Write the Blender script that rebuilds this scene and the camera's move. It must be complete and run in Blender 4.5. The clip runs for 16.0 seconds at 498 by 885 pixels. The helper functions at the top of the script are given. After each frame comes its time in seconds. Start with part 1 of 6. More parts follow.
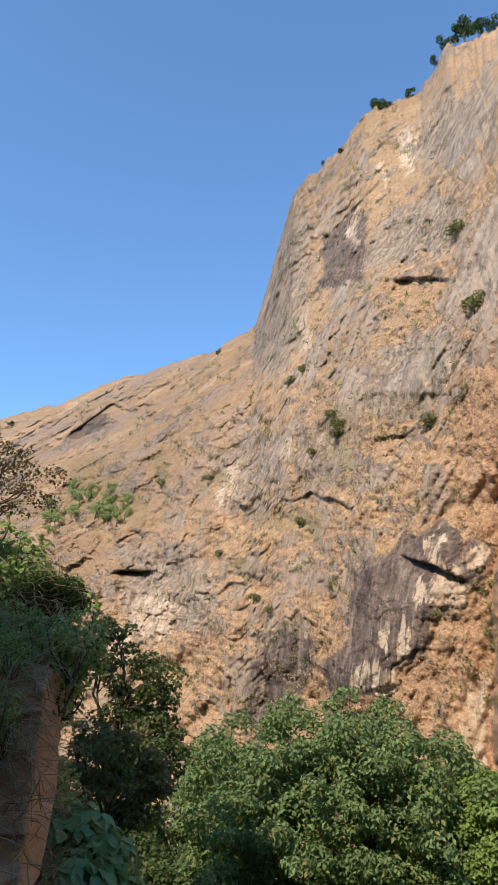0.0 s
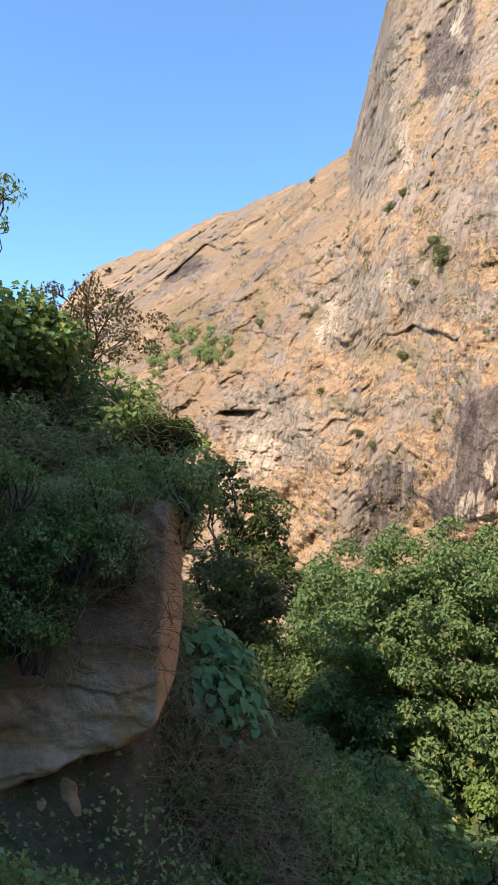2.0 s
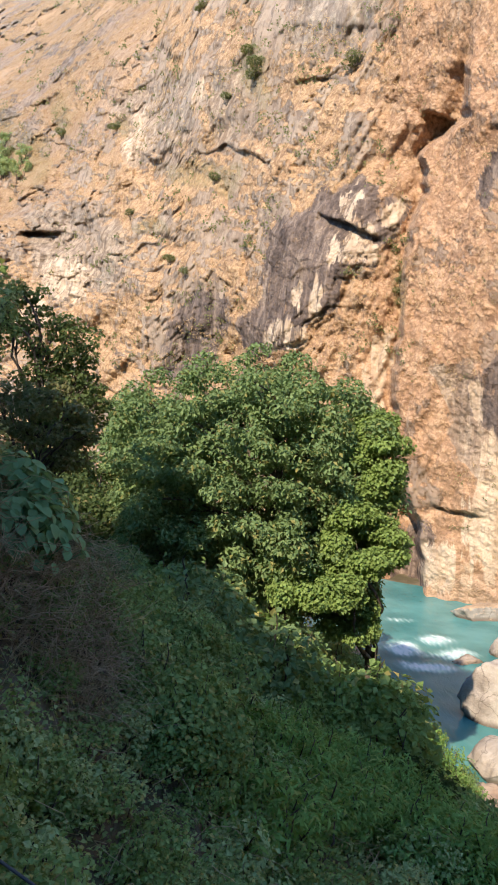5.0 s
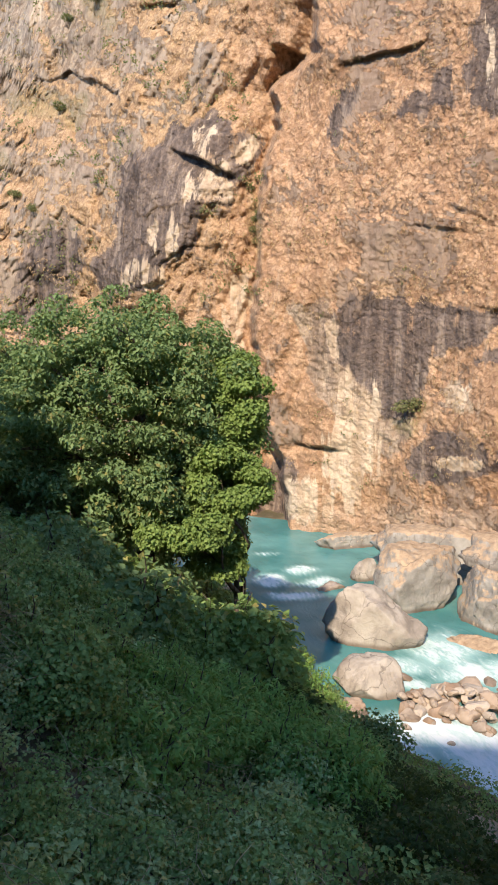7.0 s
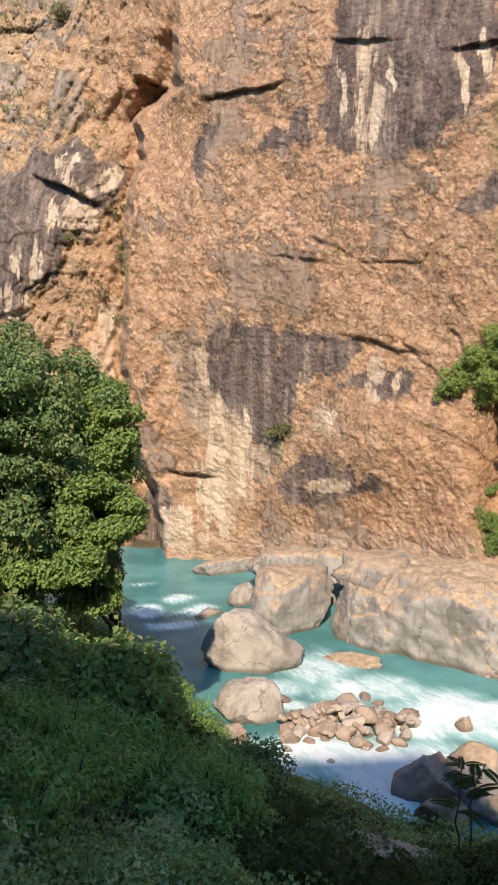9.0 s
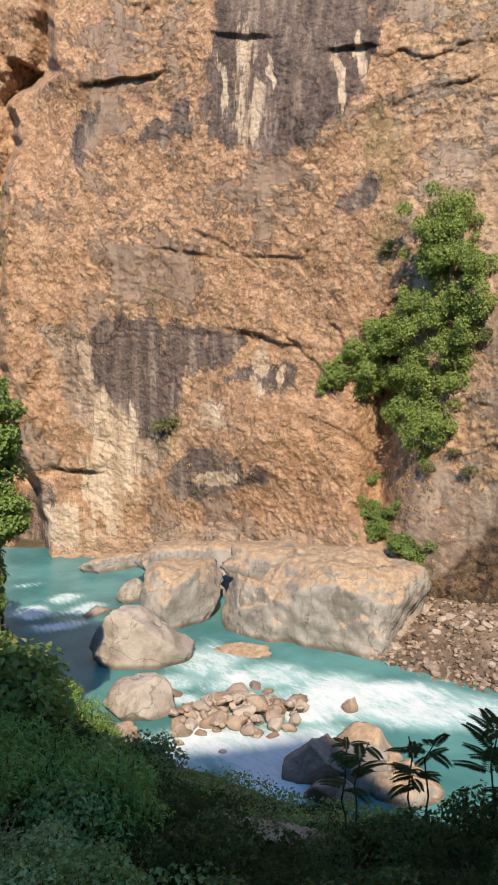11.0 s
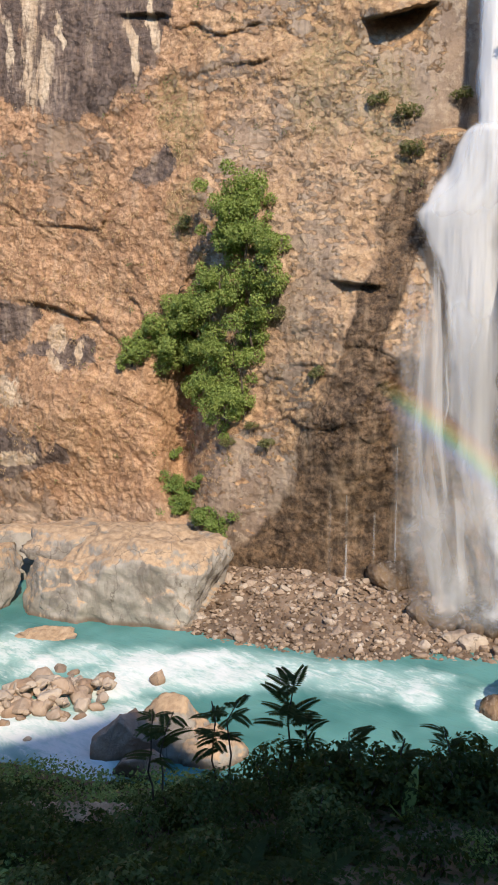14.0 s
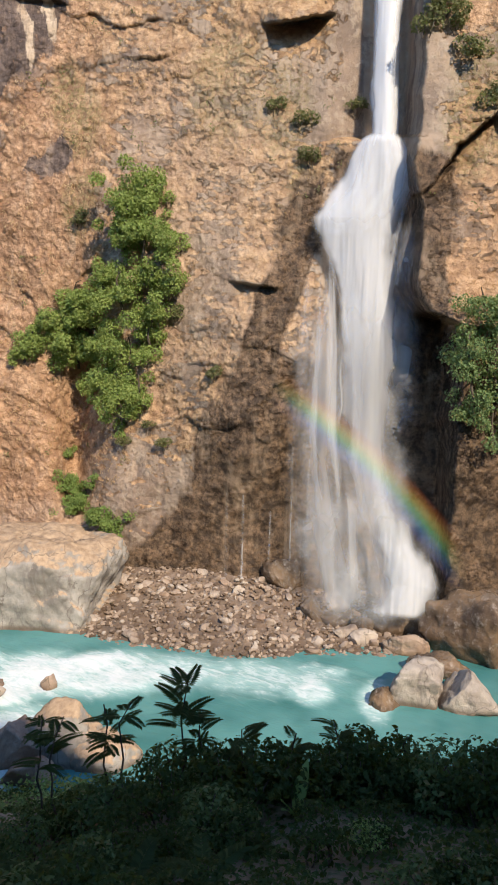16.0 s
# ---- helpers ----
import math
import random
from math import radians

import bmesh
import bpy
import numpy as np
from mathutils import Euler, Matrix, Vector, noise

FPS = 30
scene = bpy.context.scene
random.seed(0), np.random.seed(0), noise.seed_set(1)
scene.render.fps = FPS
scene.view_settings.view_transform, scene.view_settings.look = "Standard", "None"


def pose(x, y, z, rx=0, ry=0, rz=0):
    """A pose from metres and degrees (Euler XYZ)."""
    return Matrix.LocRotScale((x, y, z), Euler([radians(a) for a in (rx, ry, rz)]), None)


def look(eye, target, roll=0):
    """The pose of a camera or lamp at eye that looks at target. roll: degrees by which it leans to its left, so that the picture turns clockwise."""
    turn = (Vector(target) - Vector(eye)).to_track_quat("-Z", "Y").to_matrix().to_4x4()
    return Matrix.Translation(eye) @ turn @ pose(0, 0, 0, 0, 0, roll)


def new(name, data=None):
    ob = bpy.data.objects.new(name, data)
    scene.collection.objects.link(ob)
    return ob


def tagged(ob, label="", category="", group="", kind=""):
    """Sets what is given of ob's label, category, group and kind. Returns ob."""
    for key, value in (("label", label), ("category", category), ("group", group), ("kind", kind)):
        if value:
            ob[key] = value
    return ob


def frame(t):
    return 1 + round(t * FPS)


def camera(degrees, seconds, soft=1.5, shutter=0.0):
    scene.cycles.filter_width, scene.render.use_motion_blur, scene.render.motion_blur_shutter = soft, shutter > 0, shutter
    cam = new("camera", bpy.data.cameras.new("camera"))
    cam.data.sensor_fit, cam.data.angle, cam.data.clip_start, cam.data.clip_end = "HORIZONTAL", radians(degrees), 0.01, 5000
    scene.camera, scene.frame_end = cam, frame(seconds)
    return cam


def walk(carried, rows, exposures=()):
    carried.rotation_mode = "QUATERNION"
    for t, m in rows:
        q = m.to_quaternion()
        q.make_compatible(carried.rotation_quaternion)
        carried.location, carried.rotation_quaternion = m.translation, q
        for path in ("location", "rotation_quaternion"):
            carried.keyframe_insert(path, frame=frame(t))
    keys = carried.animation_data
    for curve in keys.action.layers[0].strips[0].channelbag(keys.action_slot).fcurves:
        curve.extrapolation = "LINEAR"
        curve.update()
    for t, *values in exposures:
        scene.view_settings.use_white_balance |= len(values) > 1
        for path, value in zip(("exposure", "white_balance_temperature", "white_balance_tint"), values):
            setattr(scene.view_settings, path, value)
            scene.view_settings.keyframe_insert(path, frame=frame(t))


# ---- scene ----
# The place: a steep river gorge with a waterfall, seen from a path on the near slope.
# x to the right of the first view, y ahead, z up; the river surface is z = 0.
EYE_Z = 20.0
ARM = 0.4          # the camera is held at arm's length and swung round the body

cam = camera(36.87, 16.0, soft=1.8)
TURNS = [
    (0, 0.004, 21.553, 2.745), (0.5, -3.653, 18.874, 2.346), (1, -6.091, 15.459, 2.018), (1.5, -7.502, 12.387, 2.037),
    (2, -7.335, 8.896, 2.301), (2.5, -5.828, 6.450, 2.137), (3, -3.648, 5.196, 1.885), (3.5, -1.371, 3.164, 1.669),
    (4, 1.204, 0.455, 1.415), (4.5, 4.093, -1.821, 1.070), (5, 7.181, -3.850, 0.744), (5.2, 8.412, -4.765, 0.675),
    (7.3, 18.993, -8.399, -0.794), (7.5, 19.986, -8.336, -0.911), (8, 22.682, -7.942, -1.118), (8.5, 25.132, -7.136, -1.137),
    (9, 27.350, -6.320, -1.101), (11.5, 38.352, -7.453, -0.908), (12, 40.829, -7.814, -0.613), (12.5, 43.241, -8.112, -0.550),
    (13, 45.849, -8.476, -0.656), (13.5, 48.536, -8.825, -0.703), (14, 51.103, -9.036, -0.354), (14.5, 53.769, -9.098, 0.137),
    (15, 56.177, -9.134, 0.745), (15.5, 57.989, -9.085, 1.180), (16, 59.014, -9.013, 1.299)]


def held(yaw, pitch, roll):
    a = radians(yaw)
    return pose(ARM * math.sin(a), ARM * math.cos(a), EYE_Z, 90 + pitch, 0, -yaw) @ pose(0, 0, 0, 0, 0, roll)


walk(cam, [(t, held(y, p, r)) for t, y, p, r in TURNS], exposures=[(0, 1.12), (2, 1.50), (3, 1.56), (5, 1.64), (8, 1.46), (12, 1.25), (14, 1.24), (16, 1.28)])

# ---- light ----
SUN_AZ, SUN_EL = 213.5, 39.0


def bearing(az, el=0.0):
    a, e = radians(az), radians(el)
    return Vector((math.sin(a) * math.cos(e), math.cos(a) * math.cos(e), math.sin(e)))


world = bpy.data.worlds.new("sky")
scene.world = world
world.use_nodes = True
wn = world.node_tree.nodes
sky = wn.new("ShaderNodeTexSky")
sky.sky_type, sky.sun_disc = "NISHITA", False
sky.sun_elevation, sky.sun_rotation = radians(SUN_EL), radians(SUN_AZ)
sky.altitude, sky.air_density, sky.dust_density, sky.ozone_density = 3000, 1.0, 0.1, 2.6
tint = wn.new("ShaderNodeMix")
tint.data_type, tint.blend_type = "RGBA", "MULTIPLY"
tint.inputs[0].default_value, tint.inputs[7].default_value = 1.0, (0.79, 0.98, 1.02, 1)      # clear dry mountain air
world.node_tree.links.new(sky.outputs[0], tint.inputs[6])
world.node_tree.links.new(tint.outputs[2], wn["Background"].inputs[0])
wn["Background"].inputs[1].default_value = 0.165

sun_data = bpy.data.lights.new("sun", "SUN")
sun_data.energy, sun_data.angle, sun_data.color = 2.8, radians(0.5), (1.0, 0.855, 0.68)
sun = new("sun", sun_data)
sun.matrix_world = look(bearing(SUN_AZ, SUN_EL) * 300, (0, 0, 0))


# ---- numeric helpers ----
def hash3(ix, iy, iz, seed):
    h = (ix * 374761393 + iy * 668265263 + iz * 2147483647 + seed * 1274126177) & 0xFFFFFFFF
    h = ((h ^ (h >> 13)) * 1274126177) & 0xFFFFFFFF
    return ((h ^ (h >> 16)) & 0xFFFFFF) / float(0x1000000)


def vnoise(p, seed=0):
    """Smooth value noise in -1..1 at the points p (n, 3)."""
    i = np.floor(p).astype(np.int64)
    f = p - i
    f = f * f * f * (f * (f * 6 - 15) + 10)
    out = np.zeros(len(p))
    for dx in (0, 1):
        for dy in (0, 1):
            for dz in (0, 1):
                w = (f[:, 0] if dx else 1 - f[:, 0]) * (f[:, 1] if dy else 1 - f[:, 1]) * (f[:, 2] if dz else 1 - f[:, 2])
                out += w * hash3(i[:, 0] + dx, i[:, 1] + dy, i[:, 2] + dz, seed)
    return out * 2 - 1


def fbm(p, octaves=4, seed=0, gain=0.5):
    total, amp, norm = np.zeros(len(p)), 1.0, 0.0
    for o in range(octaves):
        total += amp * vnoise(p * 2.03 ** o + 17.3 * o, seed + o)
        norm += amp
        amp *= gain
    return total / norm


def ridged(p, octaves=4, seed=0, gain=0.5):
    total, amp, norm = np.zeros(len(p)), 1.0, 0.0
    for o in range(octaves):
        total += amp * (1 - 2 * np.abs(vnoise(p * 2.03 ** o + 9.1 * o, seed + o)))
        norm += amp
        amp *= gain
    return total / norm


def blocks(p, seed=0):
    """Fractured rock: cells, each with its own depth and a slightly tilted face."""
    i = np.floor(p).astype(np.int64)
    best, out = np.full(len(p), 9.0), np.zeros(len(p))
    for dx in (-1, 0, 1):
        for dy in (-1, 0, 1):
            for dz in (-1, 0, 1):
                cx, cy, cz = i[:, 0] + dx, i[:, 1] + dy, i[:, 2] + dz
                a, b, c = hash3(cx, cy, cz, seed), hash3(cx, cy, cz, seed + 1), hash3(cx, cy, cz, seed + 2)
                ox, oy, oz = p[:, 0] - cx - a, p[:, 1] - cy - b, p[:, 2] - cz - c
                d2 = ox * ox + oy * oy + oz * oz
                near = d2 < best
                best = np.where(near, d2, best)
                k = hash3(cx, cy, cz, seed + 3)
                out = np.where(near, k - 0.5 + 0.5 * (ox * (b - 0.5) + oy * (c - 0.5) + oz * (a - 0.2)), out)
    return out


def sstep(a, b, x):
    t = np.clip((x - a) / (b - a), 0, 1)
    return t * t * (3 - 2 * t)


def inside(poly, x, y):
    """Which points lie within a polygon."""
    hit = np.zeros(x.shape, bool)
    n = len(poly)
    for k in range(n):
        (x0, y0), (x1, y1) = poly[k], poly[(k + 1) % n]
        if y0 == y1:
            continue
        cross = (y0 > y) != (y1 > y)
        hit ^= cross & (x < (x1 - x0) * (y - y0) / (y1 - y0) + x0)
    return hit


def np_mesh(name, verts, faces, material=None, smooth=True):
    """A mesh from numpy vertices (n, 3) and faces (m, 3 or 4)."""
    me = bpy.data.meshes.new(name)
    verts, faces = np.asarray(verts, np.float32), np.asarray(faces, np.int32)
    k = faces.shape[1]
    me.vertices.add(len(verts))
    me.vertices.foreach_set("co", verts.ravel())
    me.loops.add(faces.size)
    me.loops.foreach_set("vertex_index", faces.ravel())
    me.polygons.add(len(faces))
    me.polygons.foreach_set("loop_start", np.arange(0, faces.size, k, dtype=np.int32))
    me.polygons.foreach_set("use_smooth", np.full(len(faces), smooth))
    me.update(calc_edges=True)
    if material:
        me.materials.append(material)
    return me


def grid_faces(rows, cols):
    a = (np.arange(rows - 1)[:, None] * cols + np.arange(cols - 1)[None]).ravel()
    return np.stack([a, a + 1, a + cols + 1, a + cols], 1)


def add_values(me, name, values):
    at = me.attributes.new(name, "FLOAT", "POINT")
    at.data.foreach_set("value", np.asarray(values, np.float32))


def part(name, me, parent, label=""):
    ob = new(name, me)
    ob.parent = parent
    return tagged(ob, label) if label else ob


def thing(name, label, category, at=(0, 0, 0), group="", kind=""):
    ob = new(name)
    ob.location = at
    return tagged(ob, label, category, group, kind)


def spot(az, el, d):
    """The place d metres away on the level from the path's middle, at that bearing and elevation."""
    a = radians(az)
    return Vector((math.sin(a) * d, math.cos(a) * d, EYE_Z + d * math.tan(radians(el))))


# ---- materials ----
class Mat:
    """Small helper to wire a node material."""

    def __init__(self, name, rough=0.8, spec=0.3):
        self.m = bpy.data.materials.new(name)
        self.m.use_nodes = True
        self.t = self.m.node_tree
        self.b = self.t.nodes["Principled BSDF"]
        self.b.inputs["Roughness"].default_value = rough
        self.b.inputs["Specular IOR Level"].default_value = spec
        self.pos = self.node("ShaderNodeNewGeometry").outputs["Position"]

    def node(self, kind):
        return self.t.nodes.new(kind)

    def link(self, a, b):
        self.t.links.new(a, b)

    def put(self, socket, v):
        if isinstance(v, (int, float)):
            socket.default_value = v
        elif isinstance(v, tuple):
            socket.default_value = v if len(v) == 4 or len(socket.default_value) == 3 else (*v, 1)
        else:
            self.link(v, socket)

    def noise(self, scale, detail=4, rough=0.55, stretch=None, vec=None, distort=0.0):
        n = self.node("ShaderNodeTexNoise")
        n.inputs["Scale"].default_value, n.inputs["Detail"].default_value = scale, detail
        n.inputs["Roughness"].default_value, n.inputs["Distortion"].default_value = rough, distort
        src = vec or self.pos
        if stretch:
            mp = self.node("ShaderNodeMapping")
            mp.inputs["Scale"].default_value = stretch
            self.link(src, mp.inputs["Vector"])
            src = mp.outputs[0]
        self.link(src, n.inputs["Vector"])
        return n.outputs["Fac"]

    def ramp(self, fac, lo, hi, a=0.0, b=1.0):
        r = self.node("ShaderNodeMapRange")
        r.interpolation_type = "SMOOTHSTEP"
        for s, v in zip(("Value", "From Min", "From Max", "To Min", "To Max"), (fac, lo, hi, a, b)):
            self.put(r.inputs[s], v)
        return r.outputs[0]

    def mix(self, fac, a, b, blend="MIX"):
        n = self.node("ShaderNodeMix")
        n.data_type, n.blend_type = "RGBA", blend
        self.put(n.inputs[0], fac), self.put(n.inputs[6], a), self.put(n.inputs[7], b)
        return n.outputs[2]

    def math(self, op, a, b=0.0):
        n = self.node("ShaderNodeMath")
        n.operation = op
        n.use_clamp = op in ("ADD", "SUBTRACT")
        self.put(n.inputs[0], a), self.put(n.inputs[1], b)
        return n.outputs[0]

    def value(self, name):
        n = self.node("ShaderNodeAttribute")
        n.attribute_name = name
        return n.outputs["Fac"]

    def island(self):
        return self.node("ShaderNodeNewGeometry").outputs["Random Per Island"]

    def each(self):
        return self.node("ShaderNodeObjectInfo").outputs["Random"]

    def up(self):
        s = self.node("ShaderNodeSeparateXYZ")
        self.link(self.node("ShaderNodeNewGeometry").outputs["Normal"], s.inputs[0])
        return s.outputs[2]

    def bump(self, height, strength, dist):
        n = self.node("ShaderNodeBump")
        n.inputs["Strength"].default_value, n.inputs["Distance"].default_value = strength, dist
        self.link(height, n.inputs["Height"])
        self.link(n.outputs[0], self.b.inputs["Normal"])

    def total(self, *terms):
        """The plain sum of several values, not held to 0..1."""
        out = terms[0]
        for t in terms[1:]:
            n = self.node("ShaderNodeMath")
            self.put(n.inputs[0], out), self.put(n.inputs[1], t)
            out = n.outputs[0]
        return out

    def blocks(self, scale, stretch, bend):
        """Jointed rock: a random tone for each block, and the distance to its joints."""
        n = self.node("ShaderNodeTexNoise")
        n.inputs["Scale"].default_value, n.inputs["Detail"].default_value = 0.9 / bend, 5
        self.link(self.pos, n.inputs["Vector"])
        shift = self.node("ShaderNodeVectorMath")
        shift.operation = "MULTIPLY_ADD"
        self.link(n.outputs["Color"], shift.inputs[0])
        shift.inputs[1].default_value = (bend * 2, bend * 2, bend * 2)
        self.link(self.pos, shift.inputs[2])
        mp = self.node("ShaderNodeMapping")
        mp.inputs["Scale"].default_value = stretch
        self.link(shift.outputs[0], mp.inputs["Vector"])
        out = []
        for feature in ("F1", "DISTANCE_TO_EDGE"):
            v = self.node("ShaderNodeTexVoronoi")
            v.feature = feature
            v.inputs["Scale"].default_value = scale
            self.link(mp.outputs[0], v.inputs["Vector"])
            out.append(v.outputs["Distance" if feature != "F1" else "Color"])
        sep = self.node("ShaderNodeSeparateXYZ")
        self.link(out[0], sep.inputs[0])
        return sep.outputs[0], out[1]

    def clumps(self, scale, bend):
        """Distance from the middle of irregular rounded clumps."""
        n = self.node("ShaderNodeTexNoise")
        n.inputs["Scale"].default_value, n.inputs["Detail"].default_value = 0.9 / bend, 4
        self.link(self.pos, n.inputs["Vector"])
        shift = self.node("ShaderNodeVectorMath")
        shift.operation = "MULTIPLY_ADD"
        self.link(n.outputs["Color"], shift.inputs[0])
        shift.inputs[1].default_value = (bend * 2, bend * 2, bend * 2)
        self.link(self.pos, shift.inputs[2])
        v = self.node("ShaderNodeTexVoronoi")
        v.inputs["Scale"].default_value = scale
        self.link(shift.outputs[0], v.inputs["Vector"])
        return v.outputs["Distance"]

    def colour(self, c):
        self.put(self.b.inputs["Base Color"], c)
        return self


def cliff_material():
    m = Mat("cliff_rock", 0.92, 0.12)
    speck, fine = m.noise(3.6, 10, 0.75), m.noise(1.1, 9, 0.7)
    mid, big = m.noise(0.22, 7, 0.65), m.noise(0.035, 4, 0.5)
    streak = m.noise(0.55, 7, 0.68, (1, 1, 0.10))
    wide = m.noise(0.7, 7, 0.66, (1, 1, 0.09))
    patch = m.noise(0.075, 11, 0.74)
    far, warm = m.value("far"), m.value("warm")
    # broken rock: blocks of differing tone between joints, coarser on the distant face
    cell_near, joint_near = m.blocks(0.5, (1, 1, 0.3), 0.5)
    cell_far, joint_far = m.blocks(0.2, (1, 1, 0.42), 2.6)
    cell, joint = m.mix(far, cell_near, cell_far), m.mix(far, m.ramp(joint_near, 0.0, 0.055), m.ramp(joint_far, 0.0, 0.07))
    rock = m.mix(m.ramp(mid, 0.35, 0.66), (0.20, 0.15, 0.115), (0.37, 0.275, 0.20))
    rock = m.mix(m.ramp(cell, 0.1, 0.9, 0, 0.5), rock, (0.46, 0.36, 0.26))
    rock = m.mix(m.ramp(streak, 0.5, 0.62, 0, 0.7), rock, (0.13, 0.108, 0.092))
    rock = m.mix(m.ramp(fine, 0.5, 0.64, 0, 0.6), rock, (0.42, 0.345, 0.26))
    rock = m.mix(m.math("MULTIPLY", m.ramp(joint, 0.0, 1.0, 0.3, 0.0), far), rock, (0.10, 0.075, 0.058))
    rock = m.mix(m.math("MULTIPLY", warm, 0.45), rock, (0.30, 0.185, 0.12))
    # matted dry grass: straw over russet, speckled darker and paler
    tan = m.mix(m.ramp(fine, 0.36, 0.64), (0.40, 0.255, 0.135), (0.53, 0.355, 0.20))
    russet = m.mix(m.ramp(fine, 0.36, 0.64), (0.39, 0.228, 0.13), (0.53, 0.335, 0.20))
    grass = m.mix(warm, tan, russet)
    grass = m.mix(m.ramp(m.noise(0.16, 8, 0.7, distort=0.6), 0.5, 0.66, 0, 0.55), grass, (0.59, 0.41, 0.255))
    grass = m.mix(m.ramp(m.noise(0.42, 8, 0.72, (1, 1, 1.7)), 0.52, 0.66, 0, 0.75), grass, (0.25, 0.145, 0.088))
    grass = m.mix(m.ramp(speck, 0.38, 0.50, 0.5, 0.0), grass, (0.20, 0.115, 0.065))
    grass = m.mix(m.ramp(m.noise(2.2, 8, 0.75, distort=1.0), 0.58, 0.68, 0, 0.4), grass, (0.60, 0.43, 0.275))
    # tussocks: rounded clumps with bare soil between them
    tuss = m.total(m.math("MULTIPLY", m.clumps(0.95, 0.5), m.ramp(far, 0, 1, 0.55, 0.1)), m.math("MULTIPLY", m.clumps(2.3, 0.25), 0.45), m.math("MULTIPLY", m.clumps(0.3, 1.6), m.ramp(far, 0, 1, 0.0, 0.6)))
    grass = m.mix(m.math("MULTIPLY", m.ramp(tuss, 0.42, 0.64, 0, 0.5), m.ramp(far, 0, 1, 1.0, 0.45)), grass, (0.19, 0.105, 0.06))
    lie = m.math("ADD", patch, m.ramp(m.up(), 0.05, 0.75, -0.07, 0.08))
    lie = m.math("ADD", lie, m.math("MULTIPLY", warm, 0.12))
    lie = m.math("ADD", lie, m.math("MULTIPLY", m.value("rib"), 0.07))
    cover = m.ramp(lie, 0.475, 0.515)
    c = m.mix(cover, rock, grass)
    fluted = m.mix(m.ramp(streak, 0.42, 0.58), (0.15, 0.125, 0.105), m.mix(m.ramp(fine, 0.4, 0.6), (0.28, 0.23, 0.175), (0.46, 0.385, 0.29)))
    fluted = m.mix(m.ramp(joint, 0.0, 1.0, 0.25, 0.0), fluted, (0.09, 0.072, 0.06))
    c = m.mix(m.ramp(m.math("ADD", m.value("band"), m.ramp(patch, 0.4, 0.6, -0.55, 0.2)), 0.2, 0.6, 0, 0.7), c, fluted)
    bands = m.noise(0.022, 9, 0.7, (1, 1, 2.2))
    c = m.mix(m.math("MULTIPLY", far, m.ramp(bands, 0.52, 0.58, 0, 0.7)), c, m.mix(m.ramp(streak, 0.4, 0.6), (0.23, 0.18, 0.155), (0.42, 0.33, 0.27)))
    c = m.mix(m.math("MULTIPLY", far, m.ramp(bands, 0.46, 0.38, 0, 0.55)), c, (0.64, 0.42, 0.26))
    c = m.mix(m.ramp(big, 0.4, 0.7, 0, 0.22), c, (0.34, 0.22, 0.125))
    c = m.mix(m.math("MULTIPLY", m.value("green"), m.ramp(speck, 0.42, 0.58)), c, (0.19, 0.175, 0.07))
    # water stains: dark varnish in runs, with straw caught on its ledges; also one hollow's painted shade
    run = m.math("ADD", m.math("MULTIPLY", streak, 0.5), m.math("MULTIPLY", wide, 0.5))
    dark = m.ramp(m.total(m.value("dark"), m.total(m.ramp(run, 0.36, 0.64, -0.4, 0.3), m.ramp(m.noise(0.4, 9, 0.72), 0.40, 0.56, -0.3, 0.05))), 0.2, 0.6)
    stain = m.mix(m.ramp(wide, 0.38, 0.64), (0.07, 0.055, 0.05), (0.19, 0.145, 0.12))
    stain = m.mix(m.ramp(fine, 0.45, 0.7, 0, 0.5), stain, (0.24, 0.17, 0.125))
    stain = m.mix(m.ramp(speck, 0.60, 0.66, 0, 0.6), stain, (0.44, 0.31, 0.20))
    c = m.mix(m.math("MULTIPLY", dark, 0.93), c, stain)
    pale = m.ramp(m.math("ADD", m.value("pale"), m.ramp(wide, 0.36, 0.62, -0.8, 0.25)), 0.1, 0.6, 0, 0.92)
    c = m.mix(pale, c, m.mix(m.ramp(streak, 0.35, 0.65), (0.42, 0.30, 0.195), (0.60, 0.475, 0.34)))
    bare = m.mix(m.ramp(fine, 0.35, 0.65), (0.33, 0.235, 0.165), (0.52, 0.39, 0.28))
    bare = m.mix(m.ramp(streak, 0.52, 0.66, 0, 0.6), bare, (0.24, 0.175, 0.13))
    c = m.mix(m.math("MULTIPLY", m.value("grey"), m.ramp(patch, 0.40, 0.52, 1.0, 0.45)), c, bare)
    wet = m.ramp(m.math("ADD", m.value("wet"), m.ramp(streak, 0.3, 0.7, -0.3, 0.2)), 0.25, 0.65)
    soaked = m.mix(m.ramp(fine, 0.38, 0.62), (0.06, 0.043, 0.03), (0.20, 0.132, 0.082))
    soaked = m.mix(m.ramp(speck, 0.40, 0.52, 0.6, 0.0), soaked, (0.045, 0.032, 0.023))
    c = m.mix(wet, c, m.mix(m.ramp(streak, 0.5, 0.68, 0, 0.6), soaked, (0.31, 0.225, 0.15)))
    m.colour(c)
    m.link(m.ramp(wet, 0.2, 0.9, 0.92, 0.27), m.b.inputs["Roughness"])
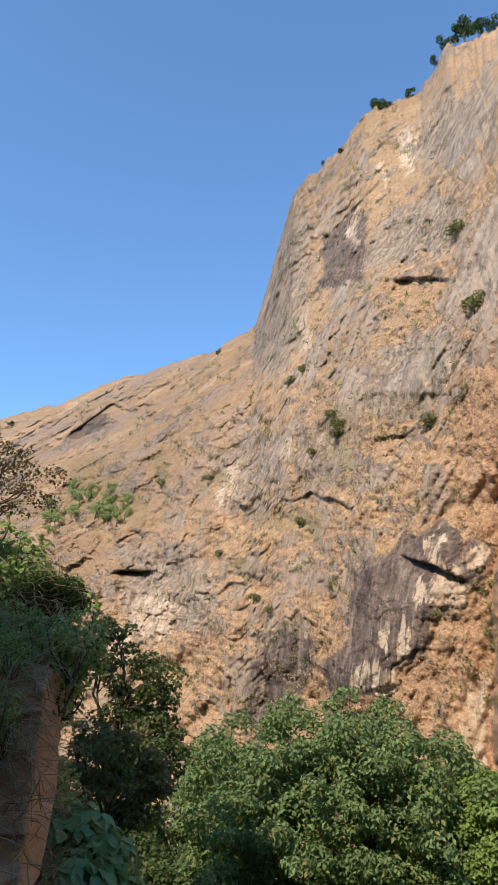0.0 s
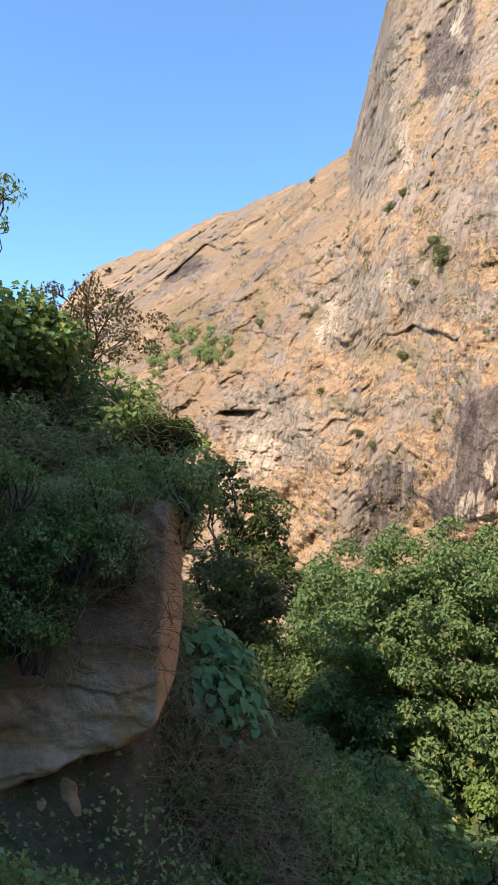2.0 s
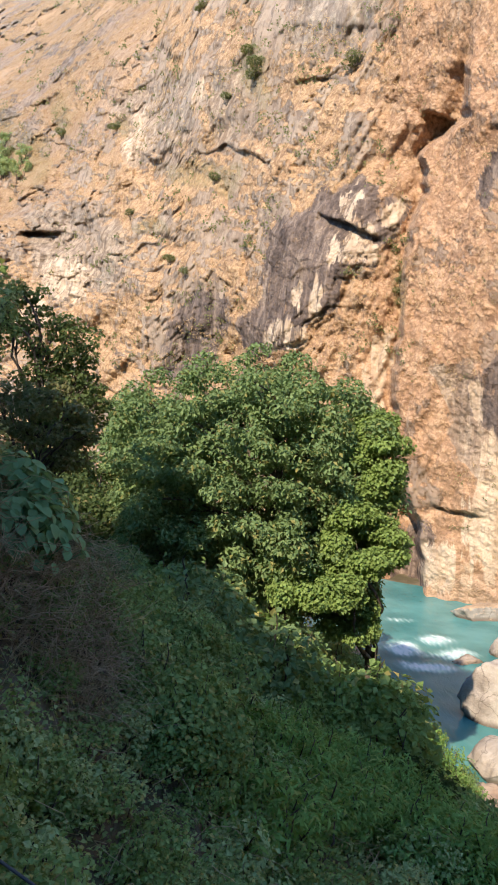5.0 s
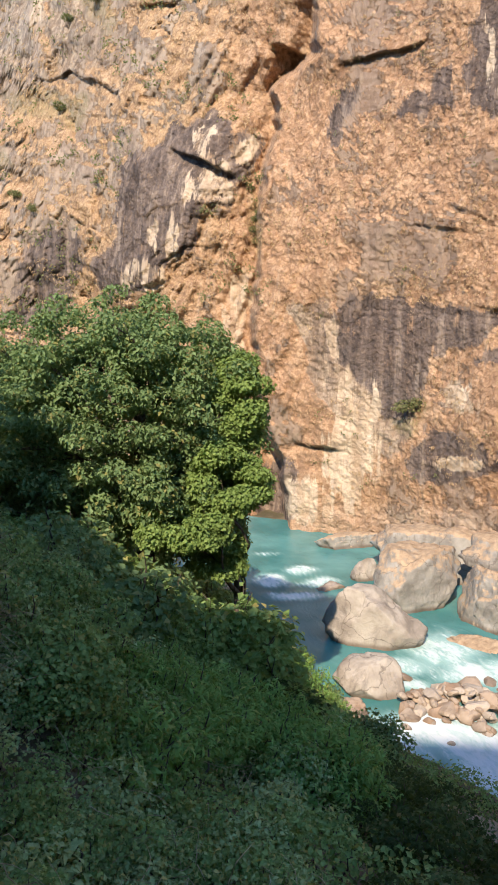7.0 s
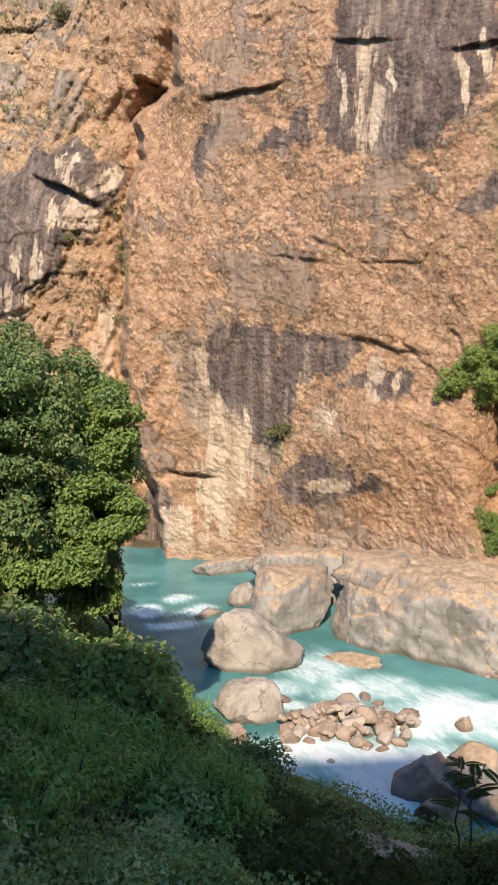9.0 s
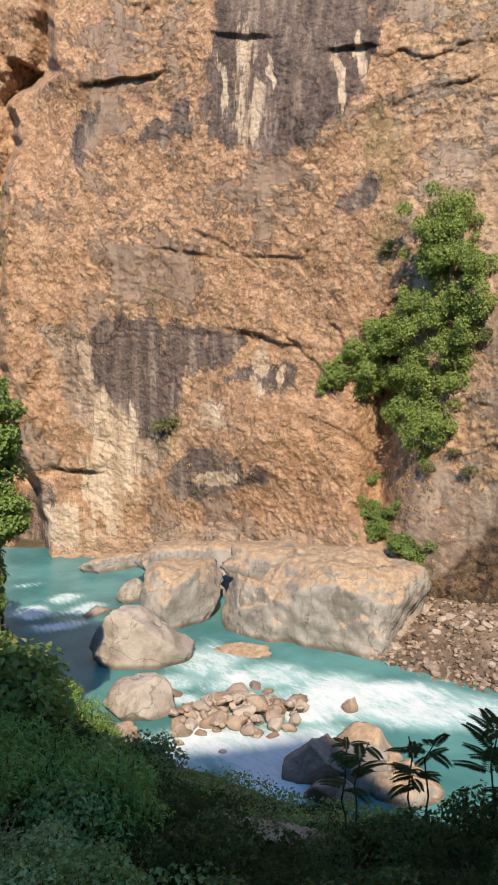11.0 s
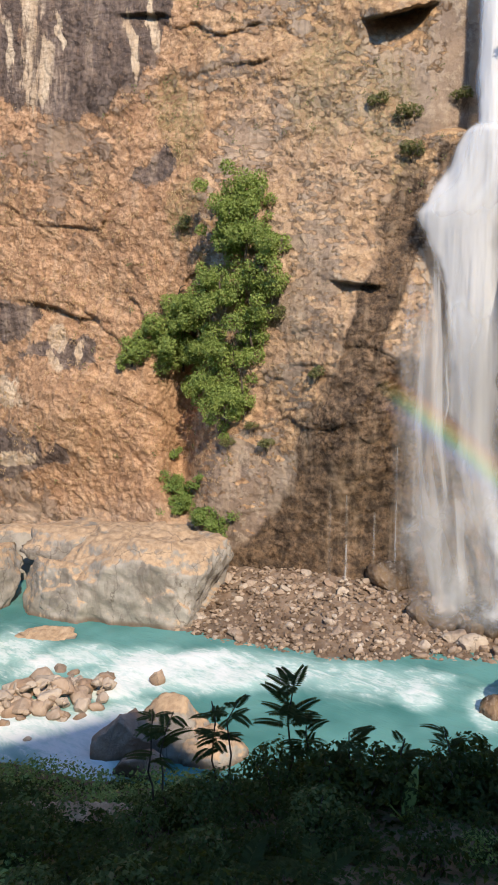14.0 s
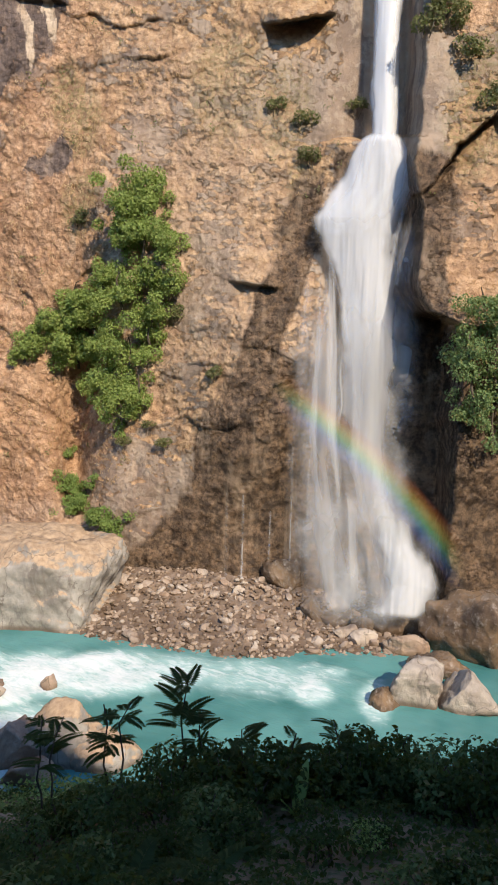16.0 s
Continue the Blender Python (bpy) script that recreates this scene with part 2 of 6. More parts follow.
    height = m.total(m.math("MULTIPLY", m.math("MULTIPLY", m.noise(0.33, 10, 0.76), far), 4.5), m.math("MULTIPLY", fine, 0.6), m.math("MULTIPLY", speck, 0.4),
                     m.math("MULTIPLY", m.math("MULTIPLY", tuss, m.ramp(cover, 0, 1, -0.2, -1.0)), m.ramp(far, 0, 1, 1.1, 3.2)), m.math("MULTIPLY", m.math("MULTIPLY", streak, far), 2.0),
                     m.math("MULTIPLY", m.math("MULTIPLY", m.math("ADD", m.math("MULTIPLY", cell, 0.7), m.math("MULTIPLY", m.math("MULTIPLY", joint, far), 0.3)), m.ramp(cover, 0, 1, 1.0, 0.2)), m.ramp(far, 0, 1, 0.5, 2.6)))
    m.bump(height, 1.0, 0.34)
    return m.m


def boulder_material(name, a, b, warm=0.0, vary=0.0, gloss=0.75):
    m = Mat(name, gloss, 0.3)
    fine, mid = m.noise(2.5, 8, 0.65), m.noise(0.5, 5, 0.6)
    c = m.mix(m.ramp(mid, 0.35, 0.65), a, b)
    c = m.mix(m.ramp(m.noise(0.8, 6, 0.68, (1, 1, 0.3), distort=1.5), 0.48, 0.68, 0, 0.7), c, (0.15, 0.125, 0.105))
    c = m.mix(m.ramp(fine, 0.5, 0.8, 0, 0.6), c, (0.46, 0.395, 0.33))
    z = m.node("ShaderNodeSeparateXYZ")
    m.link(m.pos, z.inputs[0])
    c = m.mix(m.ramp(z.outputs[2], 0.45, 0.1, 0, 0.7), c, (0.11, 0.075, 0.05))      # wet foot
    grass = m.math("MULTIPLY", m.ramp(m.math("ADD", m.up(), m.ramp(fine, 0.3, 0.7, -0.25, 0.25)), 0.25, 0.65), m.ramp(mid, 0.30, 0.42))
    c = m.mix(m.math("MULTIPLY", grass, warm), c, m.mix(m.ramp(fine, 0.3, 0.7), (0.27, 0.18, 0.11), (0.46, 0.33, 0.21)))
    c = m.mix(m.ramp(m.each(), 0.4, 1.0, 0, 0.5 * vary), c, (0.27, 0.16, 0.09))
    c = m.mix(m.ramp(m.each(), 0.35, 0.0, 0, 0.6 * vary), c, (0.50, 0.425, 0.35))
    _, joint = m.blocks(0.22, (1, 1, 0.8), 1.1)
    c = m.mix(m.ramp(joint, 0.0, 0.012, 0.6, 0.0), c, (0.09, 0.07, 0.055))
    m.colour(c)
    m.bump(m.math("ADD", fine, m.math("MULTIPLY", m.noise(9, 5, 0.7), 0.3)), 0.7, 0.14)
    return m.m


def leaf_material(name, lo, hi, rare=None, gloss=0.6):
    m = Mat(name, gloss, 0.12)
    c = m.mix(m.island(), lo, hi)
    c = m.mix(m.ramp(m.noise(0.7, 3), 0.45, 0.68, 0, 0.45), c, tuple(v * 0.75 for v in lo))
    if rare:
        c = m.mix(m.ramp(m.math("FRACT", m.math("MULTIPLY", m.island(), 37.7)), 0.9, 0.93), c, rare)
    m.colour(c)
    tr = m.node("ShaderNodeBsdfTranslucent")
    m.link(m.mix(0.4, c, (0.24, 0.36, 0.07)), tr.inputs[0])
    mx = m.node("ShaderNodeMixShader")
    mx.inputs[0].default_value = 0.4
    m.link(m.b.outputs[0], mx.inputs[1]), m.link(tr.outputs[0], mx.inputs[2])
    m.link(mx.outputs[0], m.t.nodes["Material Output"].inputs["Surface"])
    return m.m


def outcrop_material():
    """Layered brown rock: thin beds, rusty stains and pale dust."""
    m = Mat("outcrop_face", 0.9, 0.15)
    fine, mid = m.noise(6, 9, 0.7), m.noise(0.8, 6, 0.62)
    beds = m.noise(1.6, 8, 0.68, (0.45, 0.45, 1.6), distort=0.8)
    c = m.mix(m.ramp(mid, 0.35, 0.65), (0.46, 0.265, 0.145), (0.64, 0.40, 0.235))
    c = m.mix(m.ramp(beds, 0.50, 0.62, 0, 0.35), c, (0.54, 0.40, 0.285))
    c = m.mix(m.ramp(beds, 0.46, 0.36, 0, 0.45), c, (0.22, 0.14, 0.09))
    c = m.mix(m.ramp(m.noise(0.9, 6, 0.66, (1, 1, 1.6)), 0.55, 0.66, 0, 0.8), c, (0.52, 0.28, 0.09))
    c = m.mix(m.ramp(fine, 0.52, 0.7, 0, 0.5), c, (0.60, 0.44, 0.30))
    m.colour(c)
    m.bump(m.total(fine, m.math("MULTIPLY", beds, 0.6)), 0.9, 0.06)
    return m.m


def bark_material(name, a, b):
    m = Mat(name, 0.9, 0.15)
    n = m.noise(9, 6, 0.65, (1, 1, 0.18))
    m.colour(m.mix(m.ramp(n, 0.35, 0.68), a, b))
    m.bump(n, 0.7, 0.03)
    return m.m


def soil_material():
    m = Mat("slope_soil", 0.95, 0.1)
    fine, mid = m.noise(5, 7, 0.65), m.noise(0.5, 5, 0.6)
    c = m.mix(m.ramp(mid, 0.35, 0.65), (0.11, 0.085, 0.055), (0.20, 0.15, 0.10))
    c = m.mix(m.ramp(fine, 0.45, 0.7), c, (0.08, 0.10, 0.04))
    m.colour(c)
    m.bump(fine, 0.8, 0.15)
    return m.m


def water_material():
    m = Mat("river_water", 0.2, 0.12)
    wave, fine = m.noise(0.8, 4, 0.55, (1.3, 0.55, 1), distort=1.0), m.noise(2.4, 5, 0.6, (1.4, 0.5, 1), distort=1.2)
    c = m.mix(m.ramp(m.noise(0.16, 3), 0.35, 0.65), (0.05, 0.165, 0.157), (0.10, 0.255, 0.24))
    foam = m.value("foam")
    milk = m.ramp(m.math("ADD", m.math("MULTIPLY", foam, 1.2), m.math("MULTIPLY", wave, 0.45)), 0.26, 0.95)
    c = m.mix(milk, c, (0.32, 0.49, 0.465))
    white = m.ramp(m.math("ADD", foam, m.ramp(m.math("ADD", m.math("MULTIPLY", wave, 0.55), m.math("MULTIPLY", fine, 0.45)), 0.3, 0.7, -0.45, 0.25)), 0.2, 1.0)
    c = m.mix(white, c, (0.66, 0.69, 0.68))
    m.colour(c)
    m.link(m.ramp(white, 0.0, 1.0, 0.15, 0.8), m.b.inputs["Roughness"])
    m.bump(m.math("ADD", wave, m.math("MULTIPLY", fine, 0.4)), 0.35, 0.2)
    return m.m


def falls_material(name, lo, hi, density, colour=(0.82, 0.83, 0.84), stretch=(1.1, 0.05, 1), detail=4):
    """White falling water: strands that thin out to clear, cut by the mesh's own edge values."""
    m = Mat(name, 0.7, 0.1)
    m.colour(colour)
    flow = m.node("ShaderNodeCombineXYZ")
    m.link(m.value("across"), flow.inputs[0]), m.link(m.value("along"), flow.inputs[1])
    flow.inputs[2].default_value = len(name) * 3.7
    strand = m.noise(1.0, detail, 0.55, stretch, flow.outputs[0])
    alpha = m.ramp(m.math("MULTIPLY", m.ramp(strand, lo, hi), m.value("body")), 0.0, 1.0, 0.0, density)
    clear, tl = m.node("ShaderNodeBsdfTransparent"), m.node("ShaderNodeBsdfTranslucent")
    tl.inputs[0].default_value = (*colour, 1)
    a, b = m.node("ShaderNodeMixShader"), m.node("ShaderNodeMixShader")
    a.inputs[0].default_value = 0.42
    m.link(m.b.outputs[0], a.inputs[1]), m.link(tl.outputs[0], a.inputs[2])
    m.link(alpha, b.inputs[0]), m.link(clear.outputs[0], b.inputs[1]), m.link(a.outputs[0], b.inputs[2])
    m.link(b.outputs[0], m.t.nodes["Material Output"].inputs["Surface"])
    return m.m


def bow_material():
    """Sunlight split by the spray: a thin clear film in the colours of the bow."""
    m = Mat("rainbow", 0.9, 0.0)
    r = m.node("ShaderNodeValToRGB")
    e = r.color_ramp.elements
    e[0].position, e[0].color = 0.0, (0.35, 0.25, 0.75, 1)
    e[1].position, e[1].color = 1.0, (0.85, 0.12, 0.05, 1)
    for at, col in ((0.28, (0.15, 0.45, 0.95, 1)), (0.48, (0.25, 0.85, 0.35, 1)), (0.66, (0.95, 0.85, 0.2, 1)), (0.82, (0.98, 0.45, 0.08, 1))):
        e.new(at).color = col
    m.link(m.value("band"), r.inputs[0])
    m.link(r.outputs[0], m.b.inputs["Base Color"])
    clear, mx = m.node("ShaderNodeBsdfTransparent"), m.node("ShaderNodeMixShader")
    m.link(m.math("MULTIPLY", m.value("body"), 0.15), mx.inputs[0])
    m.link(clear.outputs[0], mx.inputs[1]), m.link(m.b.outputs[0], mx.inputs[2])
    m.link(mx.outputs[0], m.t.nodes["Material Output"].inputs["Surface"])
    return m.m


MAT_CLIFF = cliff_material()
MAT_BOULDER = boulder_material("boulder_grey", (0.20, 0.18, 0.155), (0.36, 0.33, 0.29), 0.95)
MAT_BOULDER_PALE = boulder_material("boulder_pale", (0.27, 0.225, 0.185), (0.42, 0.365, 0.305))
MAT_STONE = boulder_material("river_stone", (0.27, 0.20, 0.15), (0.46, 0.385, 0.31), 0.0, 1.0)
MAT_BLOCK = boulder_material("river_block", (0.27, 0.185, 0.135), (0.42, 0.31, 0.235))
MAT_BANK_ROCK = outcrop_material()
MAT_WET = boulder_material("wet_rock", (0.075, 0.05, 0.032), (0.20, 0.13, 0.075), gloss=0.25)
MAT_GRAVEL = boulder_material("gravel", (0.11, 0.072, 0.048), (0.23, 0.16, 0.11))
_m = Mat("cobble", 0.8, 0.25)
_m.colour(_m.mix(_m.island(), (0.085, 0.055, 0.035), _m.mix(_m.noise(3), (0.26, 0.175, 0.115), (0.42, 0.34, 0.265))))
MAT_COBBLE = _m.m
MAT_SOIL = soil_material()
MAT_WATER = water_material()
MAT_LEAF_TREE = leaf_material("tree_leaf", (0.115, 0.18, 0.07), (0.25, 0.335, 0.14), (0.30, 0.28, 0.10))
# Lighter leaf; also paints sunlight on the great tree's side and bank bushes.
MAT_LEAF_LIGHT = leaf_material("light_leaf", (0.15, 0.22, 0.058), (0.29, 0.38, 0.115))
MAT_LEAF_SHRUB = leaf_material("shrub_leaf", (0.14, 0.225, 0.065), (0.33, 0.43, 0.15), (0.40, 0.36, 0.12))
MAT_LEAF_SCRUB = leaf_material("scrub_leaf", (0.12, 0.125, 0.055), (0.24, 0.235, 0.105), (0.30, 0.23, 0.12))
MAT_LEAF_WEED = leaf_material("weed_leaf", (0.24, 0.31, 0.125), (0.46, 0.54, 0.24), (0.50, 0.44, 0.16))
# Darker copy of the green leaf: shade is put into its colour.
MAT_LEAF_SHADE_TONED = leaf_material("shade_toned_leaf", (0.055, 0.085, 0.03), (0.135, 0.175, 0.065), (0.2, 0.17, 0.07))
# Near-black green: deep shade of the right-hand slope put into the leaf colour.
MAT_LEAF_DARKENED = leaf_material("darkened_leaf", (0.016, 0.03, 0.010), (0.044, 0.07, 0.022), (0.08, 0.095, 0.03))
MAT_LEAF_VINE = leaf_material("vine_leaf", (0.18, 0.25, 0.06), (0.37, 0.43, 0.135))
MAT_LEAF_BIG = leaf_material("broad_leaf", (0.13, 0.26, 0.12), (0.25, 0.42, 0.20), None, 0.4)
MAT_LEAF_LANCE = leaf_material("lance_leaf", (0.12, 0.23, 0.05), (0.26, 0.42, 0.115), (0.34, 0.37, 0.10))
MAT_LEAF_RED = leaf_material("reddish_leaf", (0.09, 0.04, 0.022), (0.16, 0.085, 0.04))
MAT_DRY = leaf_material("dry_stalk", (0.34, 0.24, 0.145), (0.58, 0.45, 0.30), None, 0.8)
MAT_STRAW = leaf_material("dry_grass", (0.36, 0.22, 0.12), (0.66, 0.46, 0.28), None, 0.9)
MAT_BARK = bark_material("bark", (0.055, 0.042, 0.03), (0.15, 0.12, 0.09))
MAT_FALL = falls_material("falling_water", -0.05, 0.6, 0.9, stretch=(0.5, 0.05, 1), detail=2)
MAT_FAN = falls_material("fanning_water", 0.1, 0.85, 0.7, stretch=(0.45, 0.05, 1), detail=2)
MAT_SOFT = falls_material("soft_veil", 0.0, 0.9, 0.55, (0.74, 0.74, 0.74), stretch=(0.5, 0.04, 1), detail=3)
MAT_VEIL = falls_material("water_veil", 0.33, 0.78, 0.62)
MAT_TRICKLE = falls_material("thin_trickle", 0.2, 0.8, 0.38, stretch=(1, 0.4, 1))
MAT_MIST = falls_material("spray_mist", 0.2, 0.8, 0.42, stretch=(0.22, 0.16, 1))
MAT_BOW = bow_material()
_m = Mat("cable_sheath", 0.5, 0.4)
_m.colour(_m.mix(_m.noise(8), (0.02, 0.02, 0.022), (0.05, 0.05, 0.05)))
MAT_CABLE = _m.m

# ---- the rock walls of the gorge ----
# The wall's foot, three breaks of slope and rim: bearing, distance, height.
WALL_FOOT = [
    (-40, 250, -1), (-25, 230, -1), (-20, 210, -1), (-11.5, 170, -1), (-7, 152, -1), (-2.8, 135, -1), (0, 125, -1), (1.0, 121, -1), (1.9, 118, -1),
    (3.2, 112, -1), (7.3, 98, -1), (10, 91, -1), (15, 82, -1), (18, 78, -1), (23, 75, -1), (28, 72, -1), (35, 65, -1), (43, 58, -1), (50, 54, -1),
    (58, 52, -1), (64, 51, -1), (66.5, 51.5, -1), (69.7, 52, -1), (71.1, 46.5, -1), (80, 48.5, -1), (100, 56, -1),]
WALL_KNEE = [
    (-40, 280, 20), (-25, 262, 32), (-20, 240, 40), (-11.5, 190, 40), (-7, 172, 40), (-2.8, 150, 40), (0, 138, 40), (1.0, 134, 40), (1.9, 130, 40),
    (3.2, 123, 40), (7.3, 107, 40), (10, 98, 38), (15, 86, 33), (18, 81, 30), (23, 76, 30), (28, 72, 30), (35, 66, 30), (43, 60, 28), (50, 56, 25),
    (58, 53, 20), (64, 53, 20), (66.5, 54, 20), (69.7, 54.5, 20), (71.1, 47.5, 18), (80, 49.5, 18), (100, 58, 18),]
WALL_WAIST = [
    (-40, 400, 50), (-25, 360, 90), (-20, 340, 110), (-11.5, 270, 112), (-7, 235, 109), (-2.8, 200, 105), (0, 182, 100), (1.0, 172, 98),
    (1.9, 165, 95), (3.2, 155, 94), (7.3, 133, 90), (10, 120, 86), (15, 106, 80), (18, 98, 75), (23, 87, 70), (28, 79, 62), (35, 70, 52),
    (43, 64, 46), (50, 61, 44), (58, 58, 42), (64, 58, 42), (66.5, 58.7, 40), (69.7, 60, 40), (71.1, 53.0, 36), (80, 55.0, 36), (100, 61, 36),]
WALL_SHOULDER = [
    (-40, 580, 90), (-25, 520, 150), (-20, 500, 195), (-11.5, 400, 197), (-7, 350, 193), (-2.8, 300, 184), (0, 270, 172), (1.0, 240, 165),
    (1.9, 225, 162), (3.2, 205, 160), (7.3, 183, 158), (10, 168, 156), (15, 152, 152), (18, 140, 150), (23, 125, 150), (28, 110, 150), (35, 98, 140),
    (43, 88, 135), (50, 84, 130), (58, 80, 126), (64, 80, 126), (66.5, 80, 120), (69.7, 80, 120), (71.1, 74, 110), (80, 68, 110), (100, 76, 110),]
WALL_RIM = [
    (-40, 680, 110), (-25, 620, 180), (-20, 600, 252), (-11.5, 480, 246), (-7, 440, 245), (-2.8, 400, 239), (0, 370, 236), (1.0, 318, 230),
    (1.9, 288, 233), (3.2, 252, 235), (7.3, 235, 238), (10, 222, 245), (15, 218, 246), (18, 200, 247), (23, 195, 243), (28, 185, 240), (35, 175, 235),
    (43, 170, 232), (50, 165, 230), (58, 160, 228), (64, 160, 228), (66.5, 160, 225), (69.7, 160, 225), (71.1, 150, 220), (80, 150, 220),
    (100, 150, 220),]
WALL = (WALL_FOOT, WALL_KNEE, WALL_WAIST, WALL_SHOULDER, WALL_RIM)

# Dark water-stained slabs and one hollow's painted shade, outlined by bearing and elevation.
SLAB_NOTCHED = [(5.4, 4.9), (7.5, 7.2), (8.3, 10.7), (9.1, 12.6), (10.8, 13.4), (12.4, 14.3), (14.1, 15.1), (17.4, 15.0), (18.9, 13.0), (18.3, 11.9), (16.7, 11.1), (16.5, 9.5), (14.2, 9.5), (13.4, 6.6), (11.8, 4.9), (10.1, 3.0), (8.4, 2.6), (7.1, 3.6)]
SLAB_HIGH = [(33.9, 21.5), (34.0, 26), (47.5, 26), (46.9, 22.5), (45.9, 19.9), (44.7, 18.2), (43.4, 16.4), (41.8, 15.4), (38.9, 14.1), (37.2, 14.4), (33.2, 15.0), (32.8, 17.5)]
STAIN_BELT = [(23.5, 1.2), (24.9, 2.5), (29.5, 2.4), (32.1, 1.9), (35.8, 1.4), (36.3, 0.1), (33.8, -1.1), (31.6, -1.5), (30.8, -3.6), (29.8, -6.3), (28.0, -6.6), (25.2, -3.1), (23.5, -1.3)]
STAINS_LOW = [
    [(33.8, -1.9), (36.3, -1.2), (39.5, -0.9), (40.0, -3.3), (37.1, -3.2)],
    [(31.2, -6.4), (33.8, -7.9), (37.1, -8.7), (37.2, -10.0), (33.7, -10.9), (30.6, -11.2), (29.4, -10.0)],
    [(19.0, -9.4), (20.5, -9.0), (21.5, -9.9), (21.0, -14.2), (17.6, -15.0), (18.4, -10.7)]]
STAINS_AND_SHADE_HIGH = [
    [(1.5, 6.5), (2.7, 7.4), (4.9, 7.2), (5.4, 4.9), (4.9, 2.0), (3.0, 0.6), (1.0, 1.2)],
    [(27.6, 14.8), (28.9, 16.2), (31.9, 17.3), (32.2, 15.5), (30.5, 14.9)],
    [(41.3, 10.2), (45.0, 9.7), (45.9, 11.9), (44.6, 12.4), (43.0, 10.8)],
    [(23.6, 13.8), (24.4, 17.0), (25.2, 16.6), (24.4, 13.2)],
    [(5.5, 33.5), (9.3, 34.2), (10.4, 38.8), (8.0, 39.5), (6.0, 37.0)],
    # far hollow: its shadow drawn as one more dark outline
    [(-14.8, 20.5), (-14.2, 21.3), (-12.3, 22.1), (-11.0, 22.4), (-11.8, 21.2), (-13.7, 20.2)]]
DARK = [SLAB_NOTCHED, SLAB_HIGH, STAIN_BELT] + STAINS_LOW + STAINS_AND_SHADE_HIGH
# Bands of grey fluted rock on the great left face.
BANDS = [
    [(-0.6, 28.0), (0.9, 32.5), (1.8, 36.2), (2.6, 39.0), (5.0, 37.0), (4.6, 32.0), (3.6, 28.5), (1.6, 25.8)],
    [(-1.6, 21.4), (2.8, 22.2), (3.4, 18.6), (0.5, 17.4), (-1.4, 17.4)],
    [(-9.8, 12.6), (-5.0, 13.4), (-1.5, 11.4), (-2.6, 7.4), (-7.6, 5.6)],
    [(-20.4, 19.0), (-17.4, 20.4), (-16.4, 16.4), (-19.6, 14.8)],
    [(4.0, 22.5), (7.4, 23.6), (7.0, 18.4), (4.6, 17.6)],
    [(9.5, 27.5), (15.5, 30.0), (19.0, 27.0), (14.0, 24.0), (10.0, 24.2)],
    [(8.0, 35.0), (12.5, 38.5), (18.0, 39.5), (18.4, 36.0), (12.0, 34.4)],
    [(13.0, 41.5), (16.5, 45.0), (22, 46.5), (22, 42.5), (17, 41.0)],
    [(-3.5, 20.8), (1.0, 20.8), (1.2, 17.0), (-2.2, 16.4)],
    [(20.5, 2.0), (23.5, 3.0), (26.0, -2.5), (30.0, -5.0), (29.0, -9.5), (23.5, -6.0)],
]
# Pale lime streaks: bearing, elevation, half width, half height.
PALE_HIGH = [
    (36.0, 18.3, 0.95, 3.7), (34.4, 18.6, 0.3, 2.2), (43.2, 18.6, 0.4, 2.1), (44.7, 19.6, 0.42, 1.3), (37.9, 19.6, 0.2, 1.2),
    (14.6, 11.0, 1.9, 1.4), (14.5, 13.7, 0.75, 1.0), (17.6, 13.4, 0.9, 0.8), (9.9, 4.1, 1.7, 1.1), (12.0, 6.2, 0.4, 1.8), (10.6, 6.8, 0.3, 1.4),
    (-0.9, 18.7, 0.75, 1.4), (-2.2, 17.6, 0.6, 0.9), (3.3, 21, 0.5, 0.9), (4.6, 30, 0.4, 1.6), (8.6, 38.0, 0.5, 1.5), (13.6, 42.5, 0.8, 1.6), (11.6, 41.3, 0.4, 1.0)]
PALE_LOW = [
    (25.5, -9.0, 1.9, 4.3), (24.2, -0.6, 0.45, 1.7), (25.0, -4.4, 0.5, 1.6), (27.0, -5.8, 0.35, 2.2), (17.0, 2.5, 0.8, 2.6), (16.2, 0.5, 0.8, 1.8), (33.2, -4.8, 1.0, 0.9), (33.4, -9.6, 2.0, 0.5),
    (37.4, -1.0, 0.7, 0.9), (36.8, -2.9, 0.5, 0.7), (-6.0, 7.8, 1.7, 1.5), (-9.0, 5.6, 1.2, 1.2), (22.4, -12.4, 2.0, 1.8), (38.8, -2.2, 0.3, 0.9)]
PALE = PALE_HIGH + PALE_LOW
GULLY = ((30, 24.5), (18.7, 21.8), (16.9, 19.6), (9.4, 18.6), (1.2, 17.8), (-6.4, 18.4), (-9.0, 19.6), (-16, 21))


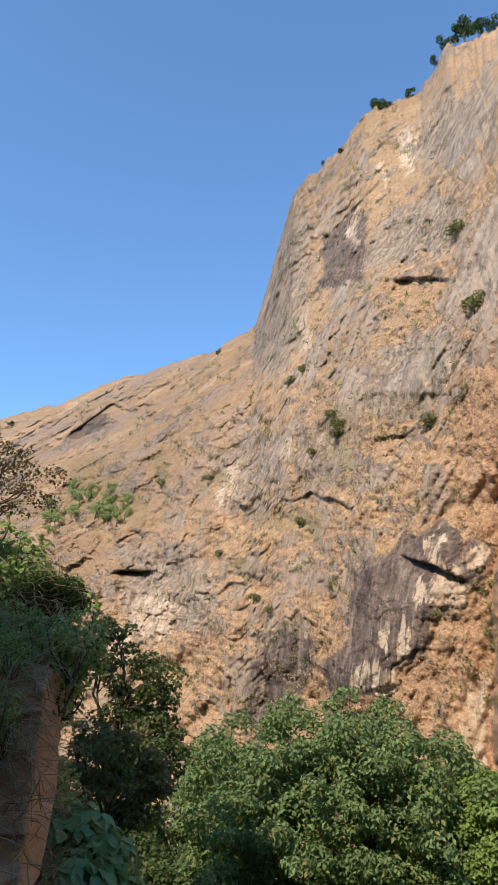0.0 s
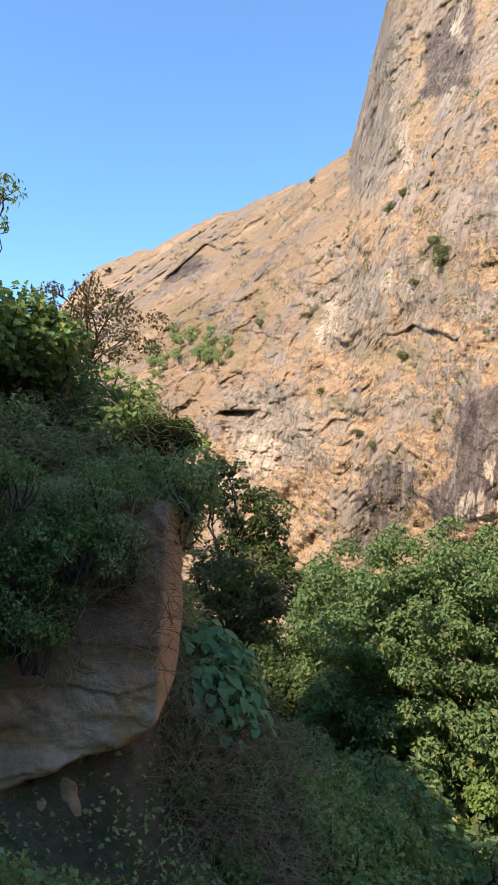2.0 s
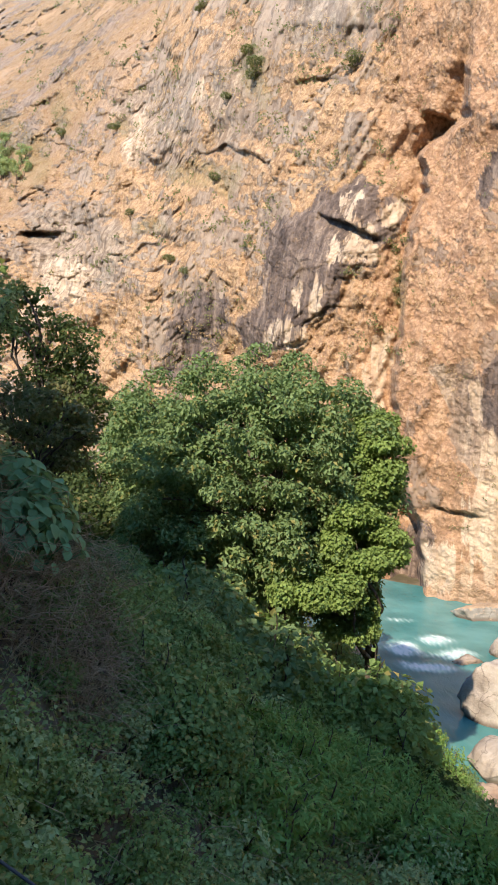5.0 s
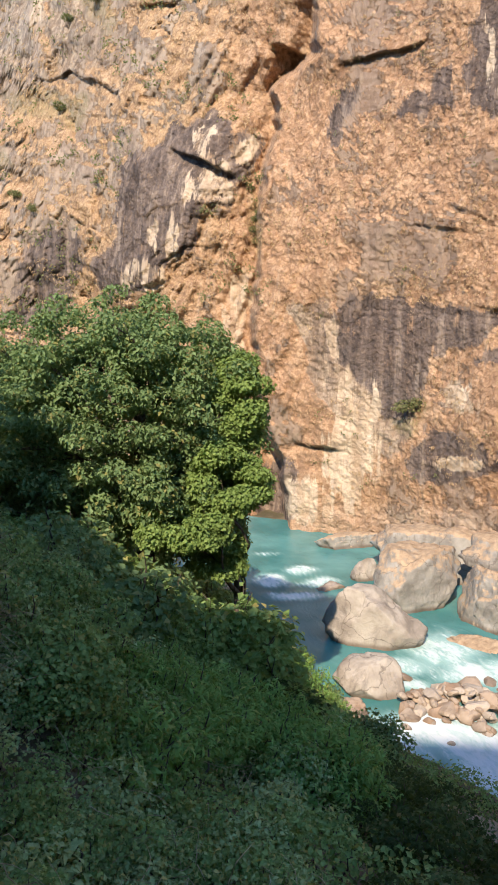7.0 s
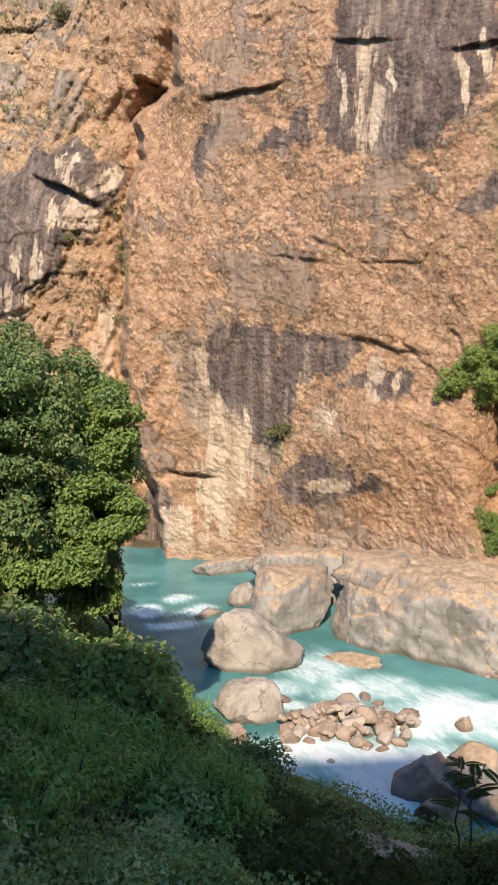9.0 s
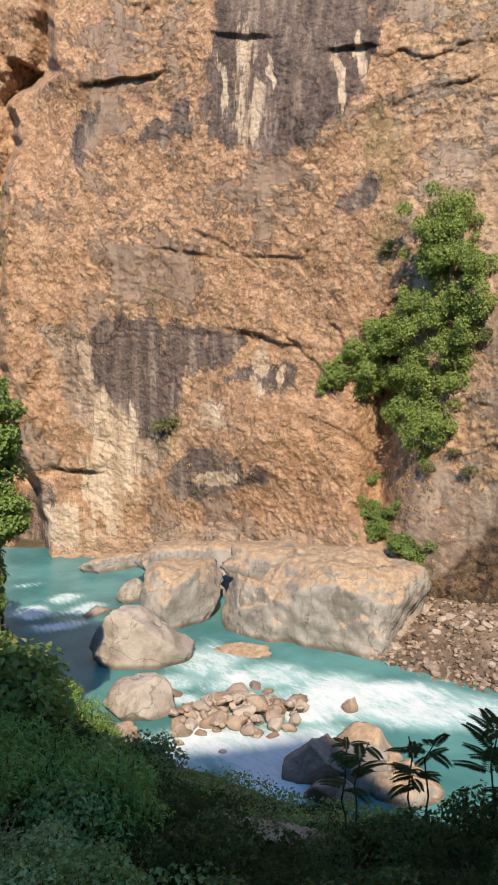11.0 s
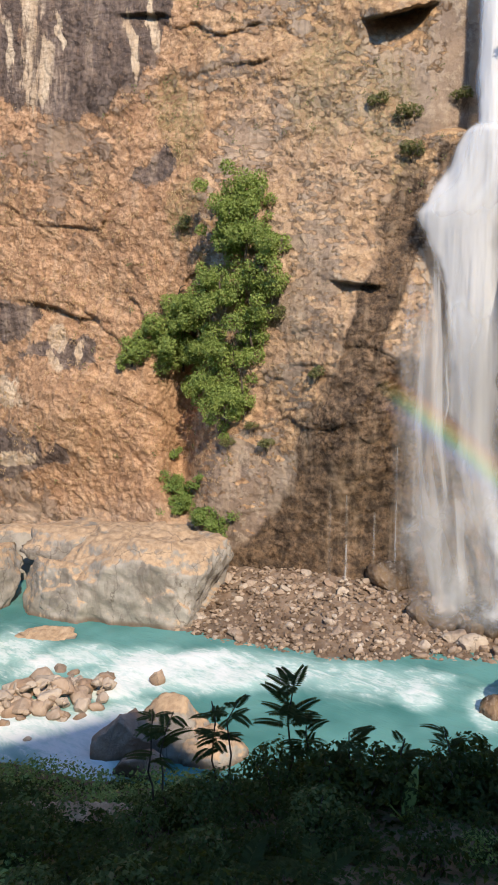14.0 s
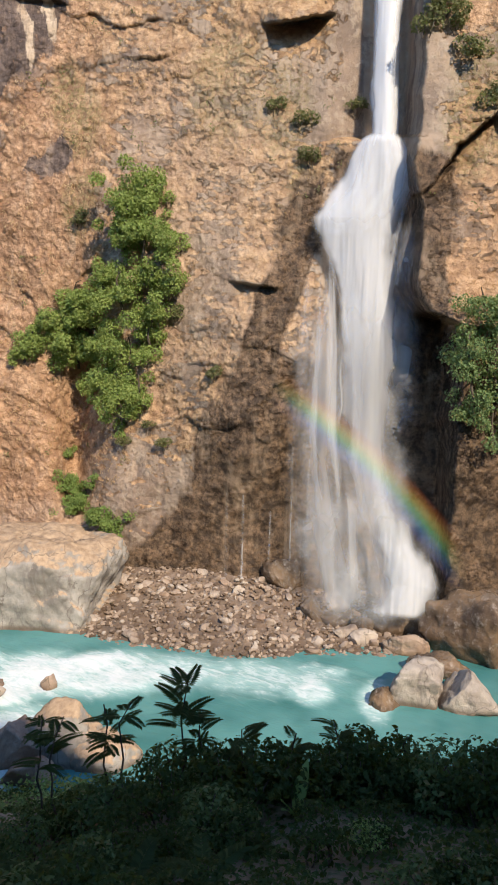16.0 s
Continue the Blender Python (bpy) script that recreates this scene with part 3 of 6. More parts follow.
def build_cliff():
    naz, nel, cap = 900, 520, 8
    az = np.concatenate([np.linspace(-40, -26, 40, endpoint=False), np.linspace(-26, 80, naz - 80, endpoint=False), np.linspace(80, 100, 40)])
    P = np.stack([np.stack([np.interp(az, [w[0] for w in line], [w[c] for w in line]) for c in (1, 2)], -1) for line in WALL], 1)
    # ragged rim
    line = np.stack([az * 0.9, 0 * az, 0 * az + 3], 1)
    P[:, 4, 1] += fbm(line, 5, 5, 0.65) * 5.0
    el_k = np.degrees(np.arctan2(P[..., 1] - EYE_Z, P[..., 0]))
    lo, rim = el_k[:, 0], el_k[:, 4]
    seen_top = np.interp(az, [-40, 20, 26, 100], [0, 0, 1, 1]) * 28 + (1 - np.interp(az, [-40, 20, 26, 100], [0, 0, 1, 1])) * rim
    share = np.interp(az, [-40, 20, 26, 100], [1, 1, 0.86, 0.86])
    v = np.linspace(0, 1, nel)
    EL = np.where(v[None] <= share[:, None], lo[:, None] + (seen_top - lo)[:, None] * v[None] / share[:, None],
                  seen_top[:, None] + (rim - seen_top)[:, None] * (v[None] - share[:, None]) / np.maximum(1 - share[:, None], 1e-6))
    R = np.empty_like(EL)
    for i in range(len(az)):
        fine = np.linspace(0, 4, 161)
        rr, zz = np.interp(fine, range(5), P[i, :, 0]), np.interp(fine, range(5), P[i, :, 1])
        R[i] = np.interp(EL[i], np.degrees(np.arctan2(zz - EYE_Z, rr)), rr)
    k = np.ones(9) / 9
    R = np.apply_along_axis(lambda a: np.convolve(np.pad(a, 4, "edge"), k, "valid"), 1, R)
    # the block beyond the fall steps in and out
    edge = np.interp(EL, [-22, -4, 0.3, 1.2, 2.9, 7.8, 9, 11.5, 17, 28], [74.8, 75.0, 74.8, 72.8, 71.5, 71.6, 71.6, 70.9, 71.2, 70.8])
    slip = (71.5 - edge + 0.35 * fbm(np.stack([EL.ravel() / 1.6, 0 * EL.ravel(), 0 * EL.ravel()], 1), 4, 64).reshape(EL.shape)) * (sstep(68.5, 70.5, az) * sstep(79, 75, az))[:, None]
    R = np.stack([np.interp(az + slip[:, j], az, R[:, j]) for j in range(nel)], 1)
    AZ = np.repeat(az[:, None], nel, 1)
    a, e, r = AZ.ravel(), EL.ravel(), R.ravel()
    ar = np.radians(a)
    pos = np.stack([np.sin(ar) * r, np.cos(ar) * r, EYE_Z + r * np.tan(np.radians(e))], 1)
    far = np.clip((r / 70) ** 0.72, 0.85, 3.4)
    f1 = far[:, None]
    amp = far ** 1.35
    u = ar * 70
    wa = a + 1.0 * fbm(pos / (6 * f1), 3, 50) + 0.4 * fbm(pos / (1.5 * f1), 3, 52)
    run = vnoise(np.stack([u / (1.1 * far), 0 * u, 0 * u + 2], 1), 57)
    we = e + 0.6 * fbm(pos / (6 * f1) + 40, 3, 55) + 0.5 * run * sstep(-20, 5, e)
    strata = pos[:, 2] + np.interp(a, [-30, 10, 20, 45, 80], [0.35, 0.30, -0.10, 0.05, -0.10]) * u
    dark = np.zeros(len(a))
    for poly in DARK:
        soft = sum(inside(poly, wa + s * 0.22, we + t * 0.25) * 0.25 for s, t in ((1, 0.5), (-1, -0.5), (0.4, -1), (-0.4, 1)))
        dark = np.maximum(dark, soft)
    band = np.zeros(len(a))
    for poly in BANDS:
        band = np.maximum(band, sum(inside(poly, wa + s * 0.5, we + t * 0.4) * 0.25 for s, t in ((1, 0.5), (-1, -0.5), (0.4, -1), (-0.4, 1))))
    # how broken the rock is: the great left face is rugged, the right wall is matted with grass
    rugged = np.interp(a, [-40, -5, 16, 22, 46, 52, 100], [1.5, 1.5, 1.2, 0.42, 0.36, 0.34, 0.6]) * (0.75 + 0.5 * sstep(-0.3, 0.4, fbm(pos / (16 * f1), 3, 61)))
    lay = np.stack([pos[:, 0], pos[:, 1], strata], 1)
    big = fbm(pos / (22 * f1 ** 0.6), 4, 1) * 3.0 * amp
    crag = ridged(pos / np.stack([8 * far, 8 * far, 11 * far], 1), 6, 9, 0.6) * 0.9 * amp
    warp = lay + 0.9 * f1 * np.stack([vnoise(pos / (2.5 * f1), 3), vnoise(pos / (2.5 * f1), 4), 0.5 * vnoise(pos / (2.5 * f1), 5)], 1)
    tall = np.interp(a, [-40, 16, 21, 100], [2.1, 2.1, 1.0, 1.0])[:, None] * np.array([[0, 0, 1.0]]) + np.array([[1.0, 1.0, 0]])
    rubble = blocks(warp / (np.array([4.6, 4.6, 3.4]) * f1 * tall), 81) * 0.55 * amp + blocks(warp / (np.array([1.7, 1.7, 1.0]) * f1 * tall), 91) * 0.4 * amp + blocks(warp / (np.array([0.7, 0.7, 0.5]) * f1), 101) * 0.16 * far
    rubble = rubble + blocks(warp / np.array([7.5, 7.5, 5.0]), 111) * 0.55 * sstep(47, 52, a) * sstep(66, 62, a)
    small = fbm(pos / (1.6 * f1), 5, 21, 0.6) * np.interp(a, [16, 22, 100], [0.55, 0.32, 0.32]) * amp
    tuft = np.abs(fbm(pos / (0.75 * f1), 3, 23, 0.6)) * np.interp(a, [16, 22, 100], [0.5, 0.3, 0.3]) * far
    step = strata / (6.5 * far) + 1.3 * fbm(pos / (10 * f1), 4, 31)
    saw = step - np.floor(step)
    ledge = (saw - 0.5) * 1.3 * amp * sstep(0.2, 0.55, fbm(pos / (12 * f1), 3, 33))
    # steep ribs running up to the right on the great left face
    rib = ridged(np.stack([(u - 0.45 * pos[:, 2]) / (9 * far), pos[:, 2] / (60 * far), r / (60 * far)], 1), 5, 44, 0.6)
    ribs = rib * 3.4 * amp * np.interp(a, [-30, -5, 17, 22, 24], [1.0, 1.3, 1.1, 0.4, 0])
    slab = sum(inside(poly, a + 0.8 * fbm(pos / (3 * f1), 3, 58) + s, e + t) * 0.125 for poly in (SLAB_NOTCHED, SLAB_HIGH, STAIN_BELT)
               for s, t in ((0.5, 0), (-0.5, 0), (0, 0.6), (0, -0.6), (0.9, 0.9), (-0.9, -0.9), (0.9, -0.9), (-0.9, 0.9)))
    flute = ridged(np.stack([u / (2.0 * far), pos[:, 2] / (13 * far), r / (20 * far)], 1), 4, 47, 0.6)
    flute = flute * amp * (0.25 + 0.9 * band) * np.interp(a, [-40, 17, 21, 100], [1, 1, 0.5, 0.5])
    rough = 1 - 0.82 * slab
    d = big * (1 - 0.4 * slab) + ((crag + rubble + ledge) * rugged + small + flute + ribs - tuft * np.clip(1.2 - rugged, 0.25, 1)) * rough
    d *= np.interp(a, [-40, -5, 20, 48, 56, 63, 65, 71, 73, 100], [1.0, 1, 0.85, 0.85, 0.9, 0.8, 0.35, 0.35, 0.9, 0.9])

    # deep gully left of the great buttress
    ge, ga = np.array([g[0] for g in GULLY][::-1], float), np.array([g[1] for g in GULLY][::-1], float)
    off = wa - np.interp(e, ge, ga)
    low = sstep(27, 19, e)
    d += low * (8.0 * sstep(0.35, -0.15, off) * np.exp(np.minimum(0, off) / 3.2) - 3.0 * sstep(-0.2, 0.4, off) * np.exp(-np.maximum(0, off) / 4))

    def roof(a0, e0, a1, e1, deep, fall, lip=0.8):
        """An overhang whose edge runs between two bearings: set back below it, proud above it."""
        nonlocal d
        t = (wa - a0) / (a1 - a0)
        edge = e0 + (e1 - e0) * t + 0.22 * fbm(pos / (4 * f1), 3, 72)
        w = sstep(-0.15, 0.3, t) * sstep(1.15, 0.7, t) * (0.75 + 0.5 * fbm(pos / (5 * f1), 2, 73))
        x = e + 0.2 * fbm(pos / (1.5 * f1), 3, 71) - edge
        d += w * (deep * sstep(0.1, -0.1, x) * np.exp(np.minimum(0, x) / fall) - lip * sstep(-0.1, 0.1, x) * np.exp(-np.maximum(0, x) / 2.0))

    roof(12.2, 13.3, 16.8, 11.2, 2.4, 1.4, 1.4)
    roof(33.6, 21.6, 38.4, 21.4, 0.6, 3.5, 0.3)
    roof(42.2, 20.6, 46.0, 20.6, 0.6, 3.0, 0.3)
    roof(23.8, 18.4, 30.2, 19.3, 1.3, 0.8, 0.6)
    roof(-9.6, 11.2, -6.9, 11.4, 9.0, 0.9, 3.0)
    roof(19.6, 19.6, 21.8, 18.9, 6.0, 1.2)
    roof(11.8, 33.7, 16.8, 33.3, 5.0, 0.8, 1.5)
    roof(59.2, 20.2, 63.8, 20.6, 3.0, 1.0, 2.2)
    roof(57.2, 3.1, 61.2, 2.6, 1.2, 1.2, 0.7)
    roof(64.2, 13.0, 71.0, 13.2, -2.0, 3.0, -1.0)
    roof(25.0, -8.9, 20.3, -8.2, 1.2, 0.8, 0.5)
    roof(32.2, 9.2, 36.0, 6.9, 0.2, 0.8, 0.2)
    roof(35.4, 7.1, 40.4, 6.8, 0.24, 0.8, 0.24)
    roof(39.8, 6.8, 41.6, 8.4, 0.2, 0.8, 0.2)
    roof(29.4, 7.8, 33.0, 7.1, 0.24, 0.8, 0.2)
    roof(34.5, 1.8, 40.5, 0.2, 0.5, 1.5, 0.4)
    roof(6.2, 27.5, 8.0, 31.0, 4.0, 1.4, 1.0)
    roof(71.0, 9.2, 76.5, 15.2, 3.2, 1.0, 1.0)
    roof(71.0, 1.0, 75.0, 0.2, 2.2, 3.0, 0.8)
    roof(-14.4, 21.2, -11.2, 22.2, 3.0, 1.2, 1.0)

    def swell(a0, e0, wa_, we_, out):
        nonlocal d
        d -= out * np.exp(-((a - a0) / wa_) ** 2 - ((e - e0) / we_) ** 2)

    swell(36.5, -6.5, 5.0, 4.0, 2.6)          # rounded dome over the slabs
    swell(46.3, -4.5, 1.6, 6.0, -3.4)         # cleft behind the creepers
    swell(45.8, -11.5, 1.1, 3.5, -2.5)
    swell(58.5, -9.0, 5.0, 7.0, 2.2)          # wet bulge beside the fall
    swell(18.9, -12.5, 0.9, 2.6, -3.0)
    r2 = r + d * np.interp(e - np.repeat(rim[:, None], nel, 1).ravel(), [-1.2, 0], [1, 0.4])
    r2 = np.maximum(r2, 0.8 * r)
    pos = np.stack([np.sin(ar) * r2, np.cos(ar) * r2, EYE_Z + r2 * np.tan(np.radians(e))], 1)

    # the plateau behind the rim
    top = pos.reshape(len(az), nel, 3)[:, -1]
    out = top / np.linalg.norm(top[:, :2], axis=1)[:, None]
    rows = []
    for j in range(1, cap + 1):
        run = 6 * 1.9 ** j
        q = top + out * np.array([1, 1, 0]) * run
        q[:, 2] = top[:, 2] + np.minimum(run * 0.06, 10) * np.sin(j) - run * 0.12
        rows.append(q)
    full = np.concatenate([pos.reshape(len(az), nel, 3), np.stack(rows, 1)], 1)
    n2 = nel + cap

    def spread(x):
        x = np.asarray(x, float).reshape(len(az), nel)
        return np.concatenate([x, np.repeat(x[:, -1:], cap, 1)], 1).ravel()

    pale = np.zeros(len(a))
    for a0, e0, w, h in PALE:
        q = ((wa - a0) / w) ** 2 + ((we - e0) / h) ** 2
        pale = np.maximum(pale, sstep(1.9, 0.2, q))
    green = np.zeros(len(a))
    for a0, e0, w, h in ((-11.8, 16.9, 2.6, 2.6), (-8.9, 15.8, 1.2, 2.0), (-6.8, 18.8, 0.8, 1.6), (5.2, 15.7, 0.9, 1.2), (7.9, 22.5, 0.7, 2.2), (-2.8, 19.0, 0.8, 0.9), (7.2, 22.8, 0.7, 1.8), (18.2, 7.6, 0.6, 2.4), (61, 14.5, 2.0, 3.5), (62.5, 9.5, 1.0, 3.0), (29.6, -5.9, 1.3, 1.6),
                         (46.5, 8, 1.5, 2.5), (3, 16, 3, 1), (0, 12, 1.5, 0.6), (57, 16, 3, 4), (46, 14, 2, 3), (75, 15, 3, 5)):
        green = np.maximum(green, 0.6 * sstep(1.3, 0.3, ((wa - a0) / w) ** 2 + ((we - e0) / h) ** 2))
    warm = 0.6 * sstep(72, 74, wa) * sstep(-3, 2, we) + sstep(14, 19, wa) * sstep(50, 44, wa) * sstep(31, 23, we) + 0.5 * sstep(5, 14, wa) * sstep(12, 2, we) * sstep(50, 44, wa) + 0.35 * sstep(56, 50, wa) * sstep(44, 50, wa)
    shore = np.interp(we, [-22, -17.5, -14, -8, -5.5, -2], [47.5, 49.6, 53.0, 55.0, 58.0, 60.4])
    wet = sstep(-1.8, 2.0, wa - shore) * sstep(-1.0, -4.0, we) * sstep(90, 72, wa)
    wet = np.maximum(wet, sstep(2.6, 0.6, np.abs(wa - np.interp(e, [-8, 0, 8, 14], [57.5, 60.6, 62.6, 64.5]))) * sstep(-12, -6, e) * sstep(13, 8, e) * 0.9)
    wet = np.maximum(wet, sstep(64.0, 65.5, wa) * sstep(13.5, 11, e) * sstep(74.5, 72.5, wa))
    wet = np.maximum(wet, sstep(64.0, 65.5, wa) * sstep(1.0, -1.5, e))
    grey = sstep(-12.4, -14.0, we) * sstep(20.5, 22, wa) * sstep(50, 47, wa) * 0.9 + sstep(48.5, 51.5, wa) * sstep(66, 58, wa) * sstep(-8, -2, we) * sstep(22, 14, we) * 0.8
    me = np_mesh("cliff", full.reshape(-1, 3), grid_faces(len(az), n2)[:, ::-1], MAT_CLIFF)
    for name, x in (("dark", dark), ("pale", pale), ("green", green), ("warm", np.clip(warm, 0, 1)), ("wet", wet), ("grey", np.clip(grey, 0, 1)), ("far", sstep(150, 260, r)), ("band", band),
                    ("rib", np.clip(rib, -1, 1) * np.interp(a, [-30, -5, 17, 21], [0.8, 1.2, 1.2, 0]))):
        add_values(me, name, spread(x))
    ob = new("cliff", me)
    return tagged(ob, "towering sunlit gorge wall of tan rock with dry grass and dark stains", "cliff", kind="structure"), az, EL, r2.reshape(len(az), nel)


cliff, CLIFF_AZ, CLIFF_EL, CLIFF_R = build_cliff()


def on_cliff(az, el, out=0.0):
    """The place on the wall at a bearing and elevation, that many metres in front of it."""
    i = int(np.argmin(np.abs(CLIFF_AZ - az)))
    return spot(az, el, float(np.interp(el, CLIFF_EL[i], CLIFF_R[i])) - out)


# ---- ground: one sheet from the path down to the river bed, and the unseen shade-casting hillside behind ----
# Breaks of slope going outwards from the path: bearing, distance, height.
LAND_EYE = [
    (-180, 0, 18.4), (-165, 0, 18.4), (-155.5, 0, 18.4), (-151, 0, 18.4), (-136, 0, 18.4), (-129, 0, 18.4), (-118, 0, 18.4), (-104, 0, 18.4),
    (-80, 0, 18.4), (-50, 0, 18.4), (-26, 0, 18.4), (-15, 0, 18.4), (-12, 0, 18.4), (-10, 0, 18.4), (4.6, 0, 18.4), (6.5, 0, 18.4), (10, 0, 18.4),
    (16, 0, 18.4), (25, 0, 18.4), (38, 0, 18.4), (48, 0, 18.4), (79, 0, 18.4), (100, 0, 18.4), (135, 0, 18.4), (160, 0, 18.4), (180, 0, 18.4),]
LAND_PATH = [
    (-180, 3, 18.4), (-165, 3, 18.4), (-155.5, 3, 18.4), (-151, 3, 18.4), (-136, 3, 18.4), (-129, 3, 18.4), (-118, 3, 18.4), (-104, 3, 18.4),
    (-80, 3, 18.4), (-50, 3, 18.3), (-26, 3, 17.9), (-15, 3, 17.8), (-12, 3, 17.6), (-10, 3, 17.4), (4.6, 3, 17.0), (6.5, 3, 17.0), (10, 3, 17.0),
    (16, 3, 17.0), (25, 3, 17.0), (38, 3, 17.0), (48, 3, 17.0), (79, 3, 17.0), (100, 3, 18.0), (135, 3, 18.4), (160, 3, 18.4), (180, 3, 18.4),]
LAND_SLOPE = [
    (-180, 8, 22), (-165, 8, 22), (-155.5, 8, 22), (-151, 8, 22), (-136, 8, 22), (-129, 8, 22), (-118, 8, 21), (-104, 8, 20), (-80, 8, 19.5),
    (-50, 8, 19), (-26, 9.4, 15.6), (-15, 9.4, 15.4), (-12, 9, 15.0), (-10, 8, 14.8), (4.6, 8, 12.9), (6.5, 8, 12.9), (10, 8, 12.9), (16, 8, 12.9),
    (25, 8, 12.9), (38, 8, 12.9), (48, 8, 12.9), (79, 8, 12.9), (100, 8, 15.5), (135, 8, 20), (160, 8, 21), (180, 8, 22),]
LAND_BROW = [
    (-180, 25, 37), (-165, 25, 37), (-155.5, 25, 37), (-151, 25, 37), (-136, 25, 37), (-129, 25, 38), (-118, 25, 36), (-104, 25, 25), (-80, 25, 23),
    (-50, 12, 22.0), (-26, 11, 20.4), (-15, 11, 19.9), (-12, 11, 17.2), (-10, 12, 17.2), (4.6, 16, 14.8), (6.5, 16, 12.8), (10, 17, 12.4),
    (16, 20, 9.6), (25, 19, 8.4), (38, 17, 7.6), (48, 15, 9.6), (79, 14, 10.8), (100, 14, 13), (135, 25, 22), (160, 25, 29), (180, 25, 37),]
# Behind the path the ridge is unseen; its heights are set to cast shade.
LAND_BANK = [
    (-180, 58, 57), (-165, 58, 67.0), (-155.5, 58, 70.0), (-151, 58, 77.0), (-136, 58, 75.5), (-129, 58, 81), (-118, 58, 76), (-104, 58, 40),
    (-80, 58, 30), (-50, 20, 28), (-26, 17, 24.4), (-15, 16, 22.2), (-12, 15, 18.6), (-10, 18, 16.6), (4.6, 22, 10.5), (6.5, 22, 9.6), (10, 24, 9),
    (16, 28, 5.5), (25, 24, 5), (38, 21, 5), (48, 20, 6.5), (79, 19, 7.5), (100, 19, 10), (135, 58, 28), (160, 58, 39), (180, 58, 57),]
LAND_SHORE = [
    (-180, 120, 80), (-165, 120, 90), (-155.5, 120, 90), (-151, 120, 90), (-136, 120, 90), (-129, 120, 95), (-118, 120, 90), (-104, 120, 65),
    (-80, 120, 50), (-50, 60, 40), (-26, 30, 22), (-15, 24, 19), (-12, 24, 16), (-10, 120, 0.5), (4.6, 88, 0.4), (6.5, 80, 0.4), (10, 66, 0.4),
    (16, 54, 0.4), (25, 36, 0.4), (38, 31, 0.4), (48, 29.5, 0.4), (79, 28, 0.4), (100, 29, 1), (135, 120, 50), (160, 120, 62), (180, 120, 80),]
LAND_BED = [
    (-180, 400, 170), (-165, 400, 170), (-155.5, 400, 170), (-151, 400, 170), (-136, 400, 170), (-129, 400, 170), (-118, 400, 170), (-104, 400, 170),
    (-80, 400, 150), (-50, 200, 30), (-26, 180, 1), (-15, 150, 1), (-12, 140, 0.5), (-10, 126, -1.2), (4.6, 91, -1.2), (6.5, 83, -1.2),
    (10, 69, -1.2), (16, 57, -1.2), (25, 38, -1.2), (38, 33, -1.2), (48, 31.5, -1.2), (79, 30, -1.2), (100, 60, 0), (135, 400, 150), (160, 400, 170),
    (180, 400, 170),]
LAND_END = [
    (-180, 2500, 250), (-165, 2500, 250), (-155.5, 2500, 250), (-151, 2500, 250), (-136, 2500, 250), (-129, 2500, 250), (-118, 2500, 250),
    (-104, 2500, 250), (-80, 2500, 220), (-50, 2500, 40), (-26, 2500, -1.2), (-15, 2500, -1.2), (-12, 2500, -1.2), (-10, 2500, -1.2),
    (4.6, 2500, -1.2), (6.5, 2500, -1.2), (10, 2500, -1.2), (16, 2500, -1.2), (25, 2500, -1.2), (38, 2500, -1.2), (48, 2500, -1.2), (79, 2500, -1.2),
    (100, 2500, -1.2), (135, 2500, 220), (160, 2500, 250), (180, 2500, 250),]
LAND = (LAND_EYE, LAND_PATH, LAND_SLOPE, LAND_BROW, LAND_BANK, LAND_SHORE, LAND_BED, LAND_END)


def ground_height(x, y):
    """Height of the ground sheet (without its small bumps) at arrays x, y."""
    x, y = np.atleast_1d(np.asarray(x, float)), np.atleast_1d(np.asarray(y, float))
    az, d = np.degrees(np.arctan2(x, y)), np.hypot(x, y)
    q = np.stack([np.stack([np.interp(az, [w[0] for w in line], [w[c] for w in line]) for c in (1, 2)], -1) for line in LAND], 1)
    z = np.zeros(len(x))
    for k in range(7):
        d0, z0, d1, z1 = q[:, k, 0], q[:, k, 1], q[:, k + 1, 0], q[:, k + 1, 1]
        t = np.clip((d - d0) / (d1 - d0), 0, 1)
        z = np.where((d >= d0), z0 + (z1 - z0) * t, z)
    return z


def build_ground():
    az = np.linspace(-180, 180, 361)
    d = np.concatenate([np.linspace(0.05, 40, 120), 40 * (2500 / 40) ** np.linspace(0.02, 1, 60)])
    A, D = np.meshgrid(np.radians(az), d, indexing="ij")
    x, y = (np.sin(A) * D).ravel(), (np.cos(A) * D).ravel()
    z = ground_height(x, y)
    p = np.stack([x, y, z], 1)
    z += fbm(p / 2.5, 4, 80) * 0.35 * sstep(2, 6, np.hypot(x, y)) * sstep(-0.5, 2, z)
    me = np_mesh("ground", np.stack([x, y, z], 1), grid_faces(len(az), len(d))[:, ::-1], MAT_SOIL)
    return tagged(new("ground", me), "steep shaded earth slope falling from the path to the river", "ground", kind="structure")


ground = build_ground()


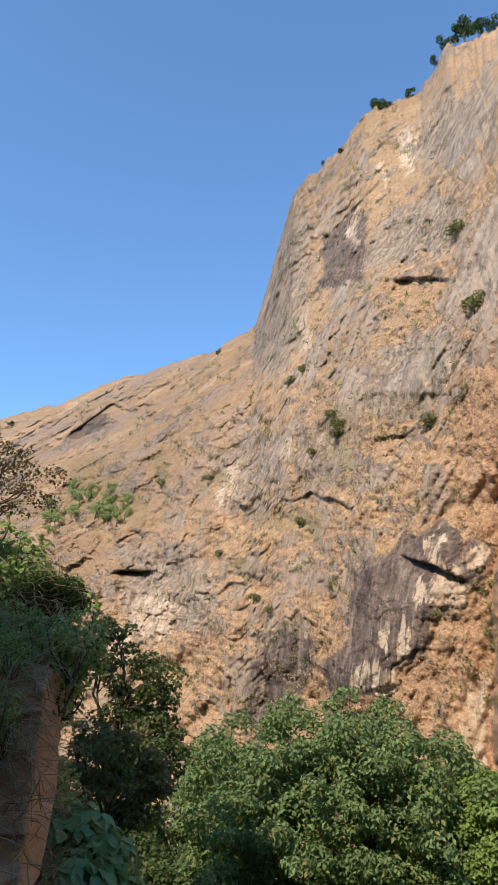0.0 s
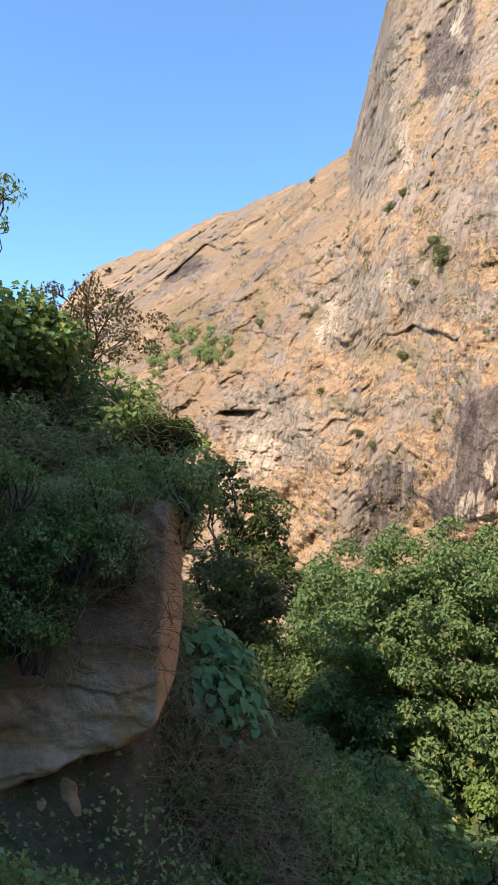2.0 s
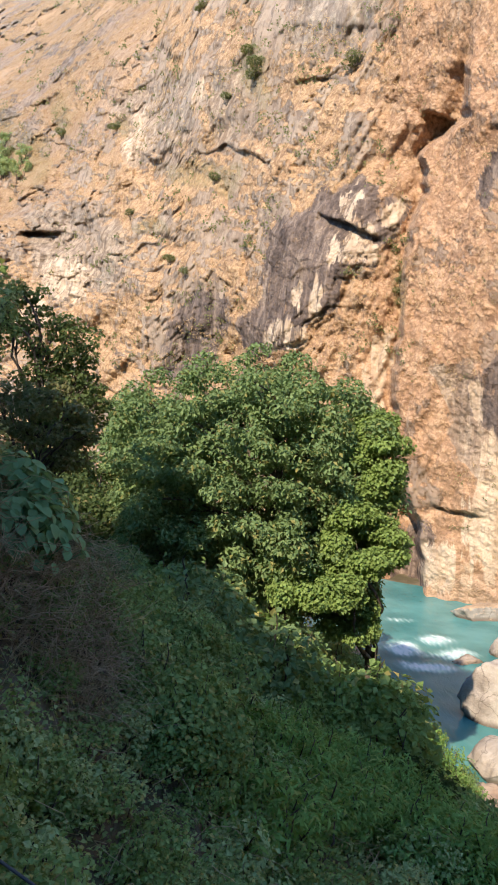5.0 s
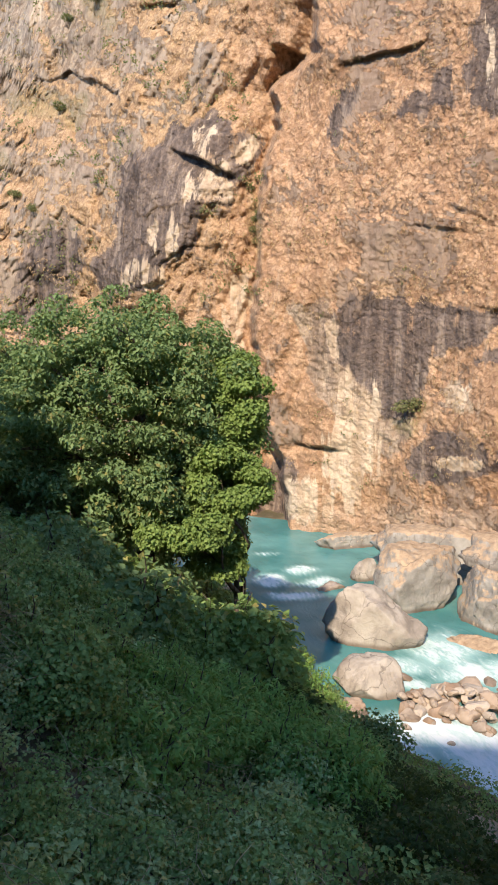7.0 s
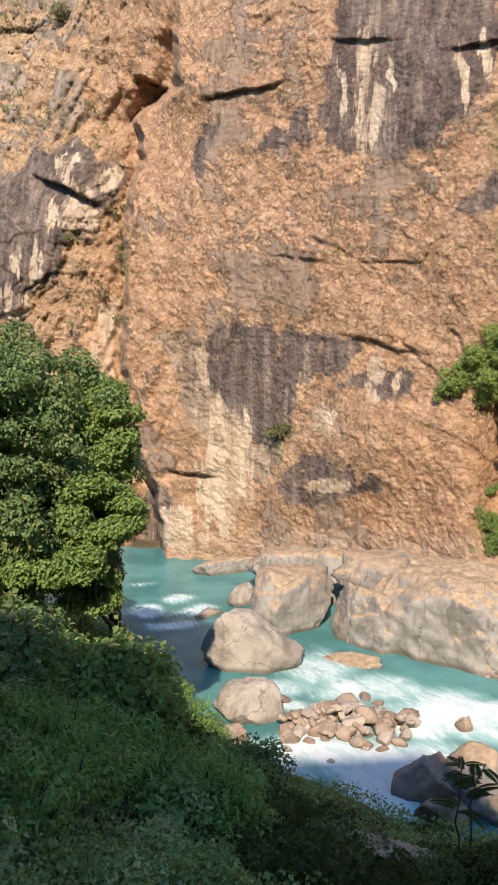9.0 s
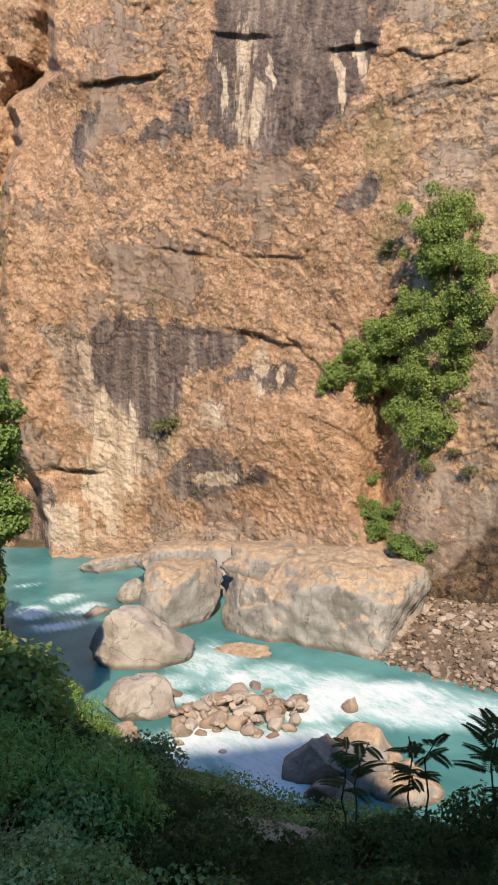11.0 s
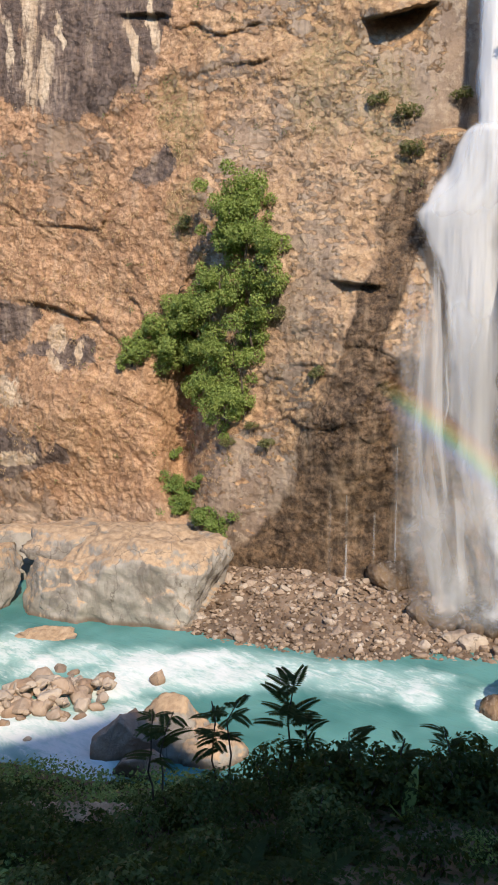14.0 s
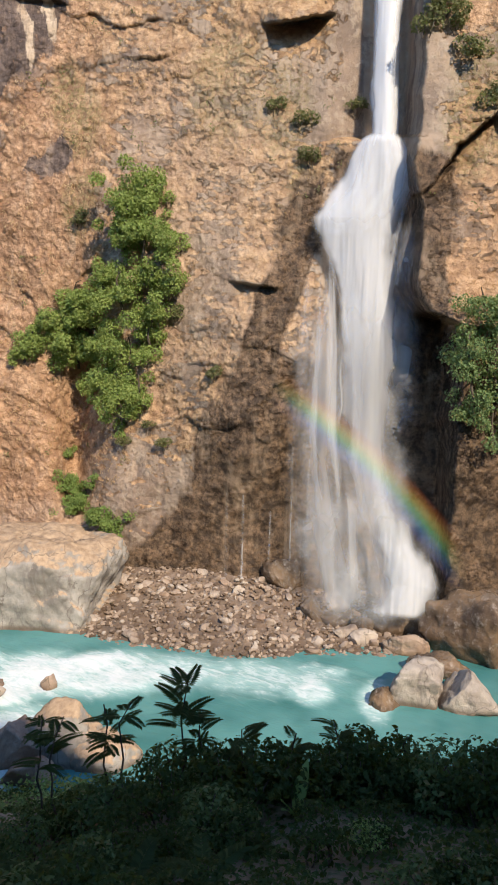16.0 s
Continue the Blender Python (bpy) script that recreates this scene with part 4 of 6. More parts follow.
# ---- river ----
# Rapids: bearing, elevation, half width, half height, strength.
FOAM_UPSTREAM = [(19.3, -18.6, 1.5, 0.4, 0.85), (21.6, -17.8, 1.2, 0.25, 0.8), (20.8, -19.8, 2.2, 0.3, 0.95), (23.4, -18.6, 1.2, 0.3, 0.7),
    (22.4, -18.9, 1.4, 0.25, 0.7), (19.0, -16.6, 1.0, 0.15, 0.5), (30.6, -25.6, 2.0, 0.6, 0.6), (32.5, -23.2, 3.4, 1.4, 0.62),
    (37.5, -24.2, 3.6, 1.0, 0.7), (43.0, -25.6, 4.5, 1.6, 1.0), (48.0, -25.9, 12.0, 1.5, 0.75), (60.0, -26.2, 8.0, 1.4, 0.5),
    (40.0, -26.6, 3.0, 0.9, 1.0), (33.0, -28.4, 5.0, 1.3, 0.95)]
FOAM_DOWNSTREAM = [(38.0, -30.5, 4.5, 2.2, 1.0), (46.5, -25.0, 4.0, 0.8, 1.0), (35.0, -24.4, 3.0, 0.8, 0.8), (49.0, -26.2, 4.5, 1.2, 0.85),
    (36.0, -29.0, 6.0, 1.5, 0.85), (41.0, -29.5, 3.0, 2.2, 0.95), (28.0, -29.5, 5.0, 1.8, 0.8), (55.0, -26.5, 4.0, 0.8, 0.4),
    (64.5, -27.0, 2.2, 0.9, 0.8), (69.5, -27.4, 1.2, 1.4, 0.8), (30.0, -24.3, 2.6, 0.5, 0.6), (68.8, -22.6, 2.0, 0.7, 0.9), (66.2, -25.6, 1.5, 0.4, 0.5)]


def build_river():
    az = np.linspace(-30, 100, 330)
    t = np.linspace(0, 1, 110)
    near = np.interp(az, [-30, -10, 4.6, 10, 16, 25, 38, 48, 79, 100], [150, 119, 87, 65, 53, 35, 30, 28.5, 27, 27])
    wall = np.interp(az, [w[0] for w in WALL_FOOT], [w[1] for w in WALL_FOOT]) + 3
    D = near[:, None] * (wall / near)[:, None] ** t[None]
    A = np.repeat(np.radians(az)[:, None], len(t), 1)
    x, y = (np.sin(A) * D).ravel(), (np.cos(A) * D).ravel()
    a, d = np.degrees(A).ravel(), D.ravel()
    el = np.degrees(np.arctan2(-EYE_Z, d))
    p = np.stack([x, y, 0 * x], 1)
    wob = fbm(p / 2.2, 3, 90)
    foam = np.zeros(len(x))
    for a0, e0, w, h, s in FOAM_UPSTREAM + FOAM_DOWNSTREAM:
        q = ((a - a0 + wob * 0.8) / w) ** 2 + ((el - e0 + wob * 0.3) / h) ** 2
        foam = np.maximum(foam, s * np.exp(-q ** 1.5))
    z = 0.05 * fbm(p / 1.4, 4, 91) + foam * (0.10 + 0.10 * fbm(p / 1.5, 3, 95, 0.5))
    me = np_mesh("river", np.stack([x, y, z], 1), grid_faces(len(az), len(t))[:, ::-1], MAT_WATER)
    add_values(me, "foam", foam)
    return tagged(new("river", me), "turquoise glacial river breaking into white rapids", "river", kind="structure")


river = build_river()

# ---- builders for stone, wood and leaf ----
def ico(sub):
    bm = bmesh.new()
    bmesh.ops.create_icosphere(bm, subdivisions=sub, radius=1)
    v = np.array([w.co[:] for w in bm.verts])
    f = np.array([[w.index for w in face.verts] for face in bm.faces])
    bm.free()
    return v, f


ICO = {k: ico(k) for k in (1, 2, 3, 5, 6)}


def rock_mesh(name, size, seed, material, sub=5, rough=0.2, cuts=9, flat_top=0.0, smooth=True):
    """A weathered stone: a ball cut by random planes, then roughened; size in metres, its foot near z = 0."""
    rng = np.random.RandomState(seed)
    v, f = ICO[sub]
    v = v.copy()
    for _ in range(cuts):
        n = rng.normal(size=3)
        n /= np.linalg.norm(n)
        h = rng.uniform(0.45, 0.85)
        over = np.maximum(0, v @ n - h)
        v -= over[:, None] * n * 0.9
    if flat_top:
        v[:, 2] = np.where(v[:, 2] > flat_top, flat_top + (v[:, 2] - flat_top) * 0.25, v[:, 2])
    p = v * np.array(size) / min(size)
    amp = 1.0 * rough * fbm(p * 1.1 + seed, 5, seed, 0.6) + 0.3 * rough * ridged(p * 2.4 + seed, 5, seed + 3, 0.6) + 0.45 * rough * blocks(p * 1.8 + seed, seed)
    v *= (1 + amp)[:, None]
    return np_mesh(name, v * np.array(size) / 2, f, material, smooth)


def boulder(label, az, d, z, size, seed, material, turn=0.0, tilt=0.0, **kw):
    me = rock_mesh("boulder", size, seed, material, **kw)
    ob = tagged(new("boulder", me), label, "boulder", "boulders in the river")
    p = spot(az, 0, d)
    ob.matrix_world = pose(p.x, p.y, z, tilt, 0, -az + turn)
    return ob


def unit(v):
    return v / np.maximum(np.linalg.norm(v, axis=-1, keepdims=True), 1e-9)


def leaf_geometry(c, n, size, rng, droop=0.5, slim=0.42):
    """Folded, pointed leaves at the points c, facing n."""
    k = len(c)
    t = unit(np.cross(n, rng.normal(size=(k, 3))))
    t = unit(t + np.array([0, 0, -droop]))
    s = unit(np.cross(n, t))
    nn = np.cross(t, s)
    L = size[:, None]
    w = slim * L
    base, tip = c, c + t * L - nn * L * 0.12
    mid = c + t * L * 0.48
    left, right = mid + s * w + nn * L * 0.1, mid - s * w + nn * L * 0.1
    v = np.stack([base, right, tip, left], 1).reshape(-1, 3)
    f = np.arange(4 * k).reshape(k, 4)
    return v, f


def ribbed_leaf_geometry(c, n, size, rng, droop=0.5, slim=0.42):
    """Leaves of two halves folded along the midrib, with an arched tip."""
    k = len(c)
    t = unit(np.cross(n, rng.normal(size=(k, 3))))
    t = unit(t + np.array([0, 0, -droop]))
    s = unit(np.cross(n, t))
    nn = np.cross(t, s)
    L = size[:, None]
    w = slim * L
    lift = 0.35 * w * nn
    v = np.stack([c, c + t * L * 0.42 + s * w + lift, c + t * L - nn * L * 0.14, c + t * L * 0.42 - s * w + lift, c + t * L * 0.5 + nn * L * 0.02], 1).reshape(-1, 3)
    tri = np.array([[0, 4, 1], [1, 4, 2], [0, 3, 4], [3, 2, 4]])
    return v, (np.arange(k)[:, None, None] * 5 + tri[None]).reshape(-1, 3)


def crown_points(blobs, count, rng, shell=(0.66, 1.12), below=-0.92):
    """Points and facings over a heap of leafy clumps: (x, y, z, rx, ry, rz)."""
    blobs = np.asarray(blobs, float)
    area = (blobs[:, 3] * blobs[:, 4] + blobs[:, 3] * blobs[:, 5] + blobs[:, 4] * blobs[:, 5])
    pick = rng.choice(len(blobs), size=int(count * 1.7), p=area / area.sum())
    b = blobs[pick]
    d = unit(rng.normal(size=(len(b), 3)))
    keep = d[:, 2] > below
    b, d = b[keep], d[keep]
    lump = 1 + 0.16 * vnoise(d * 3.1 + b[:, :3], 7)
    p = b[:, :3] + d * b[:, 3:6] * (rng.uniform(shell[0], shell[1], len(b)) * lump)[:, None]
    buried = np.zeros(len(p), bool)
    for q in blobs:
        buried |= (((p - q[:3]) / q[3:6]) ** 2).sum(1) < 0.5
    p, d = p[~buried][:count], d[~buried][:count]
    n = unit(d * 0.55 + np.array([0, 0, 0.8]) + rng.normal(size=d.shape) * 0.42)
    return p, n


def leaf_mesh(name, p, n, lo, hi, material, rng, droop=0.5, slim=0.42, ribbed=False):
    v, f = (ribbed_leaf_geometry if ribbed else leaf_geometry)(p, n, rng.uniform(lo, hi, len(p)), rng, droop, slim)
    return np_mesh(name, v, f, material, smooth=False)


def tube_geometry(points, radii, sides=6):
    pts = np.asarray(points, float)
    k = len(pts)
    tan = unit(np.gradient(pts, axis=0))
    ref = np.where(np.abs(tan[:, 2:3]) > 0.9, np.array([[1.0, 0, 0]]), np.array([[0, 0, 1.0]]))
    s = unit(np.cross(tan, ref))
    t = np.cross(tan, s)
    a = np.linspace(0, 2 * np.pi, sides, endpoint=False)
    ring = s[:, None] * np.cos(a)[None, :, None] + t[:, None] * np.sin(a)[None, :, None]
    v = (pts[:, None] + ring * np.asarray(radii, float)[:, None, None]).reshape(-1, 3)
    f = []
    for i in range(k - 1):
        for j in range(sides):
            j2 = (j + 1) % sides
            f.append((i * sides + j, i * sides + j2, (i + 1) * sides + j2, (i + 1) * sides + j))
    return v, np.array(f)


def joined(name, pieces, material, smooth=True):
    vs, fs, base = [], [], 0
    for v, f in pieces:
        vs.append(v), fs.append(f + base)
        base += len(v)
    return np_mesh(name, np.concatenate(vs), np.concatenate(fs), material, smooth)


def bent(a, b, rng, sag=0.15, n=7):
    a, b = np.asarray(a, float), np.asarray(b, float)
    t = np.linspace(0, 1, n)[:, None]
    mid = rng.normal(size=3) * np.linalg.norm(b - a) * sag
    return a + (b - a) * t + mid * np.sin(np.pi * t) + rng.normal(size=(n, 3)) * np.linalg.norm(b - a) * 0.018


def tree(name, label, base, blobs, leaves, leaf, mat, seed, trunk_r=0.25, group="", limbs=14, droop=0.5, below=-0.92, fork=0.35, slim=0.42):
    """A tree with a tapered trunk, limbs and a crown of leaf clumps; blobs are relative to its foot."""
    rng = np.random.RandomState(seed)
    root = thing(name, label, "tree", base, group)
    blobs = np.asarray(blobs, float)
    top = blobs[np.argmax(blobs[:, 2])][:3]
    heart = np.array([top[0] * 0.5 + blobs[:, 0].mean() * 0.5, top[1] * 0.5 + blobs[:, 1].mean() * 0.5, top[2] * 0.92])
    stem = bent((0, 0, -0.6), heart, rng, 0.05, 12)
    rad = trunk_r * np.linspace(1.25, 0.2, 12)
    part("trunk", joined("trunk", [tube_geometry(stem, rad, 9)], MAT_BARK), root)
    wood = []
    for i in rng.permutation(len(blobs))[:limbs]:
        b = blobs[i]
        j = int(np.clip(np.searchsorted(stem[:, 2], b[2] * fork + rng.uniform(0, 0.25) * heart[2]), 2, 10))
        r0 = rad[j] * rng.uniform(0.45, 0.7)
        pts = bent(stem[j], b[:3], rng, 0.1, 8)
        limb = [tube_geometry(pts, np.linspace(r0, 0.02, 8), 6)]
        for _ in range(2):
            limb.append(tube_geometry(bent(pts[5], b[:3] + rng.normal(size=3) * b[3:6] * 0.6, rng, 0.1, 5), np.linspace(r0 * 0.4, 0.01, 5), 4))
        if trunk_r > 0.06:
            part("limb", joined("limb", limb, MAT_BARK), root)
        wood += limb
    if trunk_r <= 0.06 or not limbs:
        tagged(part("twigs", joined("twigs", wood, MAT_BARK), root), kind="stuff")
    p, n = crown_points(blobs, leaves, rng, below=below)
    part("crown", leaf_mesh("crown", p, n, leaf * 0.65, leaf * 1.25, mat, rng, droop, slim), root)
    return root


def heap(rng, count, centre, spread, size):
    """A loose heap of leafy clumps over an ellipsoid."""
    out = []
    for _ in range(count):
        d = unit(rng.normal(size=3))
        d[2] = d[2] * 0.8 + 0.15
        c = np.asarray(centre) + d * np.asarray(spread) * rng.uniform(0.55, 1.0)
        s = rng.uniform(0.7, 1.3) * size
        out.append((*c, s, s, s * rng.uniform(0.55, 0.8)))
    return out


# ---- boulders in and beside the river ----
boulder("large pale grey boulder standing in the turquoise water", 26.9, 48, 1.0, (7.4, 6.4, 6.8), 15, MAT_BOULDER_PALE, 10, flat_top=0.8, rough=0.18, cuts=13)
boulder("rounded warm cream boulder with a wet foot", 27.4, 41, 0.35, (4.5, 3.6, 3.2), 14, MAT_BOULDER_PALE, 0, rough=0.12)
boulder("low brown boulder half under water in the shade", 25.2, 36.6, 0.2, (2.6, 2.3, 2.6), 17, MAT_STONE)
boulder("big grey boulder with cracked faces at the foot of the wall", 31.0, 55.5, 1.6, (7.4, 6.5, 6.6), 23, MAT_BOULDER, 20, flat_top=0.8)
boulder("long massive grey rock with dry grass on its back", 42.2, 52.0, 0.4, (17.5, 9.5, 11.6), 33, MAT_BOULDER, -16, flat_top=0.8, sub=6, rough=0.2, cuts=14)
boulder("grey rock shoulder with a fluted face at the water", 36.4, 53.0, 0.6, (7.0, 7.0, 8.4), 31, MAT_BOULDER, 8, flat_top=0.72, sub=6, rough=0.18)
boulder("low grey rock ledge at the foot of the wall", 32.5, 62.0, 1.6, (12, 6, 6.5), 35, MAT_BOULDER, -10, flat_top=0.6)
boulder("grey ledge with dry grass behind the slab", 40.5, 57.0, 2.6, (14, 6, 6.4), 36, MAT_BOULDER, -16, flat_top=0.6)
boulder("small pale boulder beside the rapids", 26.3, 60.5, 0.5, (2.7, 2.2, 2.6), 37, MAT_BOULDER_PALE)
boulder("low grey rock shelf at the foot of the wall", 25.0, 70, 0.2, (7.5, 4, 3.0), 41, MAT_BOULDER, 0, flat_top=0.6)
boulder("leaning brown block in the rapids", 40.9, 33.6, 0.2, (3.2, 2.8, 6.2), 43, MAT_BLOCK, 25, 24, cuts=13, rough=0.12)
boulder("split brown slab leaning on the block", 41.9, 32.2, -0.2, (2.6, 2.0, 5.0), 44, MAT_BLOCK, -15, 30, cuts=12, rough=0.1)
boulder("dark cleft rock in the shade of the bank", 45.2, 33.4, 0.2, (5.0, 3.6, 5.2), 47, MAT_BOULDER, -20, cuts=13, rough=0.12)
boulder("shaded grey-brown rock at the foot of the bank", 48.6, 32.6, -0.1, (4.0, 3.0, 3.6), 48, MAT_BOULDER, 10, cuts=10)
boulder("small wet stone standing in the foam", 43.6, 40.2, 0.1, (0.9, 0.8, 1.6), 49, MAT_STONE)
boulder("grey bank stone under the tree", 15.3, 55.5, 0.2, (2.4, 2.0, 2.0), 53, MAT_BOULDER)
boulder("grey bank stone under the tree", 14.4, 53.0, 0.4, (2.0, 2.2, 2.2), 54, MAT_BOULDER)
boulder("reddish flat rock awash in the river", 23.8, 58, -0.15, (2.8, 2.2, 1.0), 57, MAT_STONE)
boulder("flat grey rock at the edge of the rapids", 35.4, 48.3, -0.1, (4.2, 2.0, 1.3), 58, MAT_BOULDER, -10)
boulder("pinkish pale boulder at the outlet of the pool", 72.6, 39.6, 0.4, (4.2, 3.4, 4.0), 59, MAT_BOULDER_PALE, 20)
boulder("brown boulder at the outlet of the pool", 76.9, 39.6, 0.3, (4.4, 3.4, 3.2), 61, MAT_BOULDER_PALE, -10)
boulder("dark wet rock beside the outlet", 70.4, 38.6, -0.2, (2.0, 1.8, 2.2), 62, MAT_WET, 20)
boulder("flat wet amber rock below the big boulder", 74.2, 43.4, 0.1, (4.2, 2.6, 2.2), 63, MAT_WET, -8)
boulder("round brown stone at the edge of the gravel", 68.2, 47.0, 0.5, (2.0, 1.6, 1.8), 64, MAT_WET)
boulder("brown stone at the edge of the gravel", 67.0, 46.6, 0.4, (1.8, 1.4, 1.4), 65, MAT_STONE)
boulder("wet brown rock hump under the veil of water", 62.0, 51.4, 2.2, (3.2, 2.4, 4.0), 66, MAT_WET)
boulder("rounded wet rock washed by water beside the pool", 64.4, 48.4, 0.6, (2.2, 2.0, 2.6), 69, MAT_WET)
boulder("wet rock splitting the foot of the fall", 70.6, 48.2, 1.0, (3.0, 2.4, 3.6), 68, MAT_WET)
boulder("big wet brown boulder below the waterfall", 77.0, 46.5, 1.0, (7.4, 5, 6.4), 67, MAT_WET, 10)
boulder("wet brown boulder in the plunge pool", 66.0, 48.4, 0.4, (2.8, 2.4, 2.8), 71, MAT_WET)
boulder("orange-brown boulder by the plunge pool", 71.8, 45.6, 0.3, (2.8, 2.2, 2.0), 73, MAT_STONE)
boulder("low brown stone by the plunge pool", 68.4, 46.2, 0.2, (2.2, 1.6, 1.4), 79, MAT_STONE)


# ---- heap of stones in mid-river and the gravel bank under the fall ----
def stone_shapes(seed, n, sub=2):
    return [rock_mesh("stone", (1.0, 0.8, 0.62), seed + i, MAT_STONE, sub=sub, rough=0.16, cuts=12, smooth=False) for i in range(n)]


def lay_stones(root, meshes, places, rng, lo, hi):
    for x, y, z in places:
        ob = part("stone", meshes[rng.randint(len(meshes))], root)
        s = lo * (hi / lo) ** (rng.rand() ** 1.8)
        ob.matrix_basis = Matrix.LocRotScale((x, y, z), Euler(rng.uniform(-0.5, 0.5, 3) + np.array([0, 0, rng.uniform(0, 6)])), (s, s, s))


STONES = stone_shapes(500, 9)
rng = np.random.RandomState(5)
pile = thing("stone_heap", "heap of pale and rusty river stones in mid-stream", "stones", group="boulders in the river")
spots = []
for i in range(130):
    a, d = rng.uniform(29.6, 39.8), rng.normal(39.6, 1.3)
    h = max(0.05, 1.3 - abs(d - 39.4) * 0.5 - abs(a - 35.5) * 0.1) * rng.uniform(0.2, 1)
    p = spot(a, 0, d)
    spots.append((p.x, p.y, h))
lay_stones(pile, STONES, spots, rng, 0.5, 2.0)


def bank_height(a, d):
    return 2.0 * np.clip((d - np.interp(a, [46, 50, 59, 68, 72], [47, 45.5, 43.2, 45.2, 46])) / 8.0, -0.4, 1.2) * np.interp(a, [62, 70], [1, 0.55])


def build_bank():
    az, t = np.linspace(46, 73, 120), np.linspace(0, 1, 50)
    A = np.repeat(az[:, None], 50, 1)
    D = 42 + 14 * np.repeat(t[None], 120, 0)
    z = bank_height(A, D).ravel()
    x, y = (np.sin(np.radians(A)) * D).ravel(), (np.cos(np.radians(A)) * D).ravel()
    z = z + 0.25 * fbm(np.stack([x, y, z], 1) / 0.8, 4, 120)
    me = np_mesh("gravel_bank", np.stack([x, y, z], 1), grid_faces(120, 50)[:, ::-1], MAT_GRAVEL)
    return tagged(new("gravel_bank", me), "bank of brown gravel and cobbles below the waterfall", "gravel bank", kind="structure")


bank = build_bank()
spots = []
while len(spots) < 280:
    a, d = rng.uniform(46.5, 72), rng.uniform(43, 53)
    h = float(bank_height(np.array(a), np.array(d)))
    if h > -0.15:
        p = spot(a, 0, d)
        spots.append((p.x, p.y, h + 0.08))
lay_stones(bank, STONES, spots, rng, 0.28, 1.2)
v1, f1_ = ICO[1]
pieces = []
while len(pieces) < 2200:
    a, d = rng.uniform(46.5, 72), rng.uniform(42.5, 54)
    h = float(bank_height(np.array(a), np.array(d)))
    if h > -0.2:
        p = spot(a, 0, d)
        k = rng.uniform(0.08, 0.26)
        pieces.append((v1 * (1 + 0.25 * rng.normal(size=(len(v1), 1))) * np.array([1, 0.8, 0.6]) * k + np.array([p.x, p.y, h + 0.06]), f1_))
tagged(part("gravel", joined("gravel", pieces, MAT_COBBLE, False), bank), kind="stuff")

# ---- the waterfall ----
def sheet(name, rows, cols, seed, push, material, edge=(0.16, 0.16), ripple=0.16, fade=(0.02, 0.02)):
    """A hanging sheet of water through rows of (elevation, left bearing, right bearing, distance)."""
    rows = np.array(rows, float)
    el = np.linspace(rows[0, 0], rows[-1, 0], 150)
    order = np.argsort(rows[:, 0])
    left, right, dist = (np.interp(el, rows[order, 0], rows[order, k]) for k in (1, 2, 3))
    s = np.linspace(0, 1, cols)
    A = left[:, None] + (right - left)[:, None] * s[None]
    E = np.repeat(el[:, None], cols, 1)
    D = np.repeat((dist - push)[:, None], cols, 1) - min(0.8, 0.35 * float(np.mean(right - left))) * np.sin(np.pi * s)[None]
    ar = np.radians(A.ravel())
    q = np.stack([A.ravel() * 1.3, E.ravel() * 0.1, 0 * ar + seed], 1)
    D = D.ravel() + ripple * fbm(q, 4, seed)
    pos = np.stack([np.sin(ar) * D, np.cos(ar) * D, EYE_Z + D * np.tan(np.radians(E.ravel()))], 1)
    wob = 0.5 * min(edge) * fbm(np.stack([A.ravel() * 0.6, E.ravel() * 0.5, 0 * ar + seed], 1), 3, seed + 5)
    S = np.repeat(s[None], 150, 0).ravel() + wob
    V = np.repeat(np.linspace(0, 1, 150)[:, None], cols, 1).ravel()
    body = sstep(0.0, edge[0], S) * sstep(1.0, 1 - edge[1], S) * sstep(0, fade[0], V) * sstep(1, 1 - fade[1], V)
    me = np_mesh(name, pos, grid_faces(150, cols), material)
    add_values(me, "body", body)
    add_values(me, "across", np.repeat(s[None], 150, 0).ravel() * max(1.0, float(np.mean(right - left))) + seed * 3.1)
    add_values(me, "along", -E.ravel())
    return me


fall = thing("waterfall", "tall white waterfall plunging down a wet rock wall into a pool", "waterfall")
part("jet", sheet("jet", [(27, 67.0, 69.3, 60.5), (21.5, 66.9, 69.4, 58.5), (17, 67.0, 69.4, 57), (12.6, 67.0, 69.6, 55.6)], 40, 1, 0.0, MAT_FALL, (0.22, 0.35)), fall)
part("jet", sheet("jet", [(27, 67.2, 69.0, 60.0), (21.5, 67.1, 69.0, 58), (12.8, 67.2, 69.2, 55.2)], 40, 2, 0.3, MAT_FALL, (0.25, 0.4)), fall)
# the bell where the jet strikes the ledge, then the column that drifts downstream
BELL = [(13.6, 67.0, 69.4, 55.5), (12.9, 66.3, 70.0, 55.2), (12.0, 65.8, 70.6, 54.9), (11.2, 65.4, 71.1, 54.7), (9.7, 64.5, 71.4, 54.3), (8.6, 63.5, 71.2, 54.0), (7.8, 62.8, 70.9, 53.8), (6.7, 63.2, 70.6, 53.6), (5.3, 64.1, 70.2, 53.4), (2.5, 65.0, 70.2, 53.0), (-1.8, 65.6, 70.6, 52.5), (-7.6, 65.4, 71.5, 51.7)]
COLUMN = [(6.0, 64.0, 70.2, 53.0), (2.5, 65.0, 70.0, 52.6), (-1.8, 65.5, 70.5, 52.0), (-7.6, 65.5, 71.4, 51.2), (-11.2, 66.0, 71.6, 50.6), (-13.8, 66.6, 72.0, 50.2), (-16.4, 67.4, 72.8, 49.7), (-18.8, 68.2, 73.4, 49.2), (-21.8, 68.0, 73.0, 48.6)]
